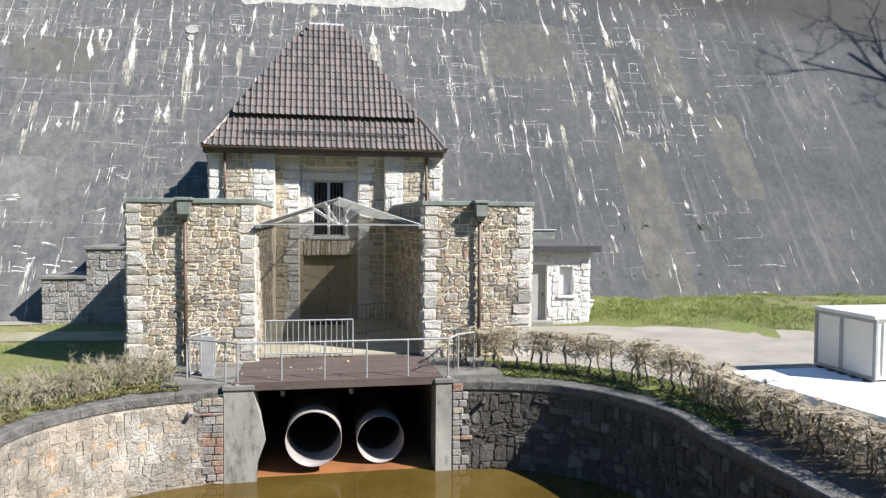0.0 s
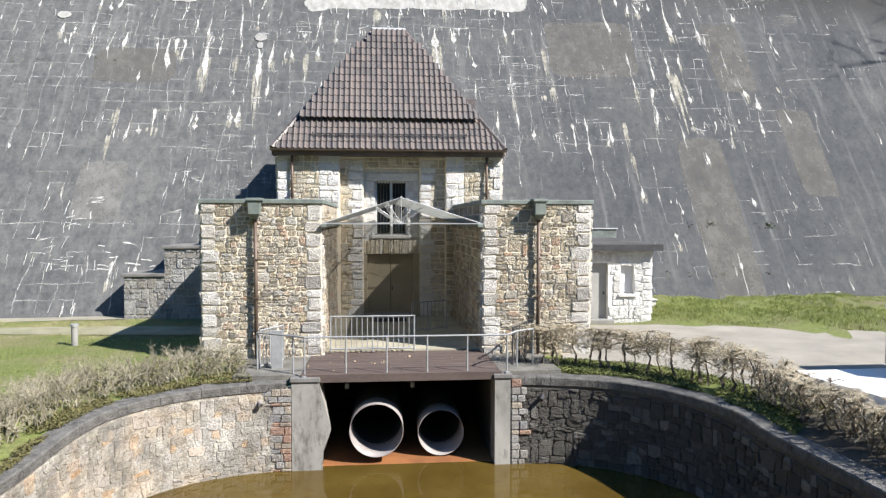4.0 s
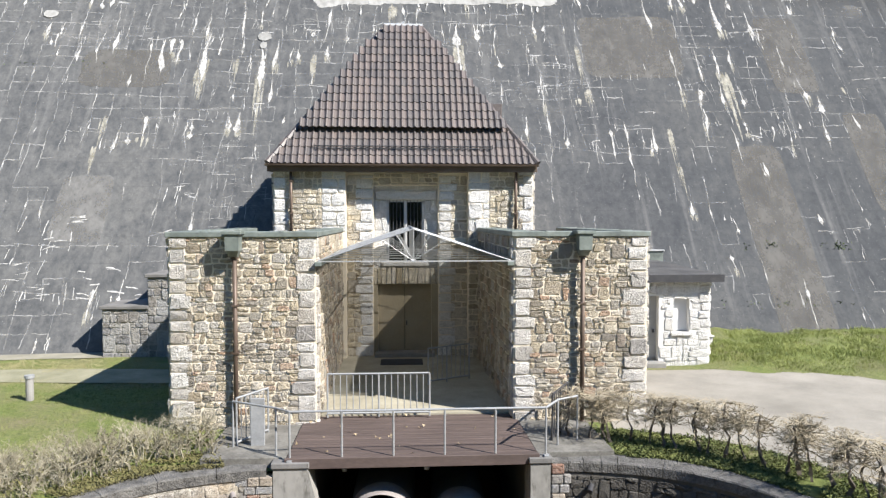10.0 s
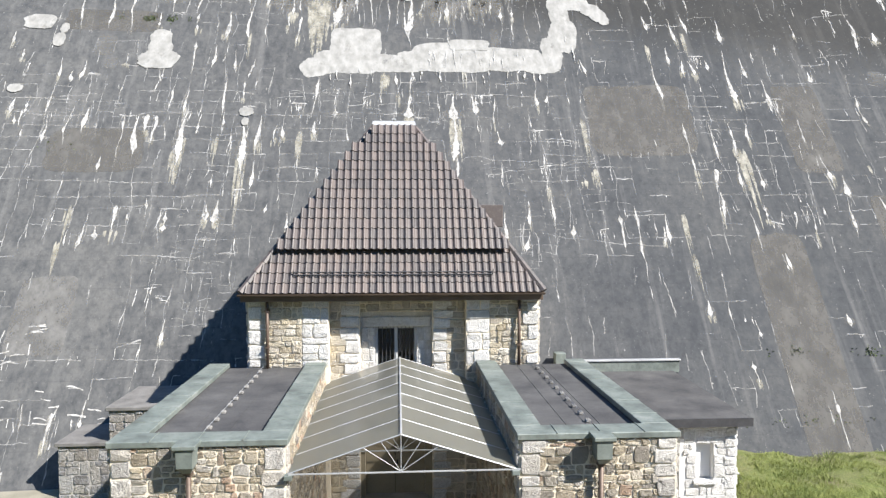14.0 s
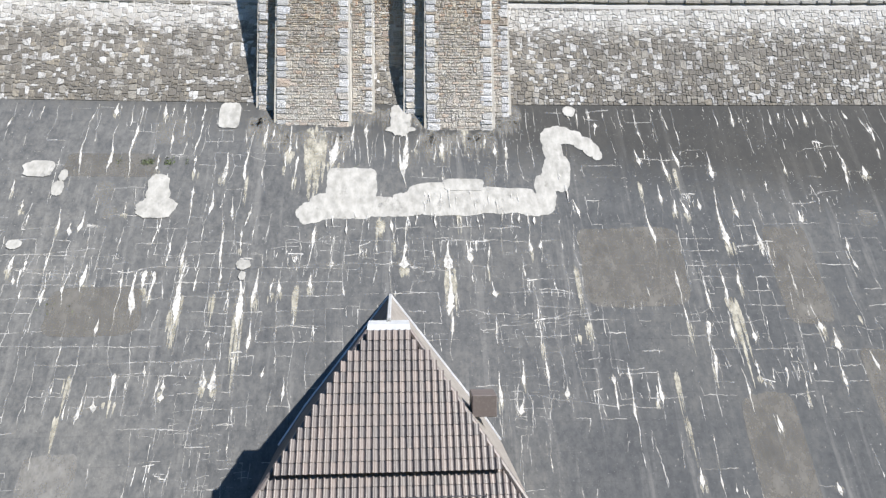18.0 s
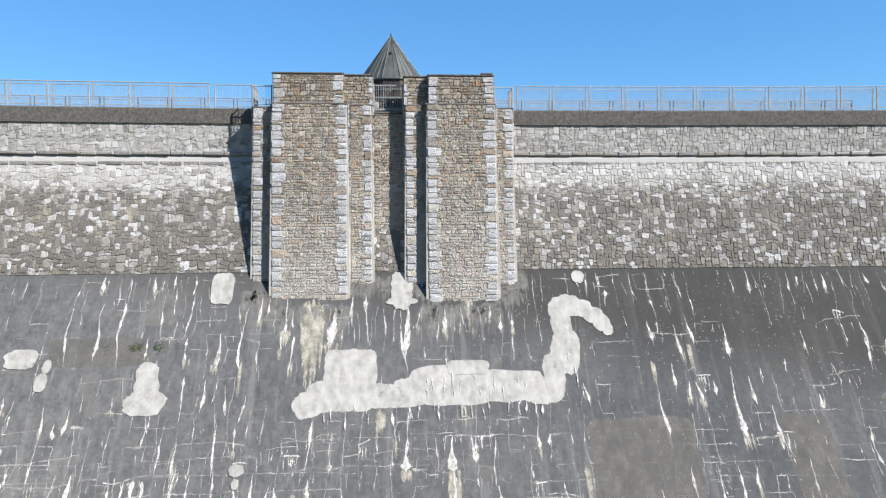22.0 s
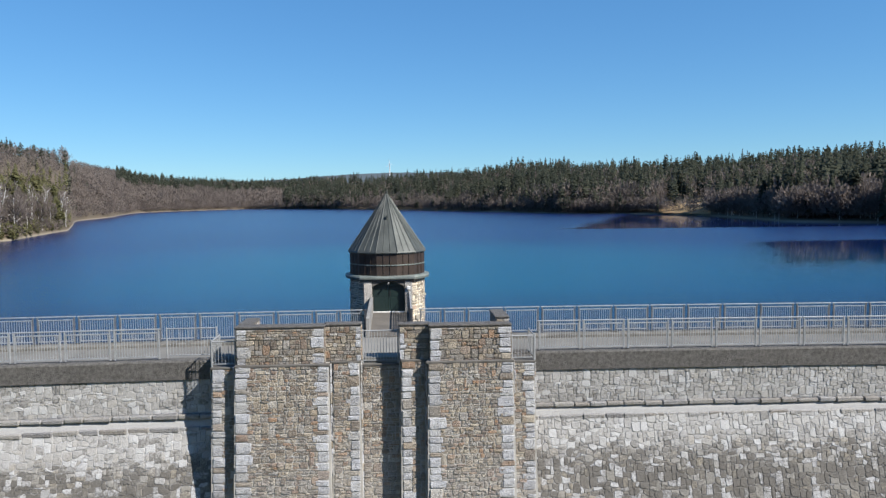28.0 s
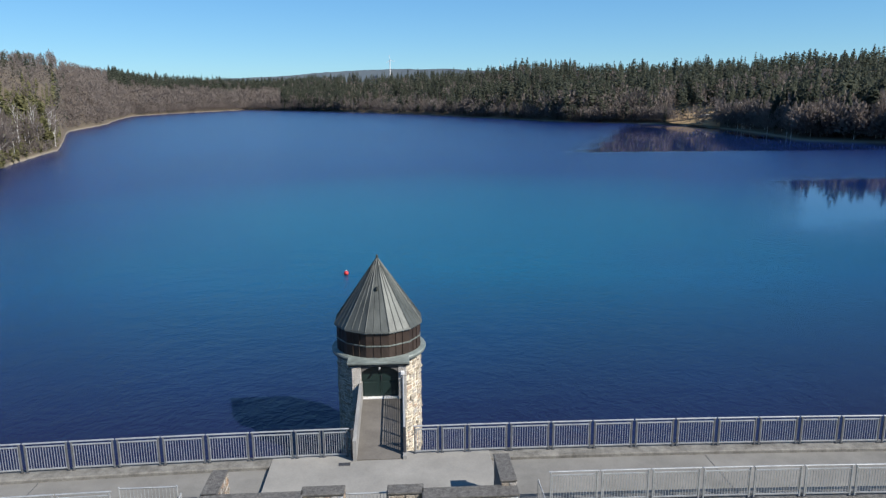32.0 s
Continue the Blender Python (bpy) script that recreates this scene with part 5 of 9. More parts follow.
RUNS_LOWER = ((-4.77, 9.58, 0.44, 0.09), (16.81, 9.57, 0.8, 0.15), (-7.26, 9.51, 0.65, 0.23), (11.03, 9.5, 2.82, 0.13), (-10.85, 9.47, 0.95, 0.2), (19.41, 9.44, 0.35, 0.1), (-8.86, 9.43, 0.96, 0.16), (-3.92, 9.24, 0.97, 0.09),
    (16.08, 9.23, 1.56, 0.13), (17.51, 9.22, 0.46, 0.13), (5.31, 9.22, 1.21, 0.15), (18.09, 9.21, 0.68, 0.1), (-11.9, 9.17, 1.34, 0.11), (12.31, 9.15, 1.22, 0.13), (-10.37, 9.14, 0.32, 0.09), (10.29, 9.05, 1.21, 0.27),
    (17.06, 8.77, 0.34, 0.3), (-11.48, 8.63, 0.51, 0.2), (8.21, 8.63, 0.55, 0.17), (12.13, 8.59, 0.77, 0.12), (9.44, 8.4, 0.44, 0.2), (6.28, 8.22, 0.64, 0.15), (17.06, 7.45, 0.63, 0.15), (16.92, 7.44, 0.64, 0.1),)
RUNS_FOOT = ((13.25, 5.64, 0.62, 0.19), (-8.1, 5.13, 0.88, 0.11), (18.76, 5.07, 0.47, 0.19), (14.94, 4.84, 0.58, 0.14), (14.38, 3.36, 0.7, 0.14), (-10.32, 2.5, 0.78, 0.14), (-12.43, 2.43, 0.77, 0.08), (17.16, 2.37, 1.74, 0.18),
    (-11.37, 2.12, 1.05, 0.14), (-10.64, 1.91, 0.29, 0.1), (-8.21, 1.88, 0.58, 0.06), (-12.94, 0.47, 0.54, 0.13), (-12.49, 0.46, 0.54, 0.08),)
CREAM_RUNS = ((-3.28, 20.87, 3.9, 1.2), (4.54, 20.98, 1.8, 0.45), (13.35, 17.78, 1.2, 0.3), (15.35, 18.57, 1.7, 0.4), (16.58, 12.26, 3.5, 0.66), (13.08, 9.14, 1.7, 0.34), (13.14, 7.49, 2.0, 0.24), (-7.22, 12.65, 1.6, 0.36), (-6.11, 11.9, 3.2, 0.34), (-3.61, 12.9, 1.6, 0.46), (-12.63, 9.5, 1.6, 0.34),
    (-12.76, 8.05, 1.4, 0.36), (3.38, 13.49, 2.15, 0.64), (9.62, 11.2, 1.0, 0.38), (9.04, 10.65, 0.45, 0.36), (22.24, 11.35, 0.5, 0.3), (-8.69, 12.54, 1.43, 0.38), (-12.99, 13.06, 0.9, 0.3), (9.4, 13.8, 2.6, 0.3), (0.1, 16.0, 1.3, 0.6), (3.9, 16.6, 1.6, 0.35))
# level lime lines along the pour lifts: x, height, length, width
LIFT_LINES_HIGH = ((-12.84, 20.89, 0.41, 0.05), (-11.78, 20.82, 0.88, 0.05), (22.11, 19.39, 2.41, 0.05), (15.62, 19.38, 1.51, 0.05), (-7.57, 19.16, 1.94, 0.04), (-10.57, 19.06, 1.22, 0.04), (13.43, 19.02, 2.1, 0.07), (20.83, 16.56, 1.3, 0.11), (-13.58, 15.62, 0.55, 0.2), (5.33, 15.4, 1.6, 0.11), (-4.41, 14.9, 2.63, 0.04), (0.89, 14.9, 2.7, 0.045),
    (-6.86, 14.85, 0.9, 0.08), (3.45, 14.84, 1.77, 0.12), (17.32, 14.48, 1.39, 0.13), (-16.47, 14.28, 3.6, 0.04), (-9.92, 14.19, 1.5, 0.045), (-4.3, 13.65, 5.18, 0.05), (1.41, 13.63, 1.32, 0.07), (-16.26, 13.6, 3.31, 0.06), (-11.75, 13.58, 3.19, 0.09), (-6.75, 13.03, 1.37, 0.04))
LIFT_LINES_LOW = ((-7.39, 12.66, 1.06, 0.11), (7.4, 12.57, 2.65, 0.06), (9.95, 11.97, 3.43, 0.06), (3.67, 11.66, 5.95, 0.05), (13.39, 11.47, 2.5, 0.04), (-8.37, 10.99, 1.42, 0.05), (-5.39, 10.96, 2.79, 0.05), (21.22, 10.91, 1.83, 0.04), (4.64, 10.85, 5.75, 0.05), (-8.85, 9.76, 1.38, 0.04), (-10.81, 9.4, 1.13, 0.05), (17.46, 9.06, 1.76, 0.04),
    (10.43, 9.05, 1.75, 0.06), (-13.77, 8.95, 0.87, 0.04), (-12.64, 8.35, 1.31, 0.04), (6.37, 8.33, 5.99, 0.04), (-14.9, 3.9, 4.1, 0.05), (-9.79, 4.15, 0.95, 0.1), (-8.94, 2.07, 1.75, 0.09), (-14.4, 2.1, 1.8, 0.07))


def build_lime():
    rnd = random.Random(21)
    V, F, V2, F2, VH, FH, VC, FC = [], [], [], [], [], [], [], []

    def ribbon(V, F, pts, ws, lift):
        o = len(V)
        for (x, z), w in zip(pts, ws):
            V.append(tuple(on_face(x - w / 2, z, lift)))
            V.append(tuple(on_face(x + w / 2, z, lift)))
        for i in range(len(pts) - 1):
            F.append((o + 2 * i, o + 2 * i + 1, o + 2 * i + 3, o + 2 * i + 2))

    def drip(V, F, x, z, length, w, lift=0.006):
        """A run of lime: a thin crooked thread that swells towards its lower end; short broad ones hang as a comb from a level crust."""
        if w > 0.5 * length:
            crack(V, F, x - w * 0.7, z, w * 1.4, 0.045, True, lift)
            m = 2 + int(w / 0.12)
            for i in range(m):
                drip(V, F, x - w * 0.5 + w * (i + rnd.uniform(0.2, 0.8)) / m, z, length * rnd.uniform(0.45, 1.15), min(0.10, w / m * 0.7), lift)
            return
        n = max(14, int(length / 0.035))
        pts, ws = [], []
        dx, lean = 0.0, 0.0
        kind = rnd.random()
        mids = [(rnd.uniform(0.15, 0.9), rnd.uniform(0.35, 0.9)) for _ in range(rnd.choice((1, 2, 2, 3)))]
        swell = rnd.uniform(0.55, 0.82)
        for i in range(n + 1):
            k = i / n
            lean = lean * 0.85 + rnd.uniform(-0.005, 0.005)
            dx += lean + rnd.uniform(-0.003, 0.003)
            pts.append((x + dx, z - length * k))
            if kind < 0.35:
                q = 0.13 + sum(a * math.exp(-((k - m) / 0.08) ** 2) for m, a in mids) * 0.7
            elif kind < 0.85:
                q = 0.12 + 0.75 * math.exp(-((k - swell) / (0.30 if k < swell else 0.12)) ** 2)
            else:
                q = 0.85 - 0.75 * k ** 0.6
            q *= 1.0 + 0.45 * noise.noise((x * 5.3, k * length * 7.0, z))
            ws.append(max(0.010, w * q * rnd.uniform(0.8, 1.2)) * min(1.0, (1 - k) * 5 + 0.04) * min(1.0, k * 8 + 0.2))
        ribbon(V, F, pts, ws, lift)
        if w > 0.055:
            ribbon(VH, FH, pts, [2.2 * q + 0.03 for q in ws], 0.0035 + rnd.uniform(0, 0.0015))
        if w > 0.13 and length > 0.7 and rnd.random() < 0.6:
            stain(x + dx * 0.8, z - length * swell, length * rnd.uniform(0.35, 0.6), w * rnd.uniform(1.1, 1.7))

    def stain(x, z, length, w, V=None, F=None):
        """A cream stain of overlapping uneven streaks."""
        for i in range(4 + int(w / 0.1)):
            e = rnd.gauss(0, 0.24) * w
            top, l = z - abs(e) * 0.5 - rnd.uniform(0, 0.12) * length, length * rnd.uniform(0.45, 1.1) * (1 - 0.5 * min(1, abs(e) / w))
            m = max(8, int(l / 0.08))
            pts = [(x + e + 0.04 * w * noise.noise((f * 0.5, e * 9, z)), top - l * f / m) for f in range(m + 1)]
            ribbon(VC if V is None else V, FC if F is None else F, pts, [w * rnd.uniform(0.24, 0.34) * min(1.0, 0.25 + 4 * f / m) * (1 - (f / m) ** 1.6 * 0.9) for f in range(m + 1)], 0.0028 + 0.0003 * (i % 8))

    def crack(V, F, x, z, length, w, dirx, lift=0.005):
        n = max(4, int(length / 0.10))
        px, pz = x, z
        o = len(V)
        a = 0.0
        for i in range(n + 1):
            a = a * 0.7 + rnd.uniform(-0.35, 0.35)
            step = length / n
            ww = w * rnd.uniform(0.5, 1.3)
            if dirx:
                px += step * math.cos(a)
                pz += step * math.sin(a) * 0.6
                V += [tuple(on_face(px, pz - ww / 2, lift)), tuple(on_face(px, pz + ww / 2, lift))]
            else:
                pz -= step * math.cos(a)
                px += step * math.sin(a) * 0.6
                V += [tuple(on_face(px - ww / 2, pz, lift)), tuple(on_face(px + ww / 2, pz, lift))]
            if i:
                k = o + 2 * i
                F.append((k - 2, k - 1, k + 1, k))

    def density(x, z):
        return (0.30 + 0.55 * noise.noise((x * 0.31 + 0.37, z * 0.37 + 0.21, 5.43)) + 0.35 * noise.noise((x * 0.09 + 0.5, z * 0.11 + 0.3, 2.57))
                + 0.5 * math.exp(-((z - 13) / 3.6) ** 2))

    # a connected net of lime-filled shrinkage cracks: crooked uprights and level pour lines that share their nodes
    CW, RH = 0.74, 0.62

    def knot(i, k):
        return (i * CW + 0.30 * noise.noise((i * 1.7, k * 0.35, 8.5)) + 0.12 * noise.noise((i * 3.1, k * 2.3, 1.5)), k * RH + 0.16 * noise.noise((i * 0.23, k * 3.9, 2.5)) + 0.06 * noise.noise((i * 2.9, k * 1.7, 6.5)))

    def seam(p, q, w, level, n=7):
        o = len(V2)
        for m in range(n + 1):
            f = m / n
            e = math.sin(math.pi * f)
            x = p[0] + (q[0] - p[0]) * f + (0.0 if level else e * rnd.uniform(-0.035, 0.035))
            z = min(22.05, p[1] + (q[1] - p[1]) * f + (e * rnd.uniform(-0.03, 0.03) if level else 0.0))
            h = w * rnd.uniform(0.35, 0.75)
            V2.extend([tuple(on_face(x, z - h, 0.005)), tuple(on_face(x, z + h, 0.005))] if level else [tuple(on_face(x - h, z, 0.005)), tuple(on_face(x + h, z, 0.005))])
            if m:
                F2.append((o + 2 * m - 2, o + 2 * m - 1, o + 2 * m + 1, o + 2 * m))

    for i in range(-32, 46):
        for k in range(1, 36):
            p = knot(i, k)
            if p[1] > 21.9:
                continue
            d = density(*p) - 0.012 * (p[0] - 2) - max(0.0, p[0] - 12) * 0.02 + (0.06 if p[1] < 16 else -0.12)
            line = d + 0.5 * noise.noise((i * 0.22, k * 5.3, 3.5)) - 0.16
            up = d + 0.45 * noise.noise((i * 4.7, k * 0.22, 9.5)) - 0.02
            if rnd.random() < line:
                seam(p, knot(i + 1, k), rnd.choice((0.012, 0.018, 0.024, 0.034)), True)
            if rnd.random() < up:
                seam(p, knot(i, k - 1), rnd.choice((0.012, 0.018, 0.024, 0.032)), False)
                if rnd.random() < 0.16:
                    drip(V, F, p[0], p[1], rnd.uniform(0.25, 0.9), rnd.uniform(0.03, 0.08))
    # map cracking: small meshes of crooked hairlines in a few fields
    for cx, cz, rx, rz, n in ((12.0, 13.0, 2.6, 1.2, 90), (15.2, 13.6, 1.2, 1.0, 30), (7.0, 10.2, 2.4, 2.0, 90), (-7.6, 7.6, 1.6, 1.0, 50), (5.8, 8.0, 1.2, 1.2, 50), (-6.6, 5.6, 1.4, 1.2, 50), (1.5, 14.2, 3.6, 1.2, 80), (-13.5, 14.0, 2.6, 0.8, 50)):
        for _ in range(n):
            x, z = cx + rnd.gauss(0, rx * 0.6), cz + rnd.gauss(0, rz * 0.6)
            if rnd.random() < 0.5:
                crack(V2, F2, x, round(z / 0.3) * 0.3 + rnd.gauss(0, 0.03), rnd.uniform(0.25, 0.8), rnd.uniform(0.010, 0.02), True)
            else:
                crack(V2, F2, round(x / 0.35) * 0.35 + rnd.gauss(0, 0.04), z, rnd.uniform(0.25, 0.7), rnd.uniform(0.010, 0.02), False)
    # white spatter, small crumbs of lime
    for _ in range(3600):
        x, z = rnd.uniform(-20, 30), 22.0 - abs(rnd.gauss(0, 4.5)) if rnd.random() < 0.7 else rnd.uniform(2, 20)
        if noise.noise((x * 0.25, z * 0.3, 11.5)) < -0.05 + rnd.uniform(-0.2, 0.2):
            continue
        q = rnd.uniform(0.012, 0.034)
        ribbon(V2, F2, [(x, z + q), (x + rnd.uniform(-0.01, 0.01), z), (x, z - q)], [q * 0.5, q * 1.7, q * 0.6], 0.007)
    # the plain runs
    for band in (RUNS_CREST, RUNS_UPPER, RUNS_SHOULDER, RUNS_MIDDLE, RUNS_WAIST, RUNS_HIP, RUNS_LOWER, RUNS_FOOT):
        for x, z, l, w in band:
            drip(V, F, x, z, l * 1.15, w * 1.4, 0.009)
            if rnd.random() < 0.5:
                crack(V2, F2, x, z + 0.05, l * rnd.uniform(1.1, 1.8), rnd.uniform(0.014, 0.022), False)
    # level lines with ticks of lime hanging from them
    for band in (LIFT_LINES_HIGH, LIFT_LINES_LOW):
        for x, z, l, w in band:
            crack(V2, F2, x, z, l, w * 0.6, True)
            u = rnd.uniform(0, 0.3)
            while u < l:
                drip(V, F, x + u, z, rnd.uniform(0.12, 0.5), rnd.uniform(0.015, 0.045))
                u += rnd.uniform(0.2, 0.8)
    for _ in range(36):
        x, z = rnd.uniform(-20, 30), rnd.uniform(2.0, 20.0)
        if rnd.random() > density(x, z) + 0.1:
            continue
        zz, w = round(z / 0.63) * 0.63, rnd.uniform(0.4, 1.8)
        crack(V2, F2, x, zz, w, rnd.uniform(0.012, 0.026), True)
        for k in range(int(w / 0.3) + 1):
            drip(V, F, x + k * 0.3 + rnd.uniform(-0.08, 0.08), zz, rnd.uniform(0.15, 0.7), rnd.uniform(0.02, 0.06))
    # smaller drips between them, and others beyond
    for _ in range(420):
        x, z = rnd.uniform(-24, 34), rnd.uniform(1.0, 22.0)
        if rnd.random() > density(x, z) * 0.9 - 0.012 * (x - 2):
            continue
        zz = min(22.0, round(z / 0.63) * 0.63 + rnd.gauss(0, 0.05))
        far = x < -17.5 or x > 25
        drip(V, F, round(x / 0.74) * 0.74 + rnd.gauss(0, 0.12), zz, min(rnd.expovariate(1 / 0.4) + 0.2, 1.6), rnd.choice((0.025, 0.03, 0.04, 0.05, 0.07)) * (2.0 if far else 1.0))
    # runs over and below the repair mortar
    for x0, x1, z0, z1, n in ((-3.4, 8.4, 15.9, 16.3, 22), (2.0, 7.0, 16.6, 17.4, 16), (8.2, 9.6, 17.0, 18.4, 6)):
        for _ in range(n):
            drip(V, F, rnd.uniform(x0, x1), rnd.uniform(z0, z1), rnd.uniform(0.3, 0.9), rnd.uniform(0.04, 0.12), 0.055)
    for x, z, l, w in CREAM_RUNS:
        stain(x, z, l, w * 0.9)
    # webs of thick lime near the foot of the face
    for cx, cz in ((-13.9, 2.2), (-13.7, 3.6), (-12.5, 2.0), (-11.3, 2.5), (-13.2, 4.6), (-10.2, 1.6), (-15.0, 3.0), (-9.0, 6.1)):
        for k in range(7):
            crack(V, F, cx + rnd.gauss(0, 0.35), cz + rnd.gauss(0, 0.3), rnd.uniform(0.25, 0.7), rnd.uniform(0.02, 0.05), k % 2 == 0, 0.0075)
    # threads that hang from the joint under the masonry
    x = -22.0
    while x < 30:
        top = 22.0 if not -6.5 < x < 7.2 else 20.4
        if rnd.random() < 0.8:
            l = rnd.uniform(0.8, 3.2)
            crack(V2, F2, x, top, l, rnd.uniform(0.016, 0.03), False)
            if rnd.random() < 0.75:
                drip(V, F, x + rnd.uniform(-0.05, 0.05), top - rnd.uniform(0, 0.6) * l, rnd.uniform(0.3, 1.3), rnd.uniform(0.05, 0.12))
        x += rnd.uniform(0.4, 0.95)
    # pale wash from the foot of the piers
    for x0, x1, z in ((-5.3, -1.5, 20.5), (2.5, 6.2, 20.5), (-6.6, -5.4, 21.3), (6.2, 7.6, 21.4), (-1.4, 2.4, 21.9)):
        x = x0
        while x < x1:
            stain(x, z + 0.1, rnd.uniform(0.8, 2.0), rnd.uniform(0.7, 1.3), VH, FH)
            x += rnd.uniform(0.35, 0.7)
    holder = thing("lime_deposits", "white lime runs and net of fine cracks on the dark dam face", "lime deposits", kind="stuff")
    tagged(pydata("lime_runs", V, F, M["lime"], holder), kind="stuff")
    tagged(pydata("lime_haze", VH, FH, M["lime_halo"], holder), kind="stuff")
    tagged(pydata("lime_lines", V2, F2, M["lime_thin"], holder), kind="stuff")
    tagged(pydata("cream_runs", VC, FC, M["brown_run"], holder), kind="stuff")


def blob(bm, cx, cz, rx, rz, seed, lift=0.008, rough=0.22, power=2.0, n=96):
    """A patch of mortar with an uneven outline, lying on the dam face."""
    mid = bm.verts.new(on_face(cx, cz, lift))
    ring = []
    for i in range(n):
        t = 2 * math.pi * i / n
        c, s = math.cos(t), math.sin(t)
        k = (abs(c) ** power + abs(s) ** power) ** (-1 / power)
        k *= 1 + rough * noise.noise((c * 1.8 + seed * 7.3, s * 1.8, seed)) + 0.5 * rough * noise.noise((c * 5 + seed, s * 5, seed + 3.0)) + 0.3 * rough * noise.noise((c * 13 + seed, s * 13, seed + 6.0))
        ring.append(bm.verts.new(on_face(cx + rx * c * k, min(22.1, cz + rz * s * k), lift)))
    for i in range(n):
        bm.faces.new((mid, ring[i], ring[(i + 1) % n]))
    return [v.co.copy() for v in ring], mid.co.copy()


def build_patches():
    th = thing("repair_patches", "white patches of repair mortar on the dark dam face", "repair patches", kind="stuff")
    body = ((-3.24, 16.21, 0.67, 0.54, 2.2), (-1.32, 17.21, 1.25, 1.28, 7), (-2.53, 16.53, 0.82, 0.64, 2.5), (0.2, 16.48, 1.3, 0.5, 3), (1.5, 16.6, 0.9, 0.62, 2.6), (3.42, 16.87, 2.03, 0.83, 4), (5.95, 16.79, 1.99, 0.68, 3),
            (7.77, 16.56, 1.08, 0.56, 2.5), (8.44, 17.31, 0.52, 0.85, 2.4), (9.15, 18.24, 0.73, 1.04, 2.4), (9.12, 19.35, 0.50, 0.85, 2.4), (9.5, 20.3, 0.85, 0.52, 2.4), (8.95, 20.12, 0.42, 0.42, 2.2), (10.25, 20.18, 0.58, 0.40, 2.4), (10.8, 19.86, 0.52, 0.38, 2.4), (11.15, 19.5, 0.44, 0.38, 2.2), (11.4, 19.2, 0.28, 0.30, 2), (4.31, 17.60, 1.00, 0.30, 6))
    single = ((-10.61, 17.58, 0.50, 0.56, 2.4), (-10.55, 16.46, 0.93, 0.51, 2.6), (-10.55, 17.00, 0.57, 0.63, 2.4), (-16.33, 18.40, 0.71, 0.41, 3), (-15.11, 18.06, 0.20, 0.29, 2), (-15.22, 17.42, 0.28, 0.37, 2.3), (-7.73, 21.35, 0.54, 0.72, 5),
              (10.31, 21.70, 0.34, 0.32, 2), (1.17, 21.15, 0.55, 0.9, 3), (1.16, 20.60, 0.77, 0.16, 3), (-16.39, 14.79, 0.33, 0.21, 2.4), (-6.14, 13.79, 0.33, 0.23, 2), (-6.14, 13.3, 0.16, 0.2, 2))
    for i, (x, z, rx, rz, pw) in enumerate(body + single):
        bm = bmesh.new()
        blob(bm, x, z, rx, rz, i + 1.0, 0.008 + 0.0014 * i, 0.08 if pw >= 4 else 0.15, pw)
        part("patch", bm, M["repair"], th)
    faint = ((-12.6, 5.3, 1.05, 1.38, 9), (5.64, 18.03, 0.23, 0.56, 6), (24.47, 15.81, 0.54, 0.47, 2), (-13.05, 17.18, 0.44, 0.57, 5), (-12.59, 16.20, 0.30, 0.28, 4), (-5.6, 21.3, 0.4, 0.8, 3), (-0.9, 21.5, 0.9, 0.6, 3), (-10.4, 20.4, 0.9, 0.7, 3), (7.2, 21.4, 0.5, 0.7, 3))
    fields = ((20.0, 13.2, 1.1, 2.2, 9), (12.2, 13.6, 2.5, 1.8, 9), (16.8, 4.0, 1.2, 4.2, 9), (-13.0, 18.6, 2.2, 0.6, 9), (22.5, 7.5, 0.9, 2.4, 9), (-12.3, 11.9, 2.0, 1.0, 5))
    for i, (x, z, rx, rz, pw) in enumerate(faint + fields):
        bm = bmesh.new()
        blob(bm, x, z, rx, rz, i + 40.0, 0.0036 + 0.0002 * i, 0.05, pw)
        part("stain", bm, M["pale_field"] if i == 0 else M["lime_halo"] if i < len(faint) else M["grey_field"], th)


build_lime()
build_patches()


def build_weeds():
    """Small dark plants rooted in the joints of the dam face."""
    rnd = random.Random(55)
    V, F = [], []
    for x0, x1, z0, n in ((-13.2, -9.4, 18.75, 460), (15.0, 22.5, 3.7, 320), (-1.5, 0.2, 18.7, 30), (13.5, 19.0, 1.4, 60), (-20, -13, 12.0, 60)):
        for _ in range(n):
            p = on_face(rnd.uniform(x0, x1), z0 + rnd.gauss(0, 0.10), 0.0)
            if noise.noise((p.x * 2.3, 0.3, z0)) < 0.1 + rnd.uniform(-0.25, 0.25):
                continue
            for k in range(3):
                s = rnd.uniform(0.035, 0.10)
                d = Vector((rnd.gauss(0, 1), -abs(rnd.gauss(0, 1)), rnd.gauss(0, 0.8))).normalized() * s
                e = Vector((rnd.gauss(0, 1), rnd.gauss(0, 1), rnd.gauss(0, 1))).normalized() * s * 0.4
                o = len(V)
                V += [tuple(p - e), tuple(p + e), tuple(p + d)]
                F.append((o, o + 1, o + 2))
    tagged(pydata("wall_weeds", V, F, M["leaf"]), "small dark weeds growing in joints of the dam face", "weeds", kind="stuff")


build_weeds()


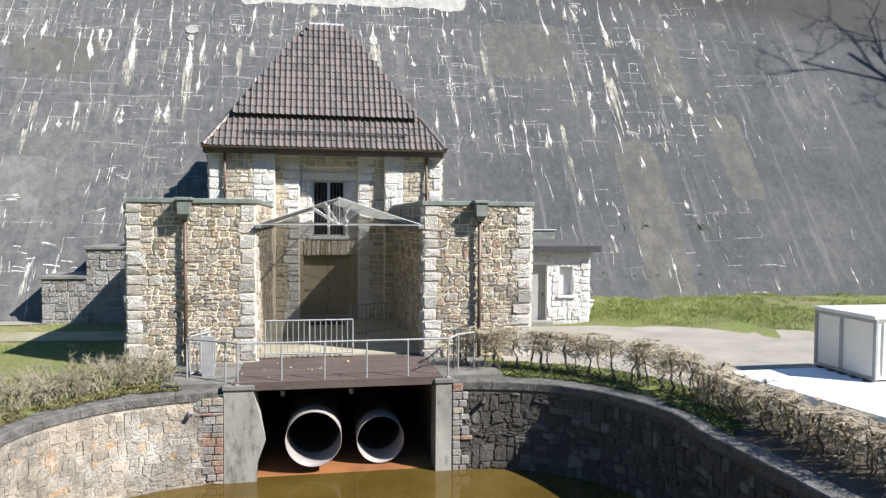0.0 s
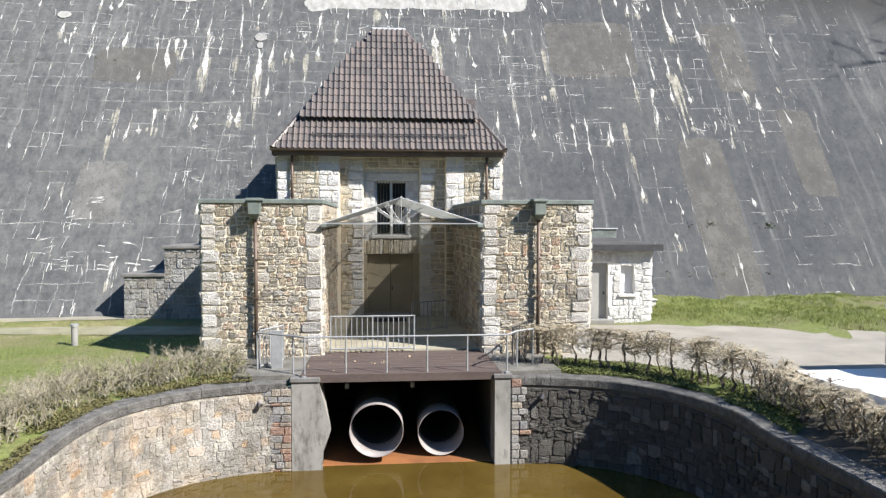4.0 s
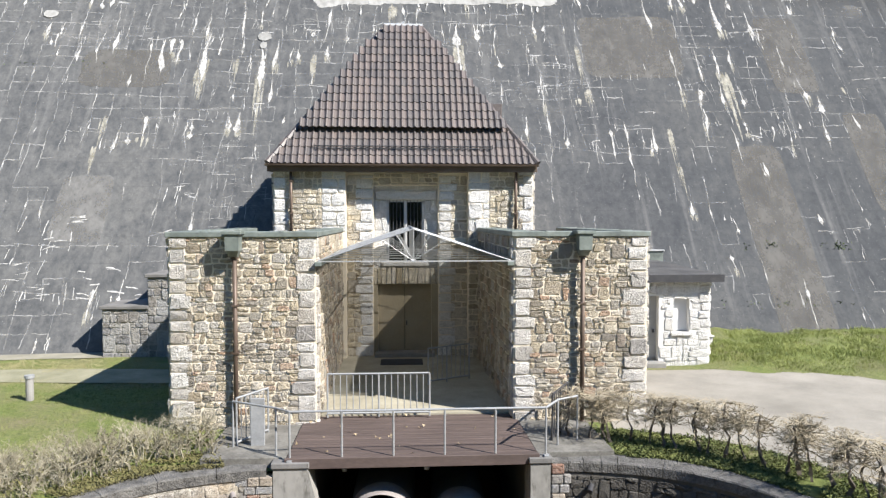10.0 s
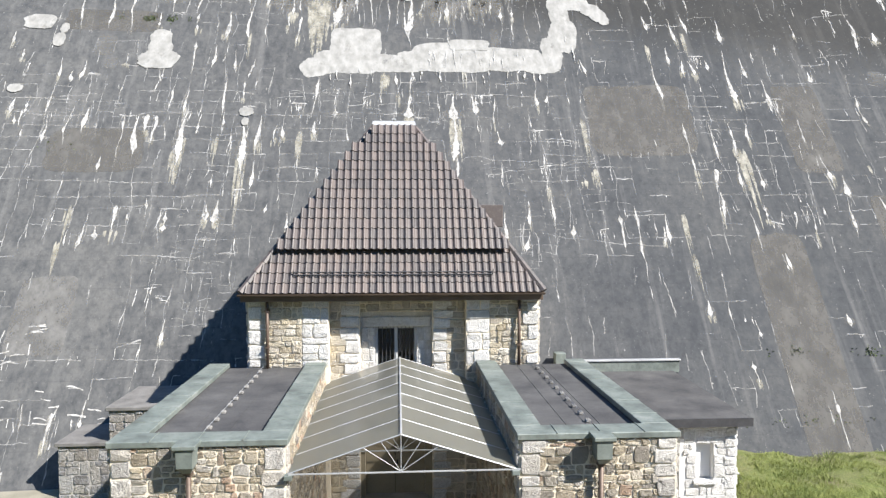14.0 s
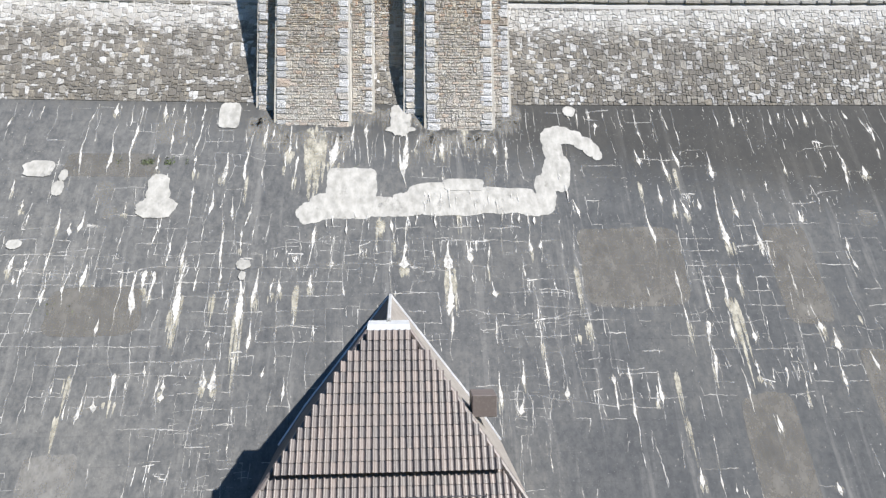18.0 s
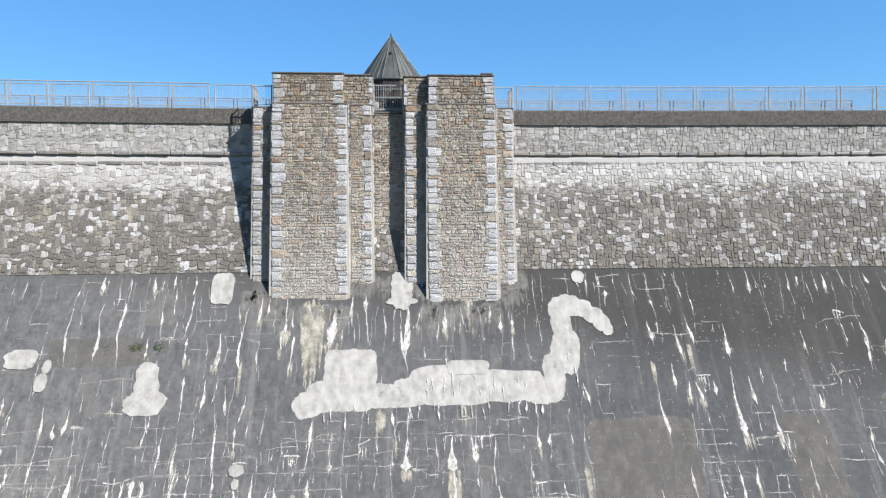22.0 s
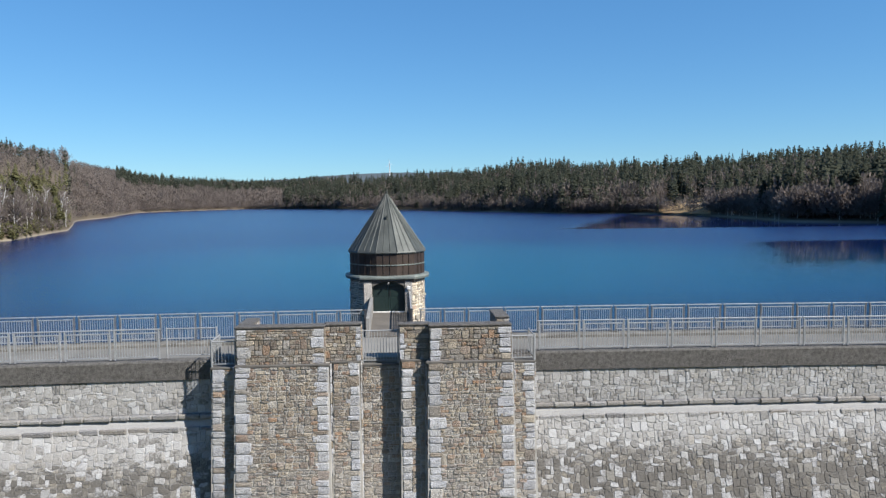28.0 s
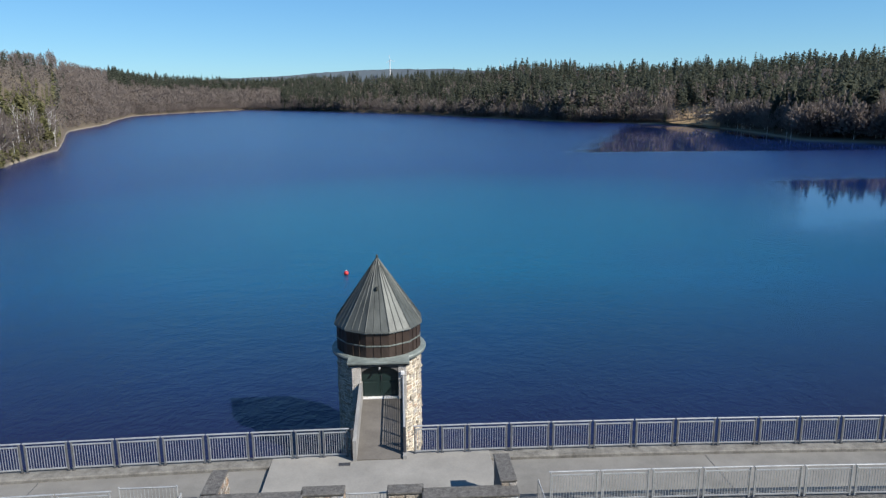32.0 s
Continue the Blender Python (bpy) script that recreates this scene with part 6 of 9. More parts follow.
# ---- buttress towers on the dam ----
def build_towers():
    tw = thing("crest_bastion", "twin rubble buttress towers with pale corner stones on the dam", "bastion", kind="structure")

    def shaft(x0, x1, yb, yt, z0, z1, seed, ql, qr, ret=1.6, mat="tower_stone"):
        """A battered pier: front at yb below and yt above."""
        bm = bmesh.new()
        k = 0.012 * (z1 - z0)
        lo = [(x0, yb, z0), (x1, yb, z0), (x1, 47.0, z0), (x0, 47.0, z0)]
        hi = [(x0 + k, yt, z1), (x1 - k, yt, z1), (x1 - k, 47.0, z1), (x0 + k, 47.0, z1)]
        loft(bm, [lo, hi], close=True, caps=True)
        part("core", bm, M["mortar_grey"], tw)
        w = x1 - x0 - 2 * k
        up = (0, yt - yb, z1 - z0)
        L = math.hypot(yt - yb, z1 - z0)
        rubble_wall(tw, (x0 + k, yb, z0), (1, 0, 0), up, w, L, 0.35, 0.19, mat, "tower_quoin", (), ql, qr, seed, 150, 0.035)
        # sides, seen obliquely
        y0 = yt + 0.03
        d = 46.4 - y0
        for xx, ux in ((x0 + k * 0.6, (0, -1, 0)), (x1 - k * 0.6, (0, 1, 0))):
            o = (xx, y0 + (d if ux[1] < 0 else 0.0), z0 + 1.0)
            rubble_wall(tw, o, ux, (0, 0, 1), d, z1 - z0 - 1.0, 0.5, 0.3, mat, "tower_quoin", (), 0.4 if ux[1] > 0 else 0, 0.4 if ux[1] < 0 else 0, seed + 50, 0, 0.03)

    def front(z):
        """The leaning front of the two main piers."""
        return 43.65 + 0.091 * (z - 20.6)

    for x0, x1, back, z0, z1, seed, ql, qr in ((-5.45, -1.42, 0.0, 20.5, 30.66, 61, 0.62, 0.6), (2.4, 6.2, 0.0, 20.5, 30.66, 62, 0.62, 0.6), (-6.45, -5.3, 0.43, 21.3, 30.5, 63, 0.5, 0.0), (6.05, 7.15, 0.43, 21.3, 30.5, 64, 0.0, 0.5),
                                               (-1.5, -0.2, 0.45, 21.3, 30.66, 65, 0.0, 0.5), (1.32, 2.5, 0.45, 21.3, 30.66, 66, 0.5, 0.0), (-0.3, 1.42, 1.15, 22.3, 30.3, 67, 0.0, 0.0)):
        shaft(x0, x1, front(z0) + back, front(z1) + back, z0, z1, seed, ql, qr)
    bm = bmesh.new()
    loft(bm, [[(x, face_y(x, z), z) for x in (-0.24, 0.5, 1.36)] for z in (22.08, 22.6, 23.3)])
    part("sloped_footing", bm, M["concrete"], tw, "pale sloped concrete footing between the piers")
    # parapet blocks above the set-back, each with a thin coping
    for x0, x1, y0, y1, z1, seed, ql, qr in ((-5.28, -1.72, 44.7, 45.3, 32.26, 71, 0.5, 0.5), (2.6, 6.0, 44.7, 45.3, 32.2, 72, 0.5, 0.5),
                                            (-1.72, -0.24, 45.1, 45.6, 32.26, 73, 0, 0.25), (1.36, 2.6, 45.1, 45.6, 32.2, 74, 0.25, 0),
                                            (-5.28, -4.75, 45.3, 47.0, 32.26, 75, 0, 0), (5.45, 6.0, 45.3, 47.2, 32.42, 76, 0, 0)):
        part("parapet_core", boxes((x0, x1, y0, y1, 30.5, z1 - 0.08)), M["mortar_dark"], tw)
        part("parapet_coping", boxes((x0 - 0.04, x1 + 0.04, y0 - 0.05, y1 + 0.05, z1 - 0.08, z1), bev=0.02), M["crest_band"], tw)
        rubble_wall(tw, (x0, y0, 30.68), (1, 0, 0), (0, 0, 1), x1 - x0, z1 - 0.8 - 30.0, 0.36, 0.2, "tower_stone", "tower_quoin", (), ql, qr, seed, 40, 0.035)
        rubble_wall(tw, (x1, y0, 30.68), (0, 1, 0), (0, 0, 1), y1 - y0, z1 - 30.8, 0.36, 0.2, "tower_stone", "tower_quoin", (), 0, 0, seed + 20, 0, 0.03)
    for x0, x1, y0, y1, z in ((-5.33, -1.5, 44.5, 44.74, 30.70), (2.45, 6.1, 44.5, 44.74, 30.70), (-6.4, -5.3, 44.92, 46.4, 30.56), (6.05, 7.1, 44.92, 46.4, 30.56),
                              (-1.5, -0.28, 44.96, 45.14, 30.70), (1.4, 2.45, 44.96, 45.14, 30.70), (-0.22, 1.34, 45.62, 46.4, 30.42)):
        part("set_off_slab", boxes((x0, x1, y0, y1, z - 0.09, z), bev=0.015), M["dark_concrete"], tw)
    part("platform", boxes((-3.78, 5.72, 45.8, 51.02, 30.0, 30.655), bev=0.01), M["platform"], tw, "pale concrete viewing platform")
    return tw


towers = build_towers()


# ---- railings on the crest ----
def rail_panel(length=1.72, h=1.28, n=13, posts="post_grey"):
    r = thing("railing", "galvanised steel railing panel with upright bars on the dam crest", "railing", "crest railing panels")
    for x in (0.03, length - 0.03):
        part("post", boxes((x - 0.03, x + 0.03, -0.03, 0.03, 0, h), bev=0.004), M[posts], r)
        part("foot_plate", boxes((x - 0.07, x + 0.07, -0.06, 0.06, 0, 0.02)), M["dark_steel"], r)
    part("top_rail", boxes((-0.05, length + 0.05, -0.035, 0.035, h - 0.0, h + 0.055), bev=0.012), M["galv"], r)
    part("upper_bar", boxes((0.06, length - 0.06, -0.022, 0.022, h - 0.15, h - 0.10)), M["galv"], r)
    part("lower_bar", boxes((0.06, length - 0.06, -0.022, 0.022, 0.10, 0.15)), M["galv"], r)
    for x in (0.10, length - 0.10):
        part("panel_stile", boxes((x - 0.015, x + 0.015, -0.015, 0.015, 0.10, h - 0.10)), M["galv"], r)
    me = boxes((-0.010, 0.010, -0.010, 0.010, 0.15, h - 0.15))
    first = part("bar", me, M["galv"], r)
    for i in range(n):
        x = 0.10 + (length - 0.20) * (i + 1) / (n + 1)
        if i == 0:
            first.location.x = x
            continue
        b = new("bar", first.data)
        b.parent, b.location.x = r, x
    return r


panel = rail_panel()
half_panel = rail_panel(1.08, n=8)


def rail_run(kind, xs, y, z):
    """Panels side by side between the joints of a railing that follows the dam's curve."""
    for x in xs:
        m = pose(x, y + sag(x + 0.9), z, 0, 0, math.degrees(-(x - 4.1) / 370))
        if x == xs[0]:
            kind.matrix_basis = m
        else:
            copy_thing(kind, m)


long_panel = rail_panel(1.87, n=14, posts="galv")
rail_run(panel, [4.80 + 1.87 * i for i in range(13)] + [-4.60 - 1.87 * i for i in range(11)], 50.78, 30.64)
rail_run(half_panel, (2.40, 3.60, -2.75, -1.58), 50.78, 30.64)
rail_run(long_panel, [7.52 + 2.0 * i for i in range(13)] + [-10.70 - 2.0 * i for i in range(9)], 46.5, 30.66)


def short_rail(x0, y0, x1, y1, z, h=1.05, label="galvanised steel railing closing a gap beside the bastion"):
    r = thing("railing", label, "railing")
    a, b = Vector((x0, y0, z)), Vector((x1, y1, z))
    n = max(2, int((b - a).length / 0.125))
    for p in (a, b):
        part("post", rods((p, p + Vector((0, 0, h + 0.06)), 0.035)), M["galv"], r)
    up = Vector((0, 0, 1))
    part("top_rail", rods((a + up * h, b + up * h, 0.03)), M["galv"], r)
    part("lower_rail", rods((a + up * 0.12, b + up * 0.12, 0.02)), M["galv"], r)
    for i in range(1, n):
        p = a.lerp(b, i / n)
        part("bar", rods((p + up * 0.12, p + up * h, 0.011), n=5), M["galv"], r)
    return r


short_rail(-0.2, 45.75, 1.3, 45.75, 30.42, 1.4)
short_rail(-6.35, 45.05, -5.4, 45.05, 30.56)
short_rail(-6.38, 45.1, -6.38, 46.5, 30.56)
short_rail(6.1, 45.05, 7.05, 45.05, 30.56)
short_rail(7.08, 45.1, 7.08, 46.5, 30.56)
short_rail(-8.6, 46.5, -6.5, 46.5, 30.66, 1.28)


# ---- intake tower ----
def build_intake():
    cx, cy = 0.7, 58.6
    it = thing("intake_tower", "round stone intake tower with a pointed green copper roof", "tower")

    def ring(r, z, n, off=0.0):
        return [(cx + r * math.cos(2 * math.pi * (i + off) / n), cy + r * math.sin(2 * math.pi * (i + off) / n), z) for i in range(n)]

    bm = bmesh.new()
    loft(bm, [ring(2.22, 15, 48), ring(2.22, 33.0, 48)], close=True, caps=True)
    part("shaft", bm, M["mortar"], it)
    rects = []
    split((0, 2 * math.pi * 2.22, 0, 6.0), 0.55, 0.28, rects, random.Random(31))
    rects = [r for r in rects if math.sin((r[0] + r[1]) / 2 / 2.22) > -0.35]
    def pl(u, v):
        t = -u / 2.22
        n = Vector((math.cos(t), math.sin(t), 0))
        tt = Vector((-n.y, n.x, 0))
        return Vector((cx + n.x * 2.2, cy + n.y * 2.2, 26.95 + v)), -tt, Vector((0, 0, 1)), n
    rects = [r for r in rects if not (abs(((r[0] + r[1]) / 2 / 2.22) - math.pi / 2) < 0.62 and r[3] > 3.4)]
    stones(rects, pl, "rubble", it, 0.04, 0.015, 300)
    # entrance front with flat lintel over a shallow arch
    for x0, x1 in ((-0.62, -0.16), (1.72, 2.14)):
        part("door_jamb", boxes((x0, x1, 55.9, 57.4, 30.4, 32.85), bev=0.015), M["quoin"], it)
    part("lintel", boxes((-0.8, 2.3, 55.83, 57.4, 32.78, 32.95), bev=0.02), M["dark_concrete"], it)
    bm = bmesh.new()
    arc = [(-0.16 + 1.88 * k / 14, 32.42 + 0.34 * math.sin(math.pi * k / 14) ** 0.7) for k in range(15)]
    loft(bm, [[(x, 55.93, z) for x, z in arc], [(x, 55.93, 32.8) for x, z in arc]])
    loft(bm, [[(x, 55.93, z) for x, z in arc], [(x, 57.0, z) for x, z in arc]])
    part("arch", bm, M["dark_concrete"], it)
    for k, (x0, x1) in enumerate(((-0.15, 0.775), (0.785, 1.71))):
        dr = part("door", boxes((x0, x1, 56.2, 56.28, 31.0, 32.76), bev=0.01), M["green_paint"], it, "dark green door leaf")
        for z0, z1 in ((31.1, 31.8), (31.9, 32.6)):
            part("door_panel", boxes((x0 + 0.1, x1 - 0.1, 56.185, 56.2, z0, z1), bev=0.01), M["green_paint"], dr)
        if k:
            part("handle", rods(((0.86, 56.17, 31.9), (0.86, 56.17, 32.2), 0.015)), M["dark_steel"], dr)
    part("threshold", boxes((-0.16, 1.72, 55.95, 56.3, 30.9, 31.02), bev=0.01), M["white_stone"], it)
    part("lamp", boxes((1.83, 2.03, 55.76, 55.9, 32.3, 32.5), bev=0.03), M["white_paint"], it, "small white lamp")
    part("arch_lamp", rods(((0.78, 55.9, 32.7), (0.78, 55.75, 32.66), 0.05), n=8), M["galv"], it)
    # eaves ring, copper drum and pointed roof
    bm = bmesh.new()
    loft(bm, [ring(2.25, 32.72, 48), ring(2.5, 32.80, 48), ring(2.54, 32.93, 48), ring(2.5, 33.0, 48), ring(2.25, 33.04, 48)], close=True)
    part("eaves_ring", bm, M["lead"], it, "pale lead-covered eaves ring")
    part("eaves_slab", boxes((-0.85, 2.3, 55.75, 56.8, 32.9, 33.02), bev=0.02), M["lead"], it)
    bm = bmesh.new()
    loft(bm, [ring(2.27, 33.0, 12, 0.5), ring(2.27, 34.36, 12, 0.5)], close=True)
    part("drum", bm, M["copper_brown"], it, "brown copper drum")
    bm = bmesh.new()
    for z0, z1, r in ((33.62, 33.68, 2.31), (34.30, 34.40, 2.34)):
        loft(bm, [ring(r - 0.03, z0, 12, 0.5), ring(r, z0, 12, 0.5), ring(r, z1, 12, 0.5), ring(r - 0.05, z1, 12, 0.5)], close=True)
    part("drum_band", bm, M["lead"], it)
    for i in range(36):
        t = 2 * math.pi * (i + 0.5) / 36
        k = 2.27 * math.cos(math.pi / 12) / math.cos(((t + math.pi / 12 - math.pi / 12) % (math.pi / 6)) - math.pi / 12)
        if math.sin(t) < 0.45:
            q = Vector((cx + k * math.cos(t), cy + k * math.sin(t), 0))
            part("seam", rods((q + Vector((0, 0, 33.02)), q + Vector((0, 0, 34.32)), 0.018), n=4), M["copper_brown"], it)
    bm = bmesh.new()
    loft(bm, [ring(2.40, 34.36, 12, 0.5), ring(2.36, 34.44, 12, 0.5), ring(0.05, 37.75, 12, 0.5)], close=True)
    part("roof", bm, M["copper"], it, "pointed roof of green patinated copper")
    for i in range(36):
        t = 2 * math.pi * (i + 1.5) / 36
        k = 2.36 * math.cos(math.pi / 12) / math.cos((t + math.pi / 12) % (math.pi / 6) - math.pi / 12) + 0.01
        a = Vector((cx + k * math.cos(t), cy + k * math.sin(t), 34.45))
        b = Vector((cx + 0.05 * math.cos(t), cy + 0.05 * math.sin(t), 37.76))
        part("roof_seam", rods((a, b if i % 3 == 0 else a.lerp(b, 0.9), 0.026 if i % 3 == 0 else 0.017), n=4), M["copper"], it)
    part("finial", rods(((cx, cy, 37.6), (cx, cy, 37.95), 0.06), n=8), M["copper"], it)
    part("hook", boxes((cx - 0.05, cx + 0.05, cy - 1.15, cy - 1.0, 36.3, 36.5), bev=0.01), M["copper"], it)
    return it


build_intake()


def build_bridge():
    b = thing("footbridge", "short concrete footbridge with low walls to the intake tower", "footbridge")
    bm = bmesh.new()
    loft(bm, [[(x, y, z) for x, z in ((-0.1, 30.5), (-0.1, dz), (1.95, dz), (1.95, 30.5))] for y, dz in ((50.3, 30.70), (56.25, 31.0))], close=True, caps=True)
    part("deck", bm, M["bridge_floor"], b, "brown-grey footbridge floor")
    for x0, x1, up in ((-0.26, -0.1, 0.9), (1.9, 2.06, 0.12)):
        bm = bmesh.new()
        loft(bm, [[(x, y, z) for x, z in ((x0, 30.3), (x0, dz), (x1, dz), (x1, 30.3))] for y, dz in ((50.25, 30.7 + up), (56.1, 31.0 + up))], close=True, caps=True)
        part("side_wall", bm, M["concrete"], b)
    return b


build_bridge()
g = thing("bridge_railing", "dark steel railing with close level slats along the footbridge", "railing")
for k in range(5):
    y = 50.75 + k * 1.28
    z = 30.72 + 0.05 * (y - 50.3)
    part("post", boxes((1.93, 2.0, y - 0.035, y + 0.035, z, z + 1.16)), M["dark_steel"], g)
    if k < 4:
        for q in range(9):
            part("slat", rods(((1.96, y, z + 0.16 + 0.105 * q), (1.96, y + 1.28, z + 0.22 + 0.105 * q), 0.026), n=4), M["dark_steel"], g)
part("handrail", rods(((1.96, 50.72, 31.9), (1.96, 55.9, 32.16), 0.04)), M["galv"], g)
for x, y in ((-0.3, 50.6), (1.98, 50.6)):
    ps = tagged(mesh_object("gate_post", boxes((x - 0.06, x + 0.06, y - 0.06, y + 0.06, 30.6, 32.0), bev=0.01), M["dark_steel"]), "dark steel gate post at the footbridge", "post")
h = tagged(mesh_object("manhole_cover", boxes((-0.86, -0.36, 49.9, 50.15, 30.65, 30.672), bev=0.005), M["dark_steel"]), "dark square cover in the crest walkway", "cover")
bn = thing("bench", "small grey bench on the viewing platform", "bench")
part("seat", boxes((3.3, 4.7, 46.3, 46.75, 31.03, 31.10), bev=0.01), M["galv"], bn)
for xx in (3.4, 4.55):
    part("leg", boxes((xx, xx + 0.08, 46.35, 46.7, 30.655, 31.03)), M["concrete"], bn)
bu = thing("buoy", "red plastic buoy floating on the lake", "buoy")
bm = bmesh.new()
bmesh.ops.create_uvsphere(bm, u_segments=16, v_segments=10, radius=0.26)
for v in bm.verts:
    v.co = Vector((v.co.x - 4.06, v.co.y + 98.0, v.co.z * 0.95 + 27.2))
part("float", bm, M["red_plastic"], bu, smooth=True)
part("eye", rods(((-4.06, 98, 27.4), (-4.06, 98, 27.58), 0.05)), M["white_paint"], bu)


# ---- gatehouse ----
def wall_block(name, x0, x1, y0, y1, z0, z1, parent, mat="mortar"):
    part(name, boxes((x0, x1, y0, y1, z0, z1)), M[mat], parent)


def build_wing(x0, x1, sgn, label, seed):
    w = thing("gatehouse_wing", label, "building wing", "gatehouse wings")
    t = 0.5
    for a in ((x0, x1, FRONT, FRONT + t), (x0, x0 + t, FRONT + t, FLANK), (x1 - t, x1, FRONT + t, FLANK)):
        wall_block("wall", *a, -0.4, 4.42, w)
    rubble_wall(w, (x0, FRONT, -0.2), (1, 0, 0), (0, 0, 1), x1 - x0, 4.6, 0.32, 0.175, "rubble", "quoin", (), 0.5, 0.52, seed, 300, 0.03)
    rubble_wall(w, (x1, FRONT, -0.2), (0, 1, 0), (0, 0, 1), FLANK - FRONT, 4.6, 0.38, 0.21, "rubble", "quoin", (), 0.36, 0.0, seed + 1, 60 if sgn < 0 else 0)
    rubble_wall(w, (x0, FLANK, -0.2), (0, -1, 0), (0, 0, 1), FLANK - FRONT, 4.6, 0.45, 0.26, "rubble", "quoin", (), 0.0, 0.36, seed + 2, 60 if sgn > 0 else 0)
    # flat roof: lead-covered border round a sunk bitumen field
    part("roof_field", boxes((x0 + 0.5, x1 - 0.5, FRONT + 0.5, FLANK, 4.30, 4.38)), M["bitumen"], w, "dark bitumen roofing")
    for k, a in enumerate(((x0 - 0.06, x1 + 0.06, FRONT - 0.07, FRONT + 0.55), (x0 - 0.06, x0 + 0.55, FRONT + 0.56, FLANK), (x1 - 0.55, x1 + 0.06, FRONT + 0.56, FLANK))):
        part("roof_border", boxes((*a, 4.40, 4.53), bev=0.015), M["lead"], w, "grey lead roof border")
    for k in range(6):
        y = FRONT + 1.3 + k * 1.15
        for xa, xb in ((x0 - 0.062, x0 + 0.55), (x1 - 0.55, x1 + 0.062)):
            part("border_seam", boxes((xa, xb, y, y + 0.03, 4.52, 4.545), bev=0.006), M["lead"], w)
    for k in range(3):
        xx = x0 + 0.75 + k * 0.9
        part("border_seam", boxes((xx, xx + 0.03, FRONT - 0.074, FRONT + 0.55, 4.52, 4.545), bev=0.006), M["lead"], w)
    for k in range(3):
        xx = x0 + 1.2 + k * 0.75
        part("felt_lap", boxes((xx, xx + 0.09, FRONT + 0.56, FLANK, 4.38, 4.388)), M["bitumen"], w)
    for k in range(10):
        y = FRONT + 1.2 + k * 0.62
        xx = (x0 + x1) / 2 + 0.1 * sgn
        part("wire_block", boxes((xx - 0.06, xx + 0.06, y - 0.06, y + 0.06, 4.38, 4.46), bev=0.02), M["concrete"], w)
    part("wire", rods((((x0 + x1) / 2 + 0.1 * sgn, FRONT + 0.6, 4.47), ((x0 + x1) / 2 + 0.1 * sgn, FLANK, 4.47), 0.008), n=4), M["galv"], w)
    return w


wing_l = build_wing(-4.9, -1.52, -1, "flat-roofed stone wing with pale corner stones beside the lawn", 101)
wing_r = build_wing(3.15, 6.4, 1, "flat-roofed stone wing with pale corner stones beside the shed", 111)


def downpipe(x, y, z0, z1, hopper=True, out=0.1):
    d = thing("downpipe", "brown metal downpipe with a hopper head on the stone wall" if hopper else "thin brown metal downpipe on the stone wall", "downpipe")
    r = 0.055 if hopper else 0.05
    part("pipe", rods(((x, y - out, z0), (x, y - out, z1), r), n=10), M["downpipe"], d, smooth=True)
    for z in np.arange(z0 + 0.6, z1, 1.1):
        part("bracket", boxes((x - 0.075, x + 0.075, y - out - 0.07, y, z, z + 0.04)), M["downpipe"], d)
    if hopper:
        bm = bmesh.new()
        loft(bm, [[(x - a, y - 0.02 - b, z), (x + a, y - 0.02 - b, z), (x + a, y + 0.0, z), (x - a, y + 0.0, z)] for a, b, z in ((0.07, 0.18, z1 - 0.1), (0.15, 0.34, z1 + 0.05), (0.16, 0.36, z1 + 0.42))], close=True, caps=True)
        part("hopper_head", bm, M["lead"], d, "grey lead hopper head")
        part("hopper_lid", boxes((x - 0.22, x + 0.22, y - 0.42, y + 0.05, z1 + 0.42, z1 + 0.50), bev=0.01), M["lead"], d)
        part("shoe", rods(((x, y - out, z0), (x + 0.1, y - out - 0.1, z0 - 0.12), 0.055), n=8), M["downpipe"], d)
    return d


downpipe(-3.36, FRONT - 0.06, 0.0, 4.05)
downpipe(4.78, FRONT - 0.06, 0.0, 4.05)
downpipe(-3.2, FLANK - 0.05, 4.4, 6.5, False)
downpipe(4.42, FLANK - 0.05, 4.4, 6.5, False)


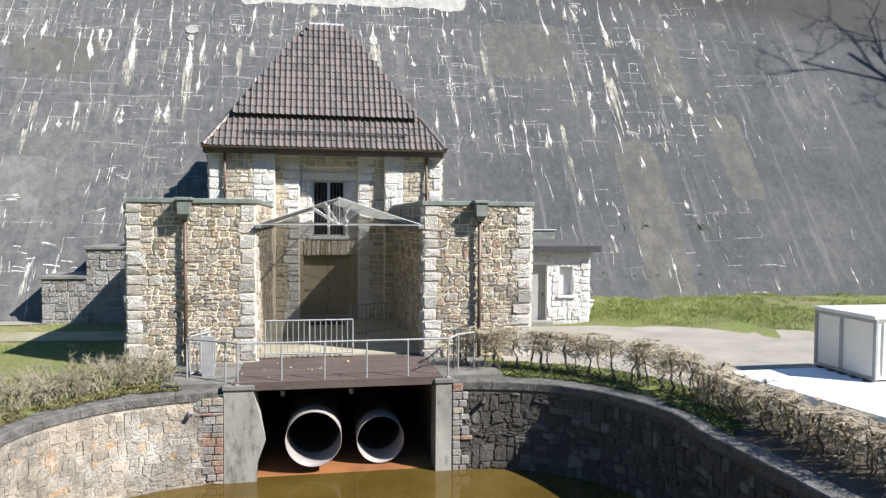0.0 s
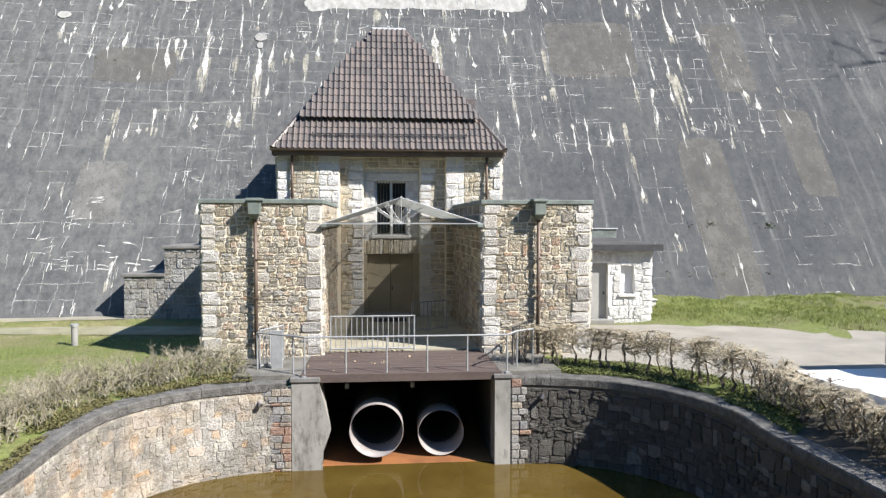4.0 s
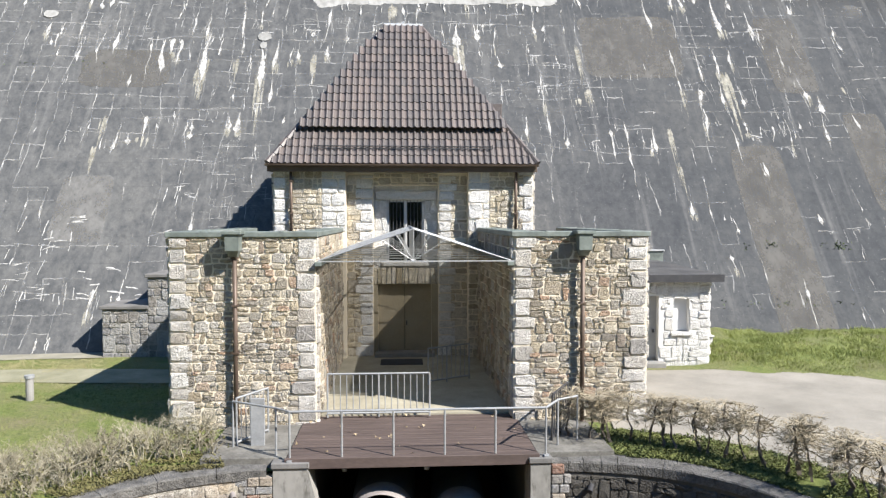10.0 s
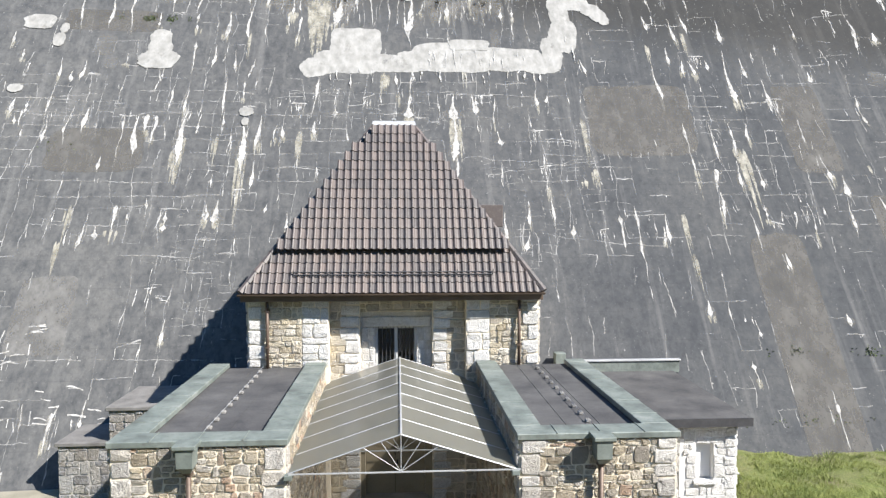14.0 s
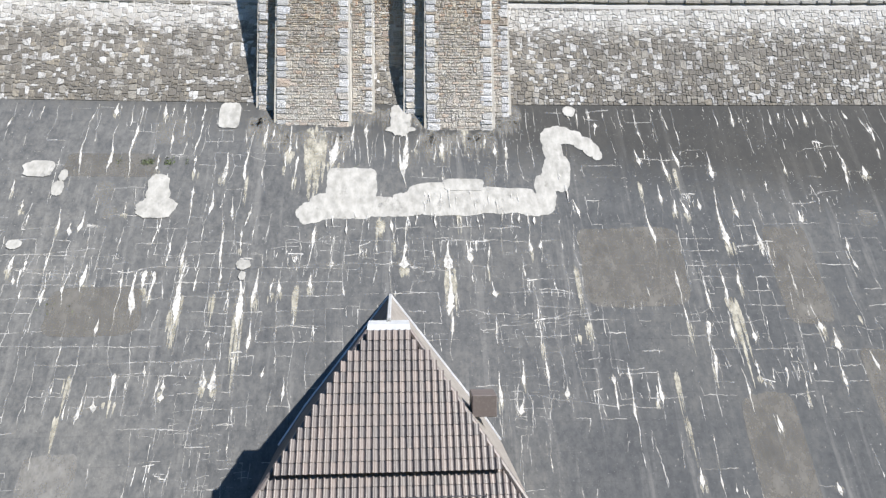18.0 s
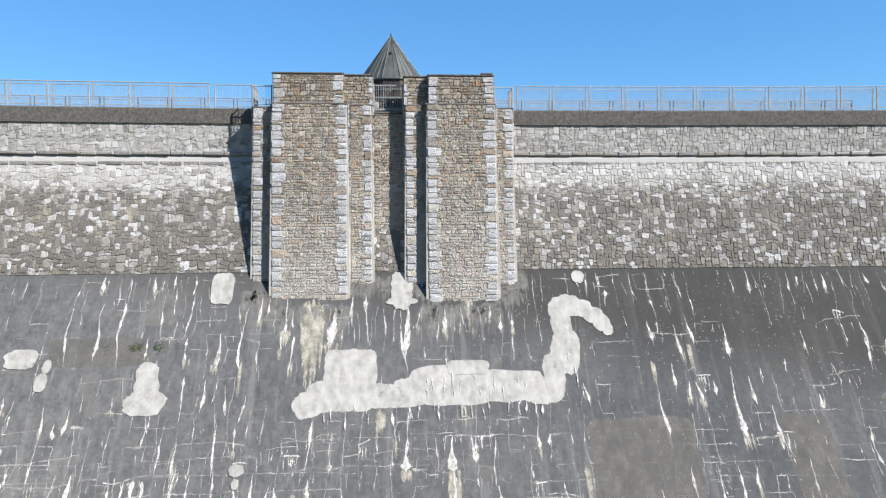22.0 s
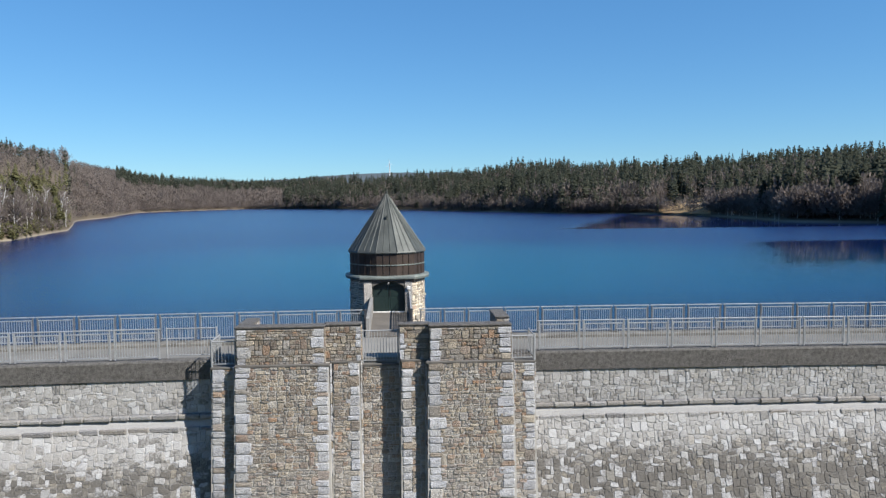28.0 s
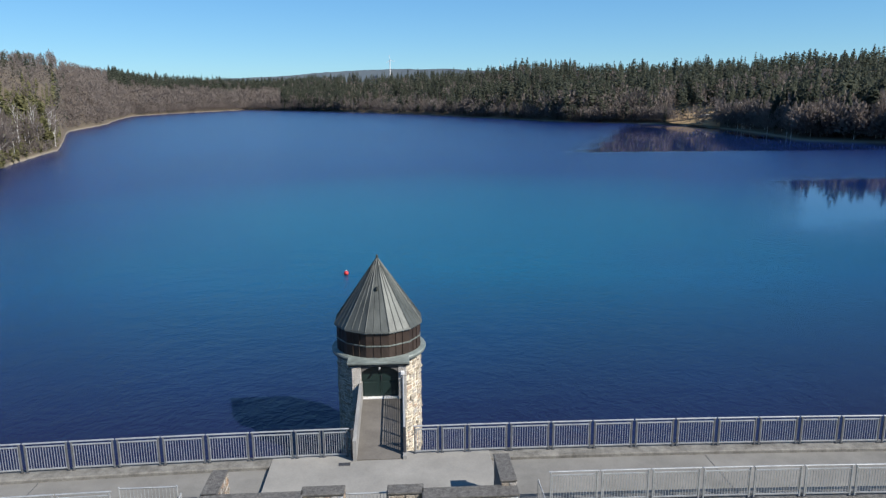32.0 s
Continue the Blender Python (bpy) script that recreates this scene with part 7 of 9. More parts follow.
def build_main():
    mb = thing("gatehouse", "stone gatehouse with a steep tiled roof built against the dam", "gatehouse")
    bx0, bx1, by = -1.38, 2.8, 28.0
    # front: flanks forward, bay set back, window niche deeper; openings go through
    wx0, wx1, wz0, wz1 = 0.0, 1.3, 3.3, 5.5
    dx0, dx1, dz1 = -0.32, 1.55, 2.55
    nx0, nx1 = -0.46, 1.78
    # thin sheets over the mortar, coloured for the shade of the door recess
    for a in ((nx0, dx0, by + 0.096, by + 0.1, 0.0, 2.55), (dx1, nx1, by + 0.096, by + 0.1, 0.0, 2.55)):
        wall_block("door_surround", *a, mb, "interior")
    for a in ((-3.8, bx0, FLANK, FLANK + 0.6, -0.3, 6.45), (bx1, 5.05, FLANK, FLANK + 0.6, -0.3, 6.45), (bx0, nx0, by, by + 0.5, -0.3, 6.45), (nx1, bx1, by, by + 0.5, -0.3, 6.45),
              (nx0, nx1, by, by + 0.5, 6.0, 6.45), 
              (nx0, dx0, by + 0.1, by + 0.6, -0.3, 2.55), (dx1, nx1, by + 0.1, by + 0.6, -0.3, 2.55), (-3.8, -3.2, FLANK + 0.6, 36.0, -0.3, 6.45), (4.45, 5.05, FLANK + 0.6, 36.0, -0.3, 6.45)):
        wall_block("wall", *a, mb)
    for a in ((nx0, wx0, by + 0.28, by + 0.6, 2.55, 6.0), (wx1, nx1, by + 0.28, by + 0.6, 2.55, 6.0), (wx0, wx1, by + 0.28, by + 0.6, wz1, 6.0), (wx0, wx1, by + 0.28, by + 0.6, 2.55, wz0)):
        wall_block("niche_wall", *a, mb, "white_stone")
    rubble_wall(mb, (-3.8, FLANK, 4.4), (1, 0, 0), (0, 0, 1), 1.62, 2.05, 0.36, 0.2, "pale_rubble", "white_stone", (), 0.48, 0.0, 121, 80)
    rubble_wall(mb, (-2.2, FLANK, 4.4), (1, 0, 0), (0, 0, 1), 0.82, 2.05, 0.6, 0.4, "white_stone", "white_stone", (), 0, 0, 123, 30)
    rubble_wall(mb, (bx1, FLANK, 0.0), (1, 0, 0), (0, 0, 1), 5.05 - bx1, 4.4, 0.38, 0.22, "pale_rubble", "white_stone", (), 0.0, 0.45, 122, 40)
    rubble_wall(mb, (bx1 + 0.72, FLANK, 4.4), (1, 0, 0), (0, 0, 1), 4.33 - bx1, 2.05, 0.36, 0.2, "pale_rubble", "white_stone", (), 0.0, 0.45, 132, 80)
    rubble_wall(mb, (bx1, FLANK, 4.4), (1, 0, 0), (0, 0, 1), 0.74, 2.05, 0.6, 0.4, "white_stone", "white_stone", (), 0, 0, 124, 30)
    rubble_wall(mb, (bx0, by, 0.05), (1, 0, 0), (0, 0, 1), nx0 - bx0, 6.3, 0.5, 0.32, "pale_rubble", "white_stone", (), 0.0, 0.55, 125, 80)
    rubble_wall(mb, (nx1, by, 0.05), (1, 0, 0), (0, 0, 1), bx1 - nx1, 6.3, 0.5, 0.32, "pale_rubble", "white_stone", (), 0.55, 0.0, 126, 80)
    rubble_wall(mb, (nx0, by, 6.0), (1, 0, 0), (0, 0, 1), nx1 - nx0, 0.42, 0.4, 0.2, "pale_rubble", "quoin", (), 0, 0, 127, 30)
    rubble_wall(mb, (nx0, by + 0.1, 2.55), (1, 0, 0), (0, 0, 1), nx1 - nx0, 0.6, 0.22, 0.6, "pale_rubble", "quoin", (), 0, 0, 128, 30)
    rubble_wall(mb, (-3.8, 36.0, 3.0), (0, -1, 0), (0, 0, 1), 36.0 - FLANK, 3.4, 0.5, 0.3, "pale_rubble", "quoin", (), 0, 0.4, 129, 0)
    rubble_wall(mb, (5.05, FLANK, 3.0), (0, 1, 0), (0, 0, 1), 36.0 - FLANK, 3.4, 0.5, 0.3, "pale_rubble", "quoin", (), 0.4, 0, 130, 0)
    for xx in ((nx0 + 0.02, wx0 - 0.02), (wx1 + 0.02, nx1 - 0.02)):
        rubble_wall(mb, (xx[0], by + 0.28, 3.2), (1, 0, 0), (0, 0, 1), xx[1] - xx[0], 2.3, 0.5, 0.36, "white_stone", "quoin", (), 0, 0, 131, 30, 0.02)
    part("window_lintel", boxes((nx0 + 0.05, nx1 - 0.05, by + 0.2, by + 0.3, 5.52, 5.82), bev=0.02), M["white_stone"], mb)
    part("window_sill", boxes((wx0 - 0.15, wx1 + 0.15, by + 0.1, by + 0.45, 3.18, 3.32), bev=0.02), M["white_stone"], mb)
    win = part("window_frame", boxes((wx0, wx0 + 0.07, by + 0.40, by + 0.46, wz0, wz1), (wx1 - 0.07, wx1, by + 0.40, by + 0.46, wz0, wz1), (0.6, 0.70, by + 0.39, by + 0.46, wz0, wz1), (wx0, wx1, by + 0.40, by + 0.46, wz1 - 0.07, wz1), (wx0, wx1, by + 0.40, by + 0.46, wz0, wz0 + 0.07)), M["white_paint"], mb, "white window frame")
    part("pane", boxes((wx0 + 0.05, wx1 - 0.05, by + 0.46, by + 0.48, wz0 + 0.05, wz1 - 0.05)), M["window_glass"], win)
    for k in range(10):
        x = wx0 + 0.1 + k * 0.122
        part("bar", rods(((x, by + 0.33, wz0), (x, by + 0.33, wz1), 0.012), n=5), M["dark_steel"], win, "dark window bar")
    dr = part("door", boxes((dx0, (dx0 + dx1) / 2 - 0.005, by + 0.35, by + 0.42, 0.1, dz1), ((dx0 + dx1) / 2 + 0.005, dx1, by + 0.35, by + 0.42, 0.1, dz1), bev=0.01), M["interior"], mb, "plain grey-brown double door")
    part("handle", boxes((0.66, 0.7, by + 0.3, by + 0.35, 1.1, 1.25)), M["dark_steel"], dr)
    part("door_step", boxes((dx0 - 0.1, dx1 + 0.1, by - 0.3, by + 0.3, 0.05, 0.2), bev=0.015), M["concrete"], mb)
    # eaves
    part("fascia", boxes((-3.95, 5.12, 27.28, 27.40, 6.42, 6.66), bev=0.01), M["downpipe"], mb, "dark brown eaves board")
    part("soffit", boxes((-3.95, 5.12, 27.40, FLANK + 0.4, 6.44, 6.50)), M["downpipe"], mb)
    bm = bmesh.new()
    prof = [(27.16 + 0.07 * math.cos(t), 6.66 + 0.07 * math.sin(t)) for t in np.linspace(math.pi, 2 * math.pi, 7)]
    loft(bm, [[(x, y, z) for y, z in prof] for x in (-4.0, 5.15)])
    part("gutter", bm, M["downpipe"], mb)
    build_roof(mb)
    return mb


# roof corners: eave, kick and cap levels, with half widths about x = 0.6
RX = 0.6
EAVE, KICK, CAP = (27.2, 6.70, 4.52), (28.1, 8.10, 3.52), (30.3, 11.92, 0.75)


def build_roof(mb):
    bm = bmesh.new()
    for (y0, z0, w0), (y1, z1, w1) in ((EAVE, (KICK[0], KICK[1] - 0.05, KICK[2])), (KICK, CAP)):
        poly(bm, [(RX - w0, y0, z0), (RX + w0, y0, z0), (RX + w1, y1, z1), (RX - w1, y1, z1)])
    part("roof_boards", bm, M["downpipe"], mb)
    # sides run back into the dam
    for s in (-1, 1):
        bm = bmesh.new()
        e0, k0, c0 = [Vector((RX + s * w, y, z)) for y, z, w in (EAVE, KICK, CAP)]
        yb = lambda z, x: face_y(x, z) + 0.3
        e1 = Vector((RX + s * EAVE[2], yb(EAVE[1], 0), EAVE[1]))
        k1 = Vector((RX + s * KICK[2], yb(KICK[1], 0), KICK[1]))
        r0, r1 = Vector((RX, 30.7, 12.3)), Vector((RX, yb(12.4, 0), 12.4))
        v = [bm.verts.new(p) for p in (e0, k0, c0, r0, r1, k1, e1)]
        f = [(v[0], v[1], v[5], v[6]), (v[1], v[2], v[3]), (v[1], v[3], v[4], v[5])]
        for q in f:
            bm.faces.new(q if s < 0 else q[::-1])
        # left side in the dark material, right side in the lighter grey-brown one
        part("roof_side", bm, M["roof_slate"] if s > 0 else M["bitumen"], mb, "smooth side of the roof")
        for a, b in ((k1, r1), (e1, k1)):
            part("flashing", rods((a + Vector((0, -0.32, 0.02)), b + Vector((0, -0.32, 0.02)), 0.06), n=5), M["zinc"], mb, "pale metal flashing against the dam")
        part("ridge_flashing", rods((r0 + Vector((s * 0.03, 0.05, 0.02)), r1 + Vector((s * 0.03, -0.3, 0.02)), 0.05), n=5), M["zinc"], mb)
        bm = bmesh.new()
        for a, b in ((e0, k0), (k0, c0)):
            n = max(3, int((b - a).length / 0.36))
            for i in range(n):
                p, q = a.lerp(b, i / n), a.lerp(b, (i + 1.12) / n)
                q.z += 0.03
                rod(bm, p, q, 0.12, 8, 0.085)
        part("hip_tiles", bm, M["tile"], mb, "rounded hip tiles")
    bm = bmesh.new()
    loft(bm, [[(RX - 0.78, 30.26, 11.88), (RX + 0.78, 30.26, 11.88)], [(RX - 0.72, 30.42, 12.2), (RX + 0.72, 30.42, 12.2)], [(RX - 0.7, 30.8, 12.28), (RX + 0.7, 30.8, 12.28)], [(RX - 0.7, 30.85, 11.9), (RX + 0.7, 30.85, 11.9)]])
    for s in (-1, 1):
        poly(bm, [(RX + s * 0.78, 30.26, 11.88), (RX + s * 0.72, 30.42, 12.2), (RX + s * 0.7, 30.8, 12.28), (RX + s * 0.7, 30.85, 11.9)])
    part("ridge_cap", bm, M["zinc"], mb, "pale sheet-metal ridge cap")
    part("roof_hatch", boxes((RX + 3.0, RX + 3.9, 31.4, 32.4, 8.6, 9.4), bev=0.02), M["tile"], mb)
    # snow guards
    for (ya, za, wa), (yb2, zb, wb), t, half in ((EAVE, KICK, 0.32, 3.0), (KICK, CAP, 0.06, 2.7)):
        y, z = ya + (yb2 - ya) * t, za + (zb - za) * t
        bm = bmesh.new()
        for dz in (0.06, 0.14):
            rod(bm, (RX - half, y - 0.12, z + dz), (RX + half, y - 0.12, z + dz), 0.018, 6)
        for k in range(12):
            x = RX - half + 2 * half * k / 11
            rod(bm, (x, y - 0.12, z + 0.2), (x, y + 0.02, z - 0.02), 0.014, 5)
        part("snow_guard", bm, M["dark_steel"], mb, "dark iron snow guard")


def build_tiles(mb):
    """Pantiles, laid course by course; each is one curved piece with a raised roll."""
    w, l = 0.215, 0.35
    prof = [(-0.5 * w, 0.012), (-0.40 * w, 0.05), (-0.26 * w, 0.062), (-0.12 * w, 0.045), (0.0, 0.015), (0.25 * w, 0.004), (0.5 * w, 0.014)]
    V = [(x, 0, z + 0.028) for x, z in prof] + [(x, l * 1.06, z) for x, z in prof] + [(x, 0, z - 0.01) for x, z in prof]
    n = len(prof)
    F = [(i, i + 1, n + i + 1, n + i) for i in range(n - 1)] + [(2 * n + i, 2 * n + i + 1, i + 1, i) for i in range(n - 1)]
    me = bpy.data.meshes.new("tile")
    me.from_pydata(V, [], F)
    me.materials.append(M["tile"])
    rnd = random.Random(5)
    count, Vr, Fr = 0, [], []
    for (y0, z0, w0), (y1, z1, w1), over in ((EAVE, KICK, 0.06), (KICK, CAP, 0.30)):
        L = math.hypot(y1 - y0, z1 - z0)
        up = Vector((0, y1 - y0, z1 - z0)) / L
        nrm = Vector((0, -up.z, up.y))
        rows = round((L + over) / l)
        step = (L + over) / rows
        for r in range(rows):
            s = -over + r * step
            k = (s + step * 0.5) / L
            half = w0 + (w1 - w0) * k - 0.02
            m = int(half / w)
            for c in range(-m, m + 1):
                p = Vector((RX + c * w, y0, z0)) + up * s + nrm * (0.03 + (0.19 if over > 0.08 else 0))
                mat = Matrix(((1, up.x, nrm.x, p.x), (0, up.y, nrm.y, p.y), (0, up.z, nrm.z, p.z), (0, 0, 0, 1))) @ Matrix.Rotation(rnd.uniform(-0.012, 0.012), 4, "Z")
                if count < 300:
                    ob = new("tile", me)
                    ob.matrix_world = mat
                    ob.parent = mb
                else:
                    o = len(Vr)
                    Vr += [tuple(mat @ Vector(q)) for q in V]
                    Fr += [tuple(o + j for j in f) for f in F]
                count += 1
    tagged(pydata("upper_tiles", Vr, Fr, M["tile"], mb), kind="stuff")


main_block = build_main()


# ---- covered court between the wings ----
floor = tagged(mesh_object("floor", boxes((-1.6, 3.2, 20.6, 28.2, -0.4, 0.06)), M["floor_in"]), "worn concrete floor of the covered court", "floor", kind="structure")
tagged(mesh_object("door_mat", boxes((-0.2, 1.2, 26.4, 27.3, 0.065, 0.085), bev=0.005), M["mat"]), "dark blue door mat on the court floor", "mat")


def build_canopy():
    c = thing("glass_canopy", "gabled canopy of translucent sheets on a white steel frame", "canopy")
    x0, x1, y0, y1, ze, zr = -1.46, 3.06, 20.0, 27.9, 3.84, 4.58
    rx = 0.76
    for s, xe in ((0, x0), (1, x1)):
        n = 7
        for k in range(n):
            a, b = y0 + (y1 - y0) * k / n, y0 + (y1 - y0) * (k + 1) / n
            bm = bmesh.new()
            q = [(xe, a + 0.02, ze), (rx, a + 0.02, zr), (rx, b - 0.02, zr), (xe, b - 0.02, ze)]
            loft(bm, [q, [(x, y, z + 0.012) for x, y, z in q]], close=True, caps=True)
            part("sheet", bm, M["canopy_glass"], c)
        for k in range(n + 1):
            y = y0 + (y1 - y0) * k / n
            part("rafter", rods(((xe, y, ze + 0.005), (rx, y, zr + 0.005), 0.014), n=4), M["zinc"], c)
        part("gutter", boxes((xe - 0.08, xe + 0.08, y0 - 0.05, y1, ze - 0.12, ze - 0.02), bev=0.01), M["lead"], c)
    part("ridge_bar", rods(((rx, y0, zr + 0.02), (rx, y1, zr + 0.02), 0.024), n=6), M["zinc"], c)
    for y in [y0 + 1.32 * k for k in range(6)]:
        part("tie_bar", boxes((x0, x1 + 0.1, y - 0.015, y + 0.015, ze - 0.02, ze + 0.005)), M["zinc"], c)
        part("king_post", rods(((rx, y, ze), (rx, y, zr), 0.009)), M["zinc"], c)
        for xx in (rx - 0.75, rx - 0.4, rx + 0.4, rx + 0.75):
            zz = zr - abs(xx - rx) / 2.26 * (zr - ze)
            part("strut", rods(((rx, y, ze), (xx, y, zz), 0.008)), M["zinc"], c)
    return c


build_canopy()


# ---- deck over the culvert ----
def build_deck():
    d = thing("deck", "red-brown boarded deck bridging the culvert mouth", "deck")
    for k in range(21):
        y = 17.62 + k * 0.145
        part("board", boxes((-1.85, 3.25, y, y + 0.131, -0.03, 0.02 + 0.004 * math.sin(k * 2.7)), bev=0.008), M["deck"], d)
    part("edge_beam", boxes((-1.88, 3.28, 17.52, 17.61, -0.19, 0.03), bev=0.01), M["deck"], d, "dark wooden edge beam")
    for x in (-1.3, -0.2, 0.9, 2.0, 2.9):
        part("bearer", boxes((x, x + 0.14, 17.62, 20.6, -0.2, -0.035)), M["deck"], d)
    return d


build_deck()


for x0, x1 in ((-3.6, -1.87), (3.27, 4.9)):
    tagged(mesh_object("pavement", boxes((x0, x1, 17.75, 20.08, -0.3, -0.015), bev=0.01), M["kerb"]), "worn grey concrete strip beside the deck", "pavement", kind="structure")


def deck_rail():
    r = thing("deck_railing", "plain galvanised steel railing along the front of the deck", "railing")
    posts = [(-1.78 + 1.04 * k, 17.6) for k in range(6)]
    for x, y in posts:
        part("post", rods(((x, y, -0.15), (x, y, 0.97), 0.022), n=8), M["galv"], r)
        if x in (posts[0][0], posts[-1][0]):
            part("foot", boxes((x - 0.05, x + 0.05, y - 0.1, y + 0.02, -0.12, 0.0), bev=0.005), M["galv"], r)
    line = [(-3.1, 18.5), (-2.1, 17.9), (-1.78, 17.6), (3.42, 17.6), (3.8, 18.2), (4.3, 18.5)]
    for (xa, ya), (xb, yb) in zip(line, line[1:]):
        part("top_rail", rods(((xa, ya, 0.96), (xb, yb, 0.96), 0.024), n=8), M["galv"], r)
    for x, y in ((-3.1, 18.5), (-2.1, 17.9), (3.8, 18.2), (4.3, 18.5)):
        part("post", rods(((x, y, -0.15), (x, y, 0.97), 0.022), n=8), M["galv"], r)
    return r


deck_rail()


def barrier(x0, y0, x1, y1, label, z=0.06, h=1.05, steel="galv"):
    b = thing("barrier", label, "barrier", "court barriers")
    a, c = Vector((x0, y0, z)), Vector((x1, y1, z))
    n = max(2, int((c - a).length / 0.145))
    up = Vector((0, 0, 1))
    for zz in (0.1, h):
        part("rail", rods((a + up * zz, c + up * zz, 0.024), n=6), M[steel], b)
    for i in range(n + 1):
        p = a.lerp(c, i / n)
        big = i in (0, n, n // 2)
        part("post" if big else "bar", rods((p + up * (0.0 if big else 0.1), p + up * h, 0.022 if big else 0.012), n=6), M[steel], b)
    return b


barrier(-1.3, 20.35, 1.15, 20.35, "low galvanised barrier gate across the court entrance")
barrier(1.25, 23.6, 2.5, 24.3, "galvanised barrier leaf standing open inside the court")
# this gate takes a darker steel, with its shadow put into the colour
barrier(3.75, 18.5, 4.35, 19.6, "short steel gate beside the wing and hedge, coloured dark for shadow", -0.05, 1.05, "dark_steel")
barrier(-3.05, 18.6, -2.55, 19.5, "short railing at the hedge end beside the wing", -0.05)
tagged(mesh_object("sign_panel", boxes((-2.75, -2.45, 18.55, 18.6, -0.1, 1.0), bev=0.01), M["galv"]), "grey sheet-metal panel fixed beside the railing", "panel")


# ---- culvert with two pipes ----
def build_culvert():
    c = thing("culvert", "dark concrete culvert mouth between concrete piers", "culvert", kind="structure")
    # inner walls coloured dark to deepen the shade under the deck
    part("wall", boxes((-1.75, -1.36, 18.2, 25.0, -3.4, -0.31)), M["shade_concrete"], c)
    part("wall", boxes((3.09, 3.5, 18.2, 25.0, -3.4, -0.31)), M["shade_concrete"], c)
    part("back_wall", boxes((-1.75, 3.5, 24.6, 25.0, -3.4, -0.31)), M["shade_concrete"], c)
    bm = bmesh.new()
    loft(bm, [[(-1.36, 17.6, -2.45), (3.09, 17.6, -2.45)], [(-1.36, 17.9, -2.405), (3.09, 17.9, -2.405)], [(-1.36, 24.6, -2.3), (3.09, 24.6, -2.3)]])
    part("floor", bm, M["rust"], c, "rust-red silt on the culvert floor")
    for x0, x1, s in ((-2.1, -1.42, 1), (3.09, 3.5, -1)):
        bm = bmesh.new()
        loft(bm, [[(x0, 17.5, z), (x1 + (0.10 if s > 0 else 0) * k, 17.5, z), (x1, 18.3, z), (x0, 18.3, z)] for z, k in ((-3.3, 0.9), (-2.2, 0.9), (-1.95, 1.1), (-1.38, 3.1), (-0.16, 0.0))], close=True, caps=True)
        part("pier", bm, M["pier"], c, "pale weathered concrete pier")
        part("pier_cap", boxes((x0 - 0.04, x1 + 0.04, 17.46, 18.3, -0.16, -0.04), bev=0.015), M["coping"], c)
    return c


build_culvert()


def outlet_pipe(x, y, z, r, label):
    p = thing("outlet_pipe", label, "pipe", "outlet pipes")
    n = 40
    bm = bmesh.new()
    def ring(rr, yy):
        return [(x + 0.02 * (yy - y) + rr * math.cos(2 * math.pi * i / n), yy, z + rr * math.sin(2 * math.pi * i / n)) for i in range(n)]
    # behind the mouth the pipe is coloured dark, as shade in the culvert
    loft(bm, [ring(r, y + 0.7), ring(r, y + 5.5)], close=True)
    part("pipe_wall", bm, M["shade_concrete"], p, smooth=True)
    bm = bmesh.new()
    loft(bm, [ring(r - 0.014, y + 1.1), ring(r - 0.014, y), ring(r, y), ring(r, y + 0.7)], close=True)
    part("mouth", bm, M["pipe"], p, "pale worn pipe mouth", smooth=True)
    # the bore turns dark past the mouth: shade put into the colour
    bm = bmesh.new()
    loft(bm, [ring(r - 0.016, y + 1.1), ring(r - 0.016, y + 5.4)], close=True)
    part("lining", bm, M["pipe_in"], p, "pipe bore coloured dark for its shade", smooth=True)
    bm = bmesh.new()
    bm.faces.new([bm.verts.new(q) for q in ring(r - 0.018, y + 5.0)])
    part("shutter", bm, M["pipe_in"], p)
    for s in (-0.7, 0.7):
        part("saddle", boxes((x + s * r * 0.6 - 0.1, x + s * r * 0.6 + 0.1, y + 1.0, y + 1.4, -2.5, z - r * 0.93)), M["dark_concrete"], p)
    return p


outlet_pipe(0.03, 17.75, -1.52, 0.70, "wide steel outlet pipe with a pale rim")
outlet_pipe(1.75, 18.2, -1.75, 0.62, "steel outlet pipe set back, with a pale rim")
for xx in (-0.75, 1.0):
    lp = thing("bulkhead_lamp", "small round lamp on the culvert ceiling", "lamp")
    part("lamp_body", rods(((xx, 18.4, -0.55), (xx, 18.4, -0.42), 0.06), n=10), M["galv"], lp)
    part("bracket", rods(((xx, 18.4, -0.45), (xx, 18.4, -0.28), 0.02)), M["dark_steel"], lp)


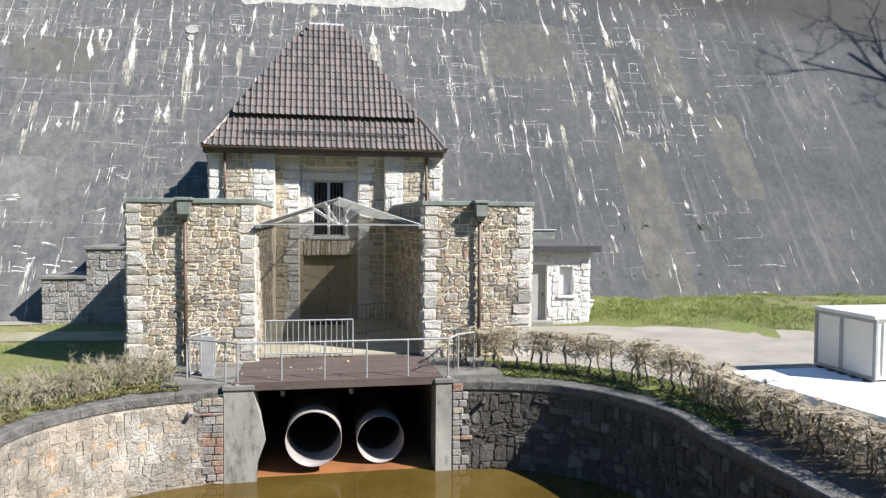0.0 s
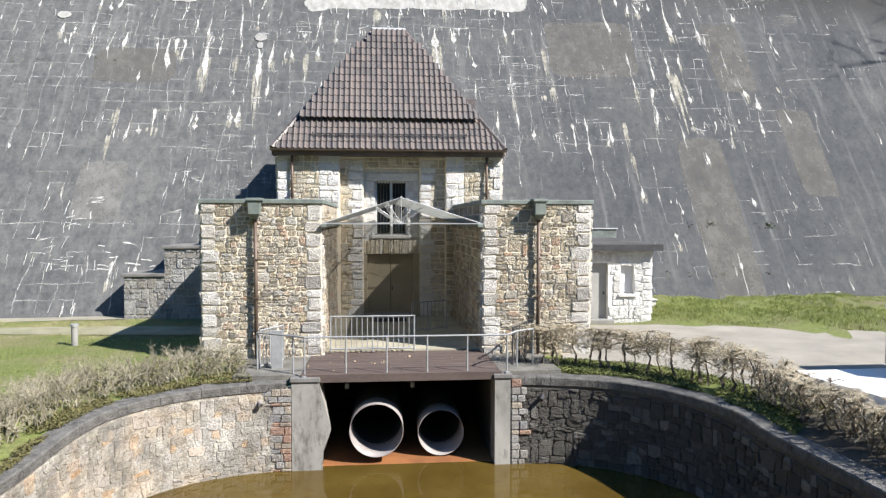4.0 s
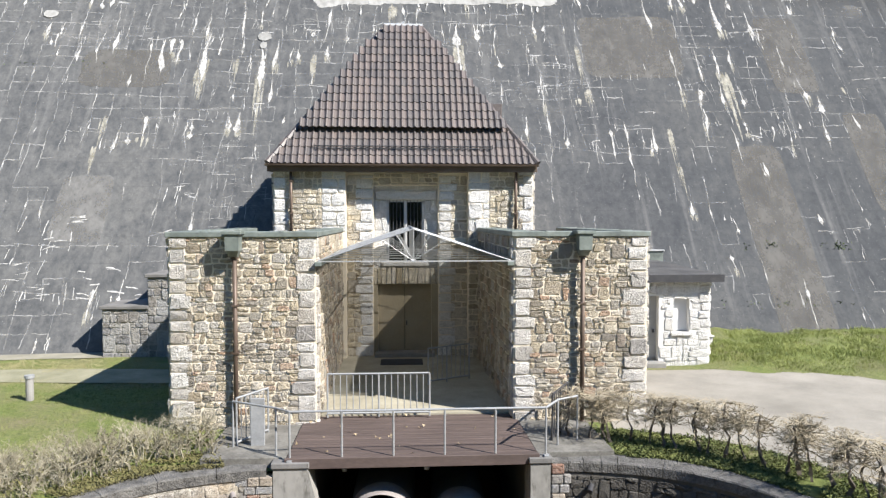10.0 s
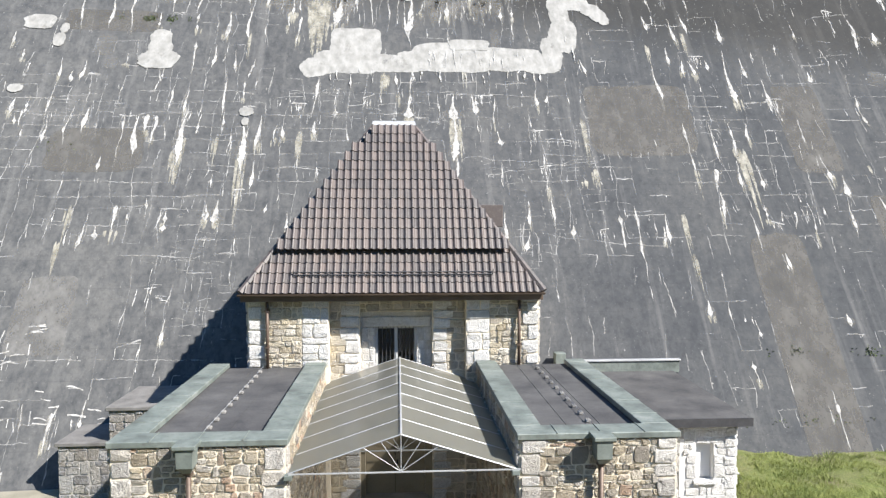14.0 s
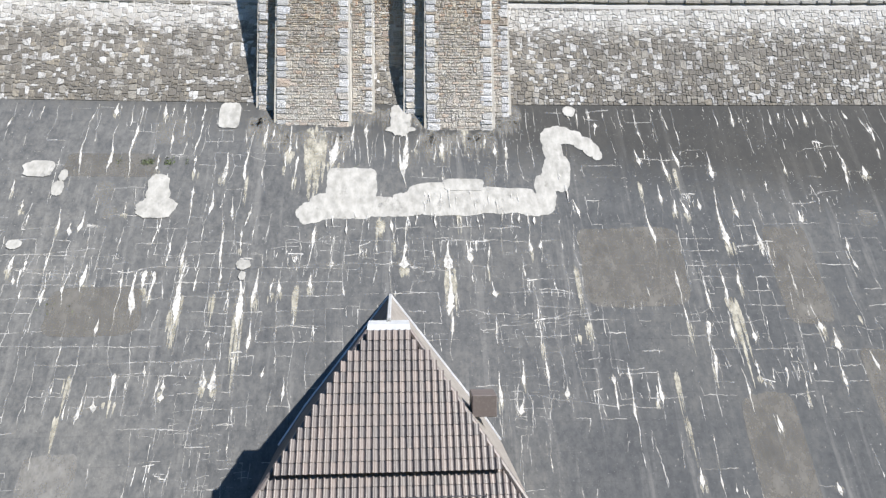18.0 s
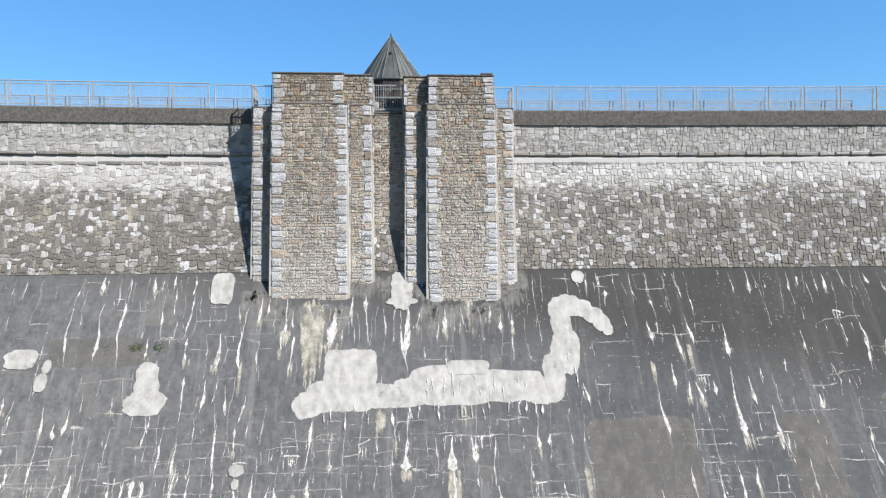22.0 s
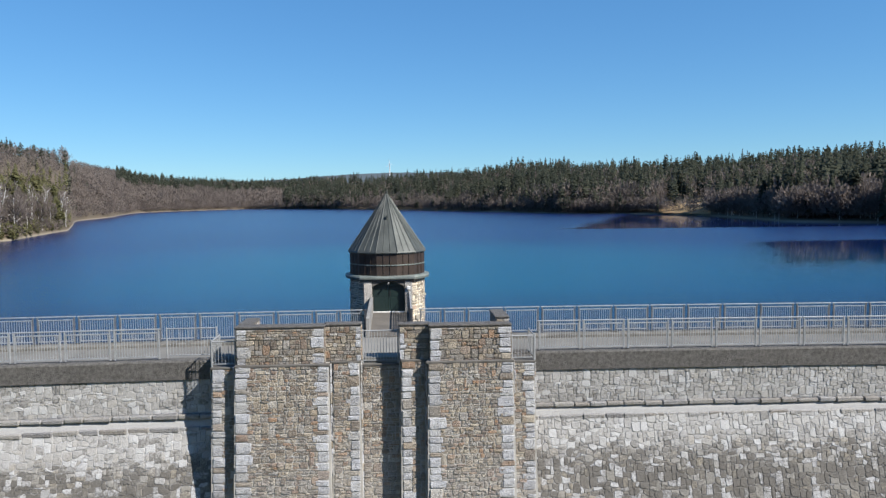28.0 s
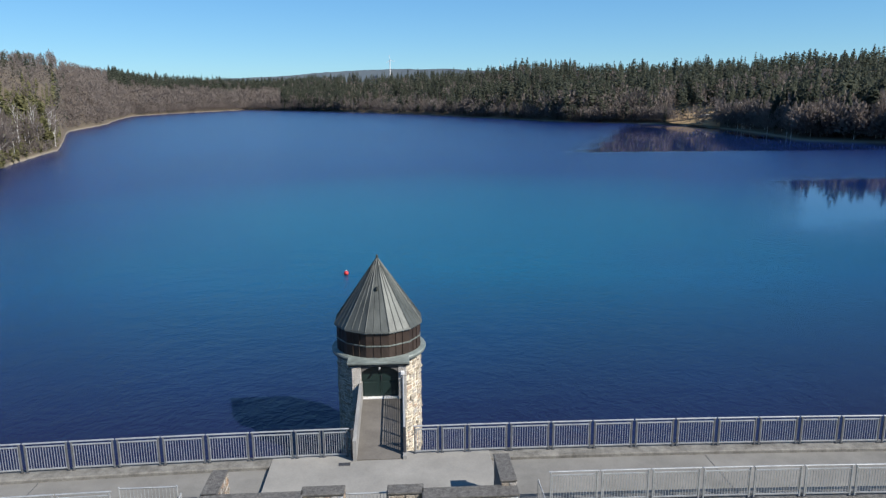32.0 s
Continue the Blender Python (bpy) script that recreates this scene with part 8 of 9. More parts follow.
# ---- shed beside the gatehouse ----
def build_shed():
    s = thing("shed", "small whitewashed stone shed with a flat dark roof against the dam", "shed")
    x0, x1, y0 = 6.4, 10.85, 26.5
    dx0, dx1, wx0, wx1 = 8.2, 9.1, 9.6, 10.15
    for a in ((x0, dx0, y0, y0 + 0.4, -0.3, 2.75), (dx1, wx0, y0, y0 + 0.4, -0.3, 2.75), (wx1, x1, y0, y0 + 0.4, -0.3, 2.75), (dx0, dx1, y0, y0 + 0.4, 2.25, 2.75), (wx0, wx1, y0, y0 + 0.4, -0.3, 1.02), (wx0, wx1, y0, y0 + 0.4, 2.15, 2.75),
              (x1 - 0.4, x1, y0 + 0.4, 33.0, -0.3, 2.75)):
        wall_block("wall", *a, s, "mortar_white")
    rubble_wall(s, (dx0 - 0.6, y0, -0.15), (1, 0, 0), (0, 0, 1), x1 - dx0 + 0.6, 2.9, 0.42, 0.26, "white_stone", "white_stone", ((0.6, 1.5, 0, 2.4), (2.0, 2.55, 1.17, 2.3)), 0, 0.4, 141, 200, 0.03)
    rubble_wall(s, (x1, y0, -0.15), (0, 1, 0), (0, 0, 1), 5.0, 2.9, 0.42, 0.26, "white_stone", "white_stone", (), 0.4, 0, 142, 0, 0.03)
    d = part("door", boxes((dx0, dx1, y0 + 0.22, y0 + 0.28, -0.05, 2.25), bev=0.01), M["door_grey"], s, "grey sheet-metal door")
    part("handle", boxes((8.95, 9.0, y0 + 0.16, y0 + 0.22, 1.0, 1.12)), M["dark_steel"], d)
    part("step", boxes((8.1, 9.25, y0 - 0.35, y0 + 0.1, -0.15, 0.06), bev=0.02), M["concrete"], s)
    part("window_board", boxes((wx0, wx1, y0 + 0.22, y0 + 0.28, 1.05, 2.15), bev=0.01), M["white_paint"], s, "pale closed window panel")
    part("window_sill", boxes((wx0 - 0.1, wx1 + 0.1, y0 - 0.1, y0 + 0.3, 0.92, 1.03), bev=0.015), M["white_stone"], s)
    for k in range(7):
        x = 8.0 + k * 0.2
        part("arch_stone", boxes((x, x + 0.18, y0 - 0.05, y0 + 0.05, 2.28 + 0.03 * (3 - abs(k - 3)), 2.62), bev=0.02), M["white_stone"], s)
    bm = bmesh.new()
    loft(bm, [[(6.4, 26.2, 2.78), (11.15, 26.2, 2.78), (11.15, 26.2, 2.96), (6.4, 26.2, 2.98)], [(6.4, 33.4, 3.0), (11.15, 33.4, 3.0), (11.15, 33.4, 3.15), (6.4, 33.4, 3.15)]], close=True, caps=True)
    part("roof", bm, M["bitumen"], s, "flat dark bitumen roof")
    part("fascia", boxes((6.45, 11.18, 26.14, 26.2, 2.74, 2.99)), M["dark_steel"], s)
    part("roof_upstand", boxes((7.1, 11.4, 32.2, 32.35, 3.05, 3.5), bev=0.01), M["lead"], s)
    part("upstand_flashing", boxes((7.05, 11.45, 32.15, 32.4, 3.5, 3.56), bev=0.01), M["zinc"], s, "pale flashing strip")
    part("vent_box", boxes((6.6, 7.0, 32.1, 32.5, 3.1, 3.85), bev=0.02), M["lead"], s)
    return s


build_shed()
tagged(mesh_object("plinth", boxes((11.2, 11.75, 28.2, 28.9, -0.2, 0.55), (11.15, 11.8, 28.15, 28.95, 0.55, 0.62), bev=0.02), M["white_stone"]), "low whitewashed stone plinth at the foot of the dam", "plinth")


# ---- stepped wall beside the gatehouse ----
def build_steps():
    s = thing("stepped_wall", "stepped grey stone wall with flat copings at the dam foot", "wall")
    for x0, x1, z1, sd in ((-10.15, -8.55, 1.62, 151), (-8.55, -3.9, 2.75, 152)):
        part("wall", boxes((x0, x1, 29.2, 33.0, -0.3, z1)), M["mortar_grey"], s)
        rubble_wall(s, (x0, 29.2, -0.2), (1, 0, 0), (0, 0, 1), x1 - x0, z1 + 0.2, 0.48, 0.3, "grey_stone", "grey_stone", (), 0, 0, sd, 100)
        part("coping", boxes((x0 - 0.08, x1 + 0.02, 29.1, 33.2, z1, z1 + 0.13), bev=0.02), M["coping"], s)
    return s


build_steps()


# ---- road, paths and loose things ----
def sheet(name, rows, z, material, label, category):
    bm = bmesh.new()
    loft(bm, [[(x, y, height(x, y) + z) for x, y in r] for r in rows])
    return tagged(mesh_object(name, bm, material), label, category, kind="structure")


def edge_right(t):
    p = basin(t)
    return p + Vector((math.cos(t), math.sin(t))) * 2.1


rows = []
for k in range(25):
    t = radians(68 - k * 3.2)
    p = edge_right(t)
    far = Vector((6.6 + k * 1.3, bank_edge(6.6 + k * 1.3) + 0.25))
    rows.append([(p.lerp(far, j / 8).x, p.lerp(far, j / 8).y) for j in range(9)])
sheet("road", rows, 0.04, M["roadbed"], "pale worn paved road beside the hedge", "road")
sheet("path", [[(x, 25.2 + 0.4 * math.sin(x * 0.3)), (x, 26.9 + 0.3 * math.sin(x * 0.4))] for x in range(-40, -4, 2)], 0.03, M["path"], "narrow gravel path across the lawn", "path")
sheet("gravel_margin", [[(x, 29.3 + sag(x)), (x, 31.2 + sag(x))] for x in range(-40, -8, 2)], 0.02, M["gravel"], "gravel strip along the dam foot", "gravel")
bo = thing("bollard", "round grey post standing on the lawn", "bollard")
part("post", rods(((-9.6, 23.1, -0.15), (-9.6, 23.1, 0.52), 0.1), n=14), M["concrete"], bo)
part("cap", rods(((-9.6, 23.1, 0.52), (-9.6, 23.1, 0.6), 0.125), n=14), M["galv"], bo)


def build_box():
    slab = thing("slab", "white coated raised slab beside the hedge", "slab")
    bm = bmesh.new()
    a, b = Vector((10.4, 16.4)), Vector((11.4, 10.0))
    loft(bm, [[(x, y, z) for x, y in ((10.4, 16.35), (11.6, 9.0), (22.0, 9.0), (22.0, 16.6))] for z in (-0.2, 0.1, 0.15)], close=True, caps=True)
    part("top", bm, M["slab_white"], slab)
    hut = thing("cabinet", "white metal cabinet with cream side panels on the slab", "cabinet")
    x0, x1, y0, y1, z0, z1 = 13.2, 15.6, 14.6, 16.6, 0.2, 1.72
    part("body", boxes((x0 + 0.04, x1, y0 + 0.04, y1 - 0.04, z0, z1 - 0.05), bev=0.01), M["panel_cream"], hut)
    part("roof", boxes((x0 - 0.05, x1 + 0.05, y0 - 0.05, y1 + 0.05, z1 - 0.05, z1 + 0.04), bev=0.02), M["white_paint"], hut, "white roof panel")
    for y in (y0, (y0 + y1) / 2 + 0.1, y1):
        part("frame_bar", boxes((x0, x0 + 0.08, y - 0.05, y + 0.05, z0, z1 - 0.05), bev=0.01), M["galv"], hut)
    for z in (z0 + 0.03, z1 - 0.1):
        part("frame_rail", boxes((x0 - 0.005, x0 + 0.07, y0, y1, z - 0.04, z + 0.04)), M["galv"], hut)
    for x in (x0 + 0.25, x0 + 1.2):
        part("front_panel", boxes((x, x + 0.9, y0 + 0.0, y0 + 0.05, z0 + 0.1, z1 - 0.15), bev=0.01), M["white_paint"], hut)
    for y in np.linspace(y0 + 0.2, y1 - 0.2, 5):
        part("foot", boxes((x0 - 0.08, x0 + 0.14, y - 0.06, y + 0.06, 0.15, 0.2)), M["dark_steel"], hut)


build_box()


# ---- hedges ----
def twigs(V, F, base, direction, length, r, rnd, depth):
    a = Vector(base)
    d = Vector(direction).normalized()
    b = a + d * length
    o = len(V)
    q = d.to_track_quat("Z", "Y").to_matrix()
    for p, rr in ((a, r), (b, r * 0.6)):
        for k in range(3):
            t = 2.094 * k
            V.append(tuple(p + q @ Vector((math.cos(t) * rr, math.sin(t) * rr, 0))))
    for k in range(3):
        F.append((o + k, o + (k + 1) % 3, o + 3 + (k + 1) % 3, o + 3 + k))
    if depth > 0:
        for _ in range(rnd.choice((2, 3, 3))):
            j = Vector((rnd.gauss(0, 1), rnd.gauss(0, 1), rnd.gauss(0.25, 0.8)))
            twigs(V, F, a.lerp(b, rnd.uniform(0.45, 1.0)), d + j * 0.75, length * rnd.uniform(0.5, 0.8), r * 0.6, rnd, depth - 1)


def leaf_tri(L, LF, x, y, z, s, rnd):
    a = rnd.uniform(0, 6.3)
    o = len(L)
    L += [(x, y, z), (x + s * math.cos(a), y + s * math.sin(a), z + s * 0.6), (x + s * math.cos(a + 1.4), y + s * math.sin(a + 1.4), z + s * rnd.uniform(0.2, 1.5))]
    LF.append((o, o + 1, o + 2))


def hedge_frame(tab, u):
    p, t = arc_at(tab, u)
    return p, t, (p - Vector((AX, 8))).normalized()


def build_lawn_hedge():
    """Dense tangle of bleached twigs, grown down to the coping."""
    rnd = random.Random(301)
    V, F, L, LF = [], [], [], []
    tab = arc_table(radians(112), radians(192), 150)
    n = int(tab[1][-1] / 0.075)
    for i in range(n):
        p, t, c = hedge_frame(tab, (i + rnd.uniform(0, 0.8)) * 0.075)
        for k in range(4):
            off = rnd.uniform(0.75, 2.0)
            q = p + c * off + t * rnd.uniform(-0.1, 0.1)
            h = (0.95 if off > 1.0 else 0.6) * rnd.uniform(0.8, 1.15)
            twigs(V, F, (q.x, q.y, height(q.x, q.y) - 0.05), (rnd.gauss(0, 0.25), rnd.gauss(0, 0.25), 1), h * rnd.uniform(0.34, 0.5), rnd.choice((0.010, 0.014, 0.024)), rnd, 3 if k < 2 else 4)
        for k in range(26):
            q = p + c * rnd.uniform(0.7, 2.05) + t * rnd.uniform(-0.2, 0.2)
            leaf_tri(L, LF, q.x, q.y, height(q.x, q.y) + rnd.uniform(0.0, 0.5), rnd.uniform(0.02, 0.055), rnd)
    hd = thing("hedge_lawn", "bare clipped hedge with bleached twigs along the basin wall", "hedge", kind="stuff")
    tagged(pydata("twigs", V, F, M["twig_pale"], hd), kind="stuff")
    tagged(pydata("leaves", L, LF, M["moss"], hd), kind="stuff")


def build_road_hedge():
    """A row of knotty pollarded stems under a clipped tangle of twigs; thicker towards the slab."""
    rnd = random.Random(302)
    V, F, VS, FS = [], [], [], []
    tab = arc_table(radians(72.5), radians(-12), 150)
    u, end = 0.0, tab[1][-1]
    while u < end:
        p, t, c = hedge_frame(tab, u)
        dense = u > 5.7
        for row in range(3 if dense else 1):
            q = p + c * ((1.0 + 0.25 * row if dense else 1.15) + rnd.uniform(-0.12, 0.12)) + t * rnd.uniform(-0.1, 0.1)
            a = Vector((q.x, q.y, height(q.x, q.y) - 0.05))
            r = rnd.uniform(0.020, 0.034) if dense else rnd.uniform(0.026, 0.045)
            top = rnd.uniform(0.95, 1.12) if dense else rnd.uniform(1.05, 1.2)
            n = 7
            for k in range(n):
                b = a + Vector((rnd.gauss(0, 0.05), rnd.gauss(0, 0.05), top / n))
                twigs(VS, FS, a, b - a, (b - a).length * 1.08, r * (1.5 if rnd.random() < 0.4 else 1.0), rnd, 0)
                if k >= (1 if dense else 3):
                    for _ in range(3 if dense else 9):
                        d = Vector((rnd.gauss(0, 1), rnd.gauss(0, 1), rnd.gauss(0.1, 0.45)))
                        twigs(V, F, b, d, rnd.uniform(0.10, 0.19) * (1.0 if dense else 1.1 + 0.16 * k), 0.012, rnd, 3)
                a = b
                r *= 0.92
        u += rnd.uniform(0.15, 0.24) if dense else rnd.uniform(0.24, 0.42)
    clip = lambda x, y, z: min(z, (1.0 if y > 15.5 else 0.62 if y < 13.5 else 0.62 + 0.19 * (y - 13.5)) + 0.08 * noise.noise((x * 3, y * 3, z)))
    V, VS = [(x, y, clip(x, y, z)) for x, y, z in V], [(x, y, clip(x, y, z)) for x, y, z in VS]
    hd = thing("hedge_road", "bare clipped hedge with knotty stems between basin wall and road", "hedge", kind="stuff")
    tagged(pydata("twigs", V, F, M["twig"], hd), kind="stuff")
    tagged(pydata("stems", VS, FS, M["bark"], hd), kind="stuff")


def build_verge():
    """Moss and grass that creep over the back of the coping."""
    rnd = random.Random(303)
    for name, t0, t1, mat, n, far, label in (("moss_verge", 112, 200, "moss", 9000, 0.95, "yellow-green moss creeping over the coping"), ("grass_verge", 73, 32, "verge", 12000, 2.15, "short grass and weeds under the hedge")):
        tab = arc_table(radians(t0), radians(t1), 150)
        L, LF = [], []
        for _ in range(n):
            u = rnd.uniform(0, tab[1][-1])
            p, t, c = hedge_frame(tab, u)
            e = (0.24 if t0 > 90 else 0.36) + 0.14 * noise.noise((u * 1.3, 0.4, t0)) + 0.05 * noise.noise((u * 5.0, 0.4, t0))
            q = p + c * (e + (far - e) * rnd.random() ** 1.5)
            if noise.noise((q.x * 1.1, q.y * 1.1, 6.0)) < -0.25:
                continue
            g = max(height(q.x, q.y), -0.05 - drop(q.x, q.y))
            for k in range(3):
                leaf_tri(L, LF, q.x + rnd.uniform(-0.05, 0.05), q.y + rnd.uniform(-0.05, 0.05), g + rnd.uniform(0.0, 0.05), rnd.uniform(0.015, 0.045), rnd)
        tagged(pydata(name, L, LF, M[mat]), label, "verge", kind="stuff")


tab = arc_table(radians(34), radians(-25), 60)
rows = []
for k in range(41):
    p, t, c = hedge_frame(tab, tab[1][-1] * k / 40)
    rows.append([((p + c * o).x, (p + c * o).y) for o in (0.44, 0.8, 1.2, 1.6, 2.0)])
sheet("soil_strip", rows, 0.025, M["soil"], "dark bare soil under the hedge", "soil")
build_lawn_hedge()
build_road_hedge()
build_verge()
rnd_leaf = random.Random(12)
L, LF = [], []
for _ in range(26):
    x, y = rnd_leaf.uniform(-1.8, 3.2), 17.65 + 2.9 * rnd_leaf.random()
    for k in range(2):
        leaf_tri(L, LF, x + rnd_leaf.uniform(-0.02, 0.02), y, 0.024, rnd_leaf.uniform(0.03, 0.07) * 0.9, rnd_leaf)
tagged(pydata("fallen_leaves", L, LF, M["dead_leaf"]), "dry leaves scattered on the deck", "leaves", kind="stuff")


def grass(name, n, spot, label, seed, tall=0.15, mat="grass"):
    """Tufts of grass blades scattered over a patch of ground."""
    rnd = random.Random(seed)
    V, F = [], []
    for _ in range(n):
        x, y = spot(rnd)
        z = height(x, y)
        for k in range(4):
            a, l = rnd.uniform(0, 6.28), rnd.uniform(0.3, 1.0) * tall
            w = 0.008
            px, py = x + rnd.uniform(-0.06, 0.06), y + rnd.uniform(-0.06, 0.06)
            o = len(V)
            V += [(px - w * math.sin(a), py + w * math.cos(a), z - 0.02), (px + w * math.sin(a), py - w * math.cos(a), z - 0.02), (px + 0.6 * l * math.cos(a), py + 0.6 * l * math.sin(a), z + l)]
            F.append((o, o + 1, o + 2))
    return tagged(pydata(name, V, F, M[mat]), label, "grass", kind="stuff")


grass("grass_bank", 20000, lambda r: (lambda x: (x, r.uniform(bank_edge(x) + 0.25 + 0.15 * math.sin(x * 3), 30.4)))(r.uniform(10.9, 30)), "rough green grass on the bank below the dam", 401)
grass("grass_lawn", 9000, lambda r: (r.uniform(-16, -5), r.uniform(18.5, 24.9)), "short green grass of the lawn beside the gatehouse", 402, 0.055, "lawn_grass")
grass("grass_margin", 6000, lambda r: (lambda x: (x, r.gauss(27.9, 0.75)))(r.uniform(-22, -6.5)), "thin dry grass between the path and the dam foot", 403, 0.06, "dry_lawn")
grass("grass_path_edge", 7000, lambda r: (lambda x: (x, 25.2 + 0.4 * math.sin(x * 0.3) + r.gauss(0, 0.42) + (1.7 if r.random() < 0.5 else 0.0)))(r.uniform(-22, -6.5)), "tufts of grass along the edges of the gravel path", 404, 0.05, "dry_lawn")


# ---- trees ----
def conifer_geometry(rnd, h, r, layers, per):
    V, F = [], []
    for i in range(layers):
        k = i / layers
        z = h * (0.16 + 0.84 * k)
        rr = r * (1 - k) ** 0.65 * rnd.uniform(0.75, 1.2) + 0.004 * h
        a0 = rnd.uniform(0, 6.3)
        for j in range(per):
            a = a0 + 6.283 * j / per + rnd.uniform(-0.25, 0.25)
            q = rr * rnd.uniform(0.7, 1.2)
            w = 0.42 * rr + 0.004 * h
            c, s = math.cos(a), math.sin(a)
            o = len(V)
            V += [(0, 0, z + h * 0.05), (q * 0.6 * c - w * s, q * 0.6 * s + w * c, z - 0.10 * q), (q * c, q * s, z - 0.35 * q), (q * 0.6 * c + w * s, q * 0.6 * s - w * c, z - 0.10 * q)]
            F.append((o, o + 1, o + 2, o + 3))
    return V, F


def pine_geometry(rnd, h, r, layers, per):
    """Bare stem below, rounded uneven crown of needle clumps above."""
    V, F = [(-0.008 * h, 0, 0), (0.008 * h, 0, 0), (0, 0, 0.6 * h)], [(0, 1, 2)]
    low = rnd.uniform(0.10, 0.30)
    for i in range(layers):
        k = (i + 0.5) / layers
        rr = r * math.sin(math.pi * (0.22 + 0.74 * k)) ** 0.8
        a0 = rnd.uniform(0, 6.3)
        for j in range(per):
            a = a0 + 6.283 * j / per + rnd.uniform(-0.35, 0.35)
            q = rr * rnd.uniform(0.45, 1.2)
            z = h * (low + (0.97 - low) * k) + rnd.uniform(-0.03, 0.03) * h
            w = 0.40 * rr
            c, s = math.cos(a), math.sin(a)
            o = len(V)
            V += [(q * 0.1 * c, q * 0.1 * s, z + rnd.uniform(0, 0.04) * h), (q * 0.6 * c - w * s, q * 0.6 * s + w * c, z + rnd.uniform(-0.03, 0.02) * h), (q * c, q * s, z - rnd.uniform(0.0, 0.06) * h), (q * 0.6 * c + w * s, q * 0.6 * s - w * c, z + rnd.uniform(-0.03, 0.02) * h)]
            F.append((o, o + 1, o + 2, o + 3))
    return V, F


def bare_geometry(rnd, h, r, n, wide=1.0):
    V, F = [], []
    for _ in range(n):
        t, u = rnd.uniform(0, 6.283), rnd.uniform(-1, 1)
        k = rnd.random() ** 0.45
        rad = math.sqrt(1 - u * u) * k
        p = Vector((rad * math.cos(t) * r, rad * math.sin(t) * r, h * (0.62 + 0.38 * u * k)))
        d = Vector((p.x, p.y, abs(p.z - h * 0.3) * 0.8)).normalized() * rnd.uniform(0.06, 0.13) * h
        s = Vector((rnd.gauss(0, 1), rnd.gauss(0, 1), rnd.gauss(0, 1))).normalized() * h * wide * rnd.uniform(0.006, 0.018)
        o = len(V)
        V += [tuple(p - d * 0.5 - s), tuple(p - d * 0.5 + s), tuple(p + d * 0.6)]
        F.append((o, o + 1, o + 2))
    return V, F


def trunk_geometry(rnd, h, r, limbs):
    bm = bmesh.new()
    rod(bm, (0, 0, -0.5), (0, 0, h), r, 6, r * 0.25)
    for _ in range(limbs):
        z = h * rnd.uniform(0.3, 0.9)
        a = rnd.uniform(0, 6.3)
        l = h * rnd.uniform(0.1, 0.25)
        rod(bm, (0, 0, z), (l * math.cos(a), l * math.sin(a), z + l * 0.7), r * 0.4 * (1.1 - z / h), 4, 0.02)
    return bm


def tree(kind, seed):
    rnd = random.Random(seed)
    if kind == "pine":
        t = thing("conifer", "dark green conifer on the lake shore", "tree", "shore conifers")
        part("trunk", trunk_geometry(rnd, 17, 0.24, 4), M["bark"], t)
        V, F = pine_geometry(rnd, 19, 3.6, 26, 14) if seed != 1 else conifer_geometry(rnd, 19, 3.3, 24, 10)
        pydata("crown", V, F, M["conifer"] if seed % 2 else M["pine"], t)
    else:
        t = thing("broadleaf_tree", "leafless broadleaf tree with pale stem on the lake shore", "tree", "shore broadleaf trees")
        part("trunk", trunk_geometry(rnd, 13, 0.2, 16), M["birch"], t)
        V, F = bare_geometry(rnd, 15, 4.0, 420)
        pydata("crown", V, F, M["bare"], t)
    return t


def birch(seed):
    rnd = random.Random(seed)
    t = thing("birch_tree", "leafless birch with a white forked stem on the lake shore", "tree", "shore birches")
    bm = bmesh.new()
    rod(bm, (0, 0, -0.5), (0.3, 0.1, 6), 0.26, 7, 0.2)
    for dx, dy, top in ((-1.6, 0.6, 12.5), (1.5, -0.4, 14.0), (0.4, 1.2, 11.5)):
        rod(bm, (0.3, 0.1, rnd.uniform(4.0, 6.0)), (dx * 0.6, dy * 0.6, 9), 0.17, 6, 0.12)
        rod(bm, (dx * 0.6, dy * 0.6, 9), (dx, dy, top), 0.12, 5, 0.03)
    for _ in range(22):
        z, a, l = rnd.uniform(6, 12.5), rnd.uniform(0, 6.3), rnd.uniform(1.0, 2.4)
        rod(bm, (0.3, 0.1, z), (0.3 + l * math.cos(a), 0.1 + l * math.sin(a), z + l), 0.05, 4, 0.015)
    part("trunk", bm, M["birch"], t)
    V, F = bare_geometry(rnd, 14.5, 2.6, 300, 0.6)
    pydata("crown", V, F, M["bare"], t)
    return t


def at_bank(a, d):
    r = shore(a) + d
    x, y = r * math.sin(radians(a)), 20 + r * math.cos(radians(a))
    return x, y, height(x, y)


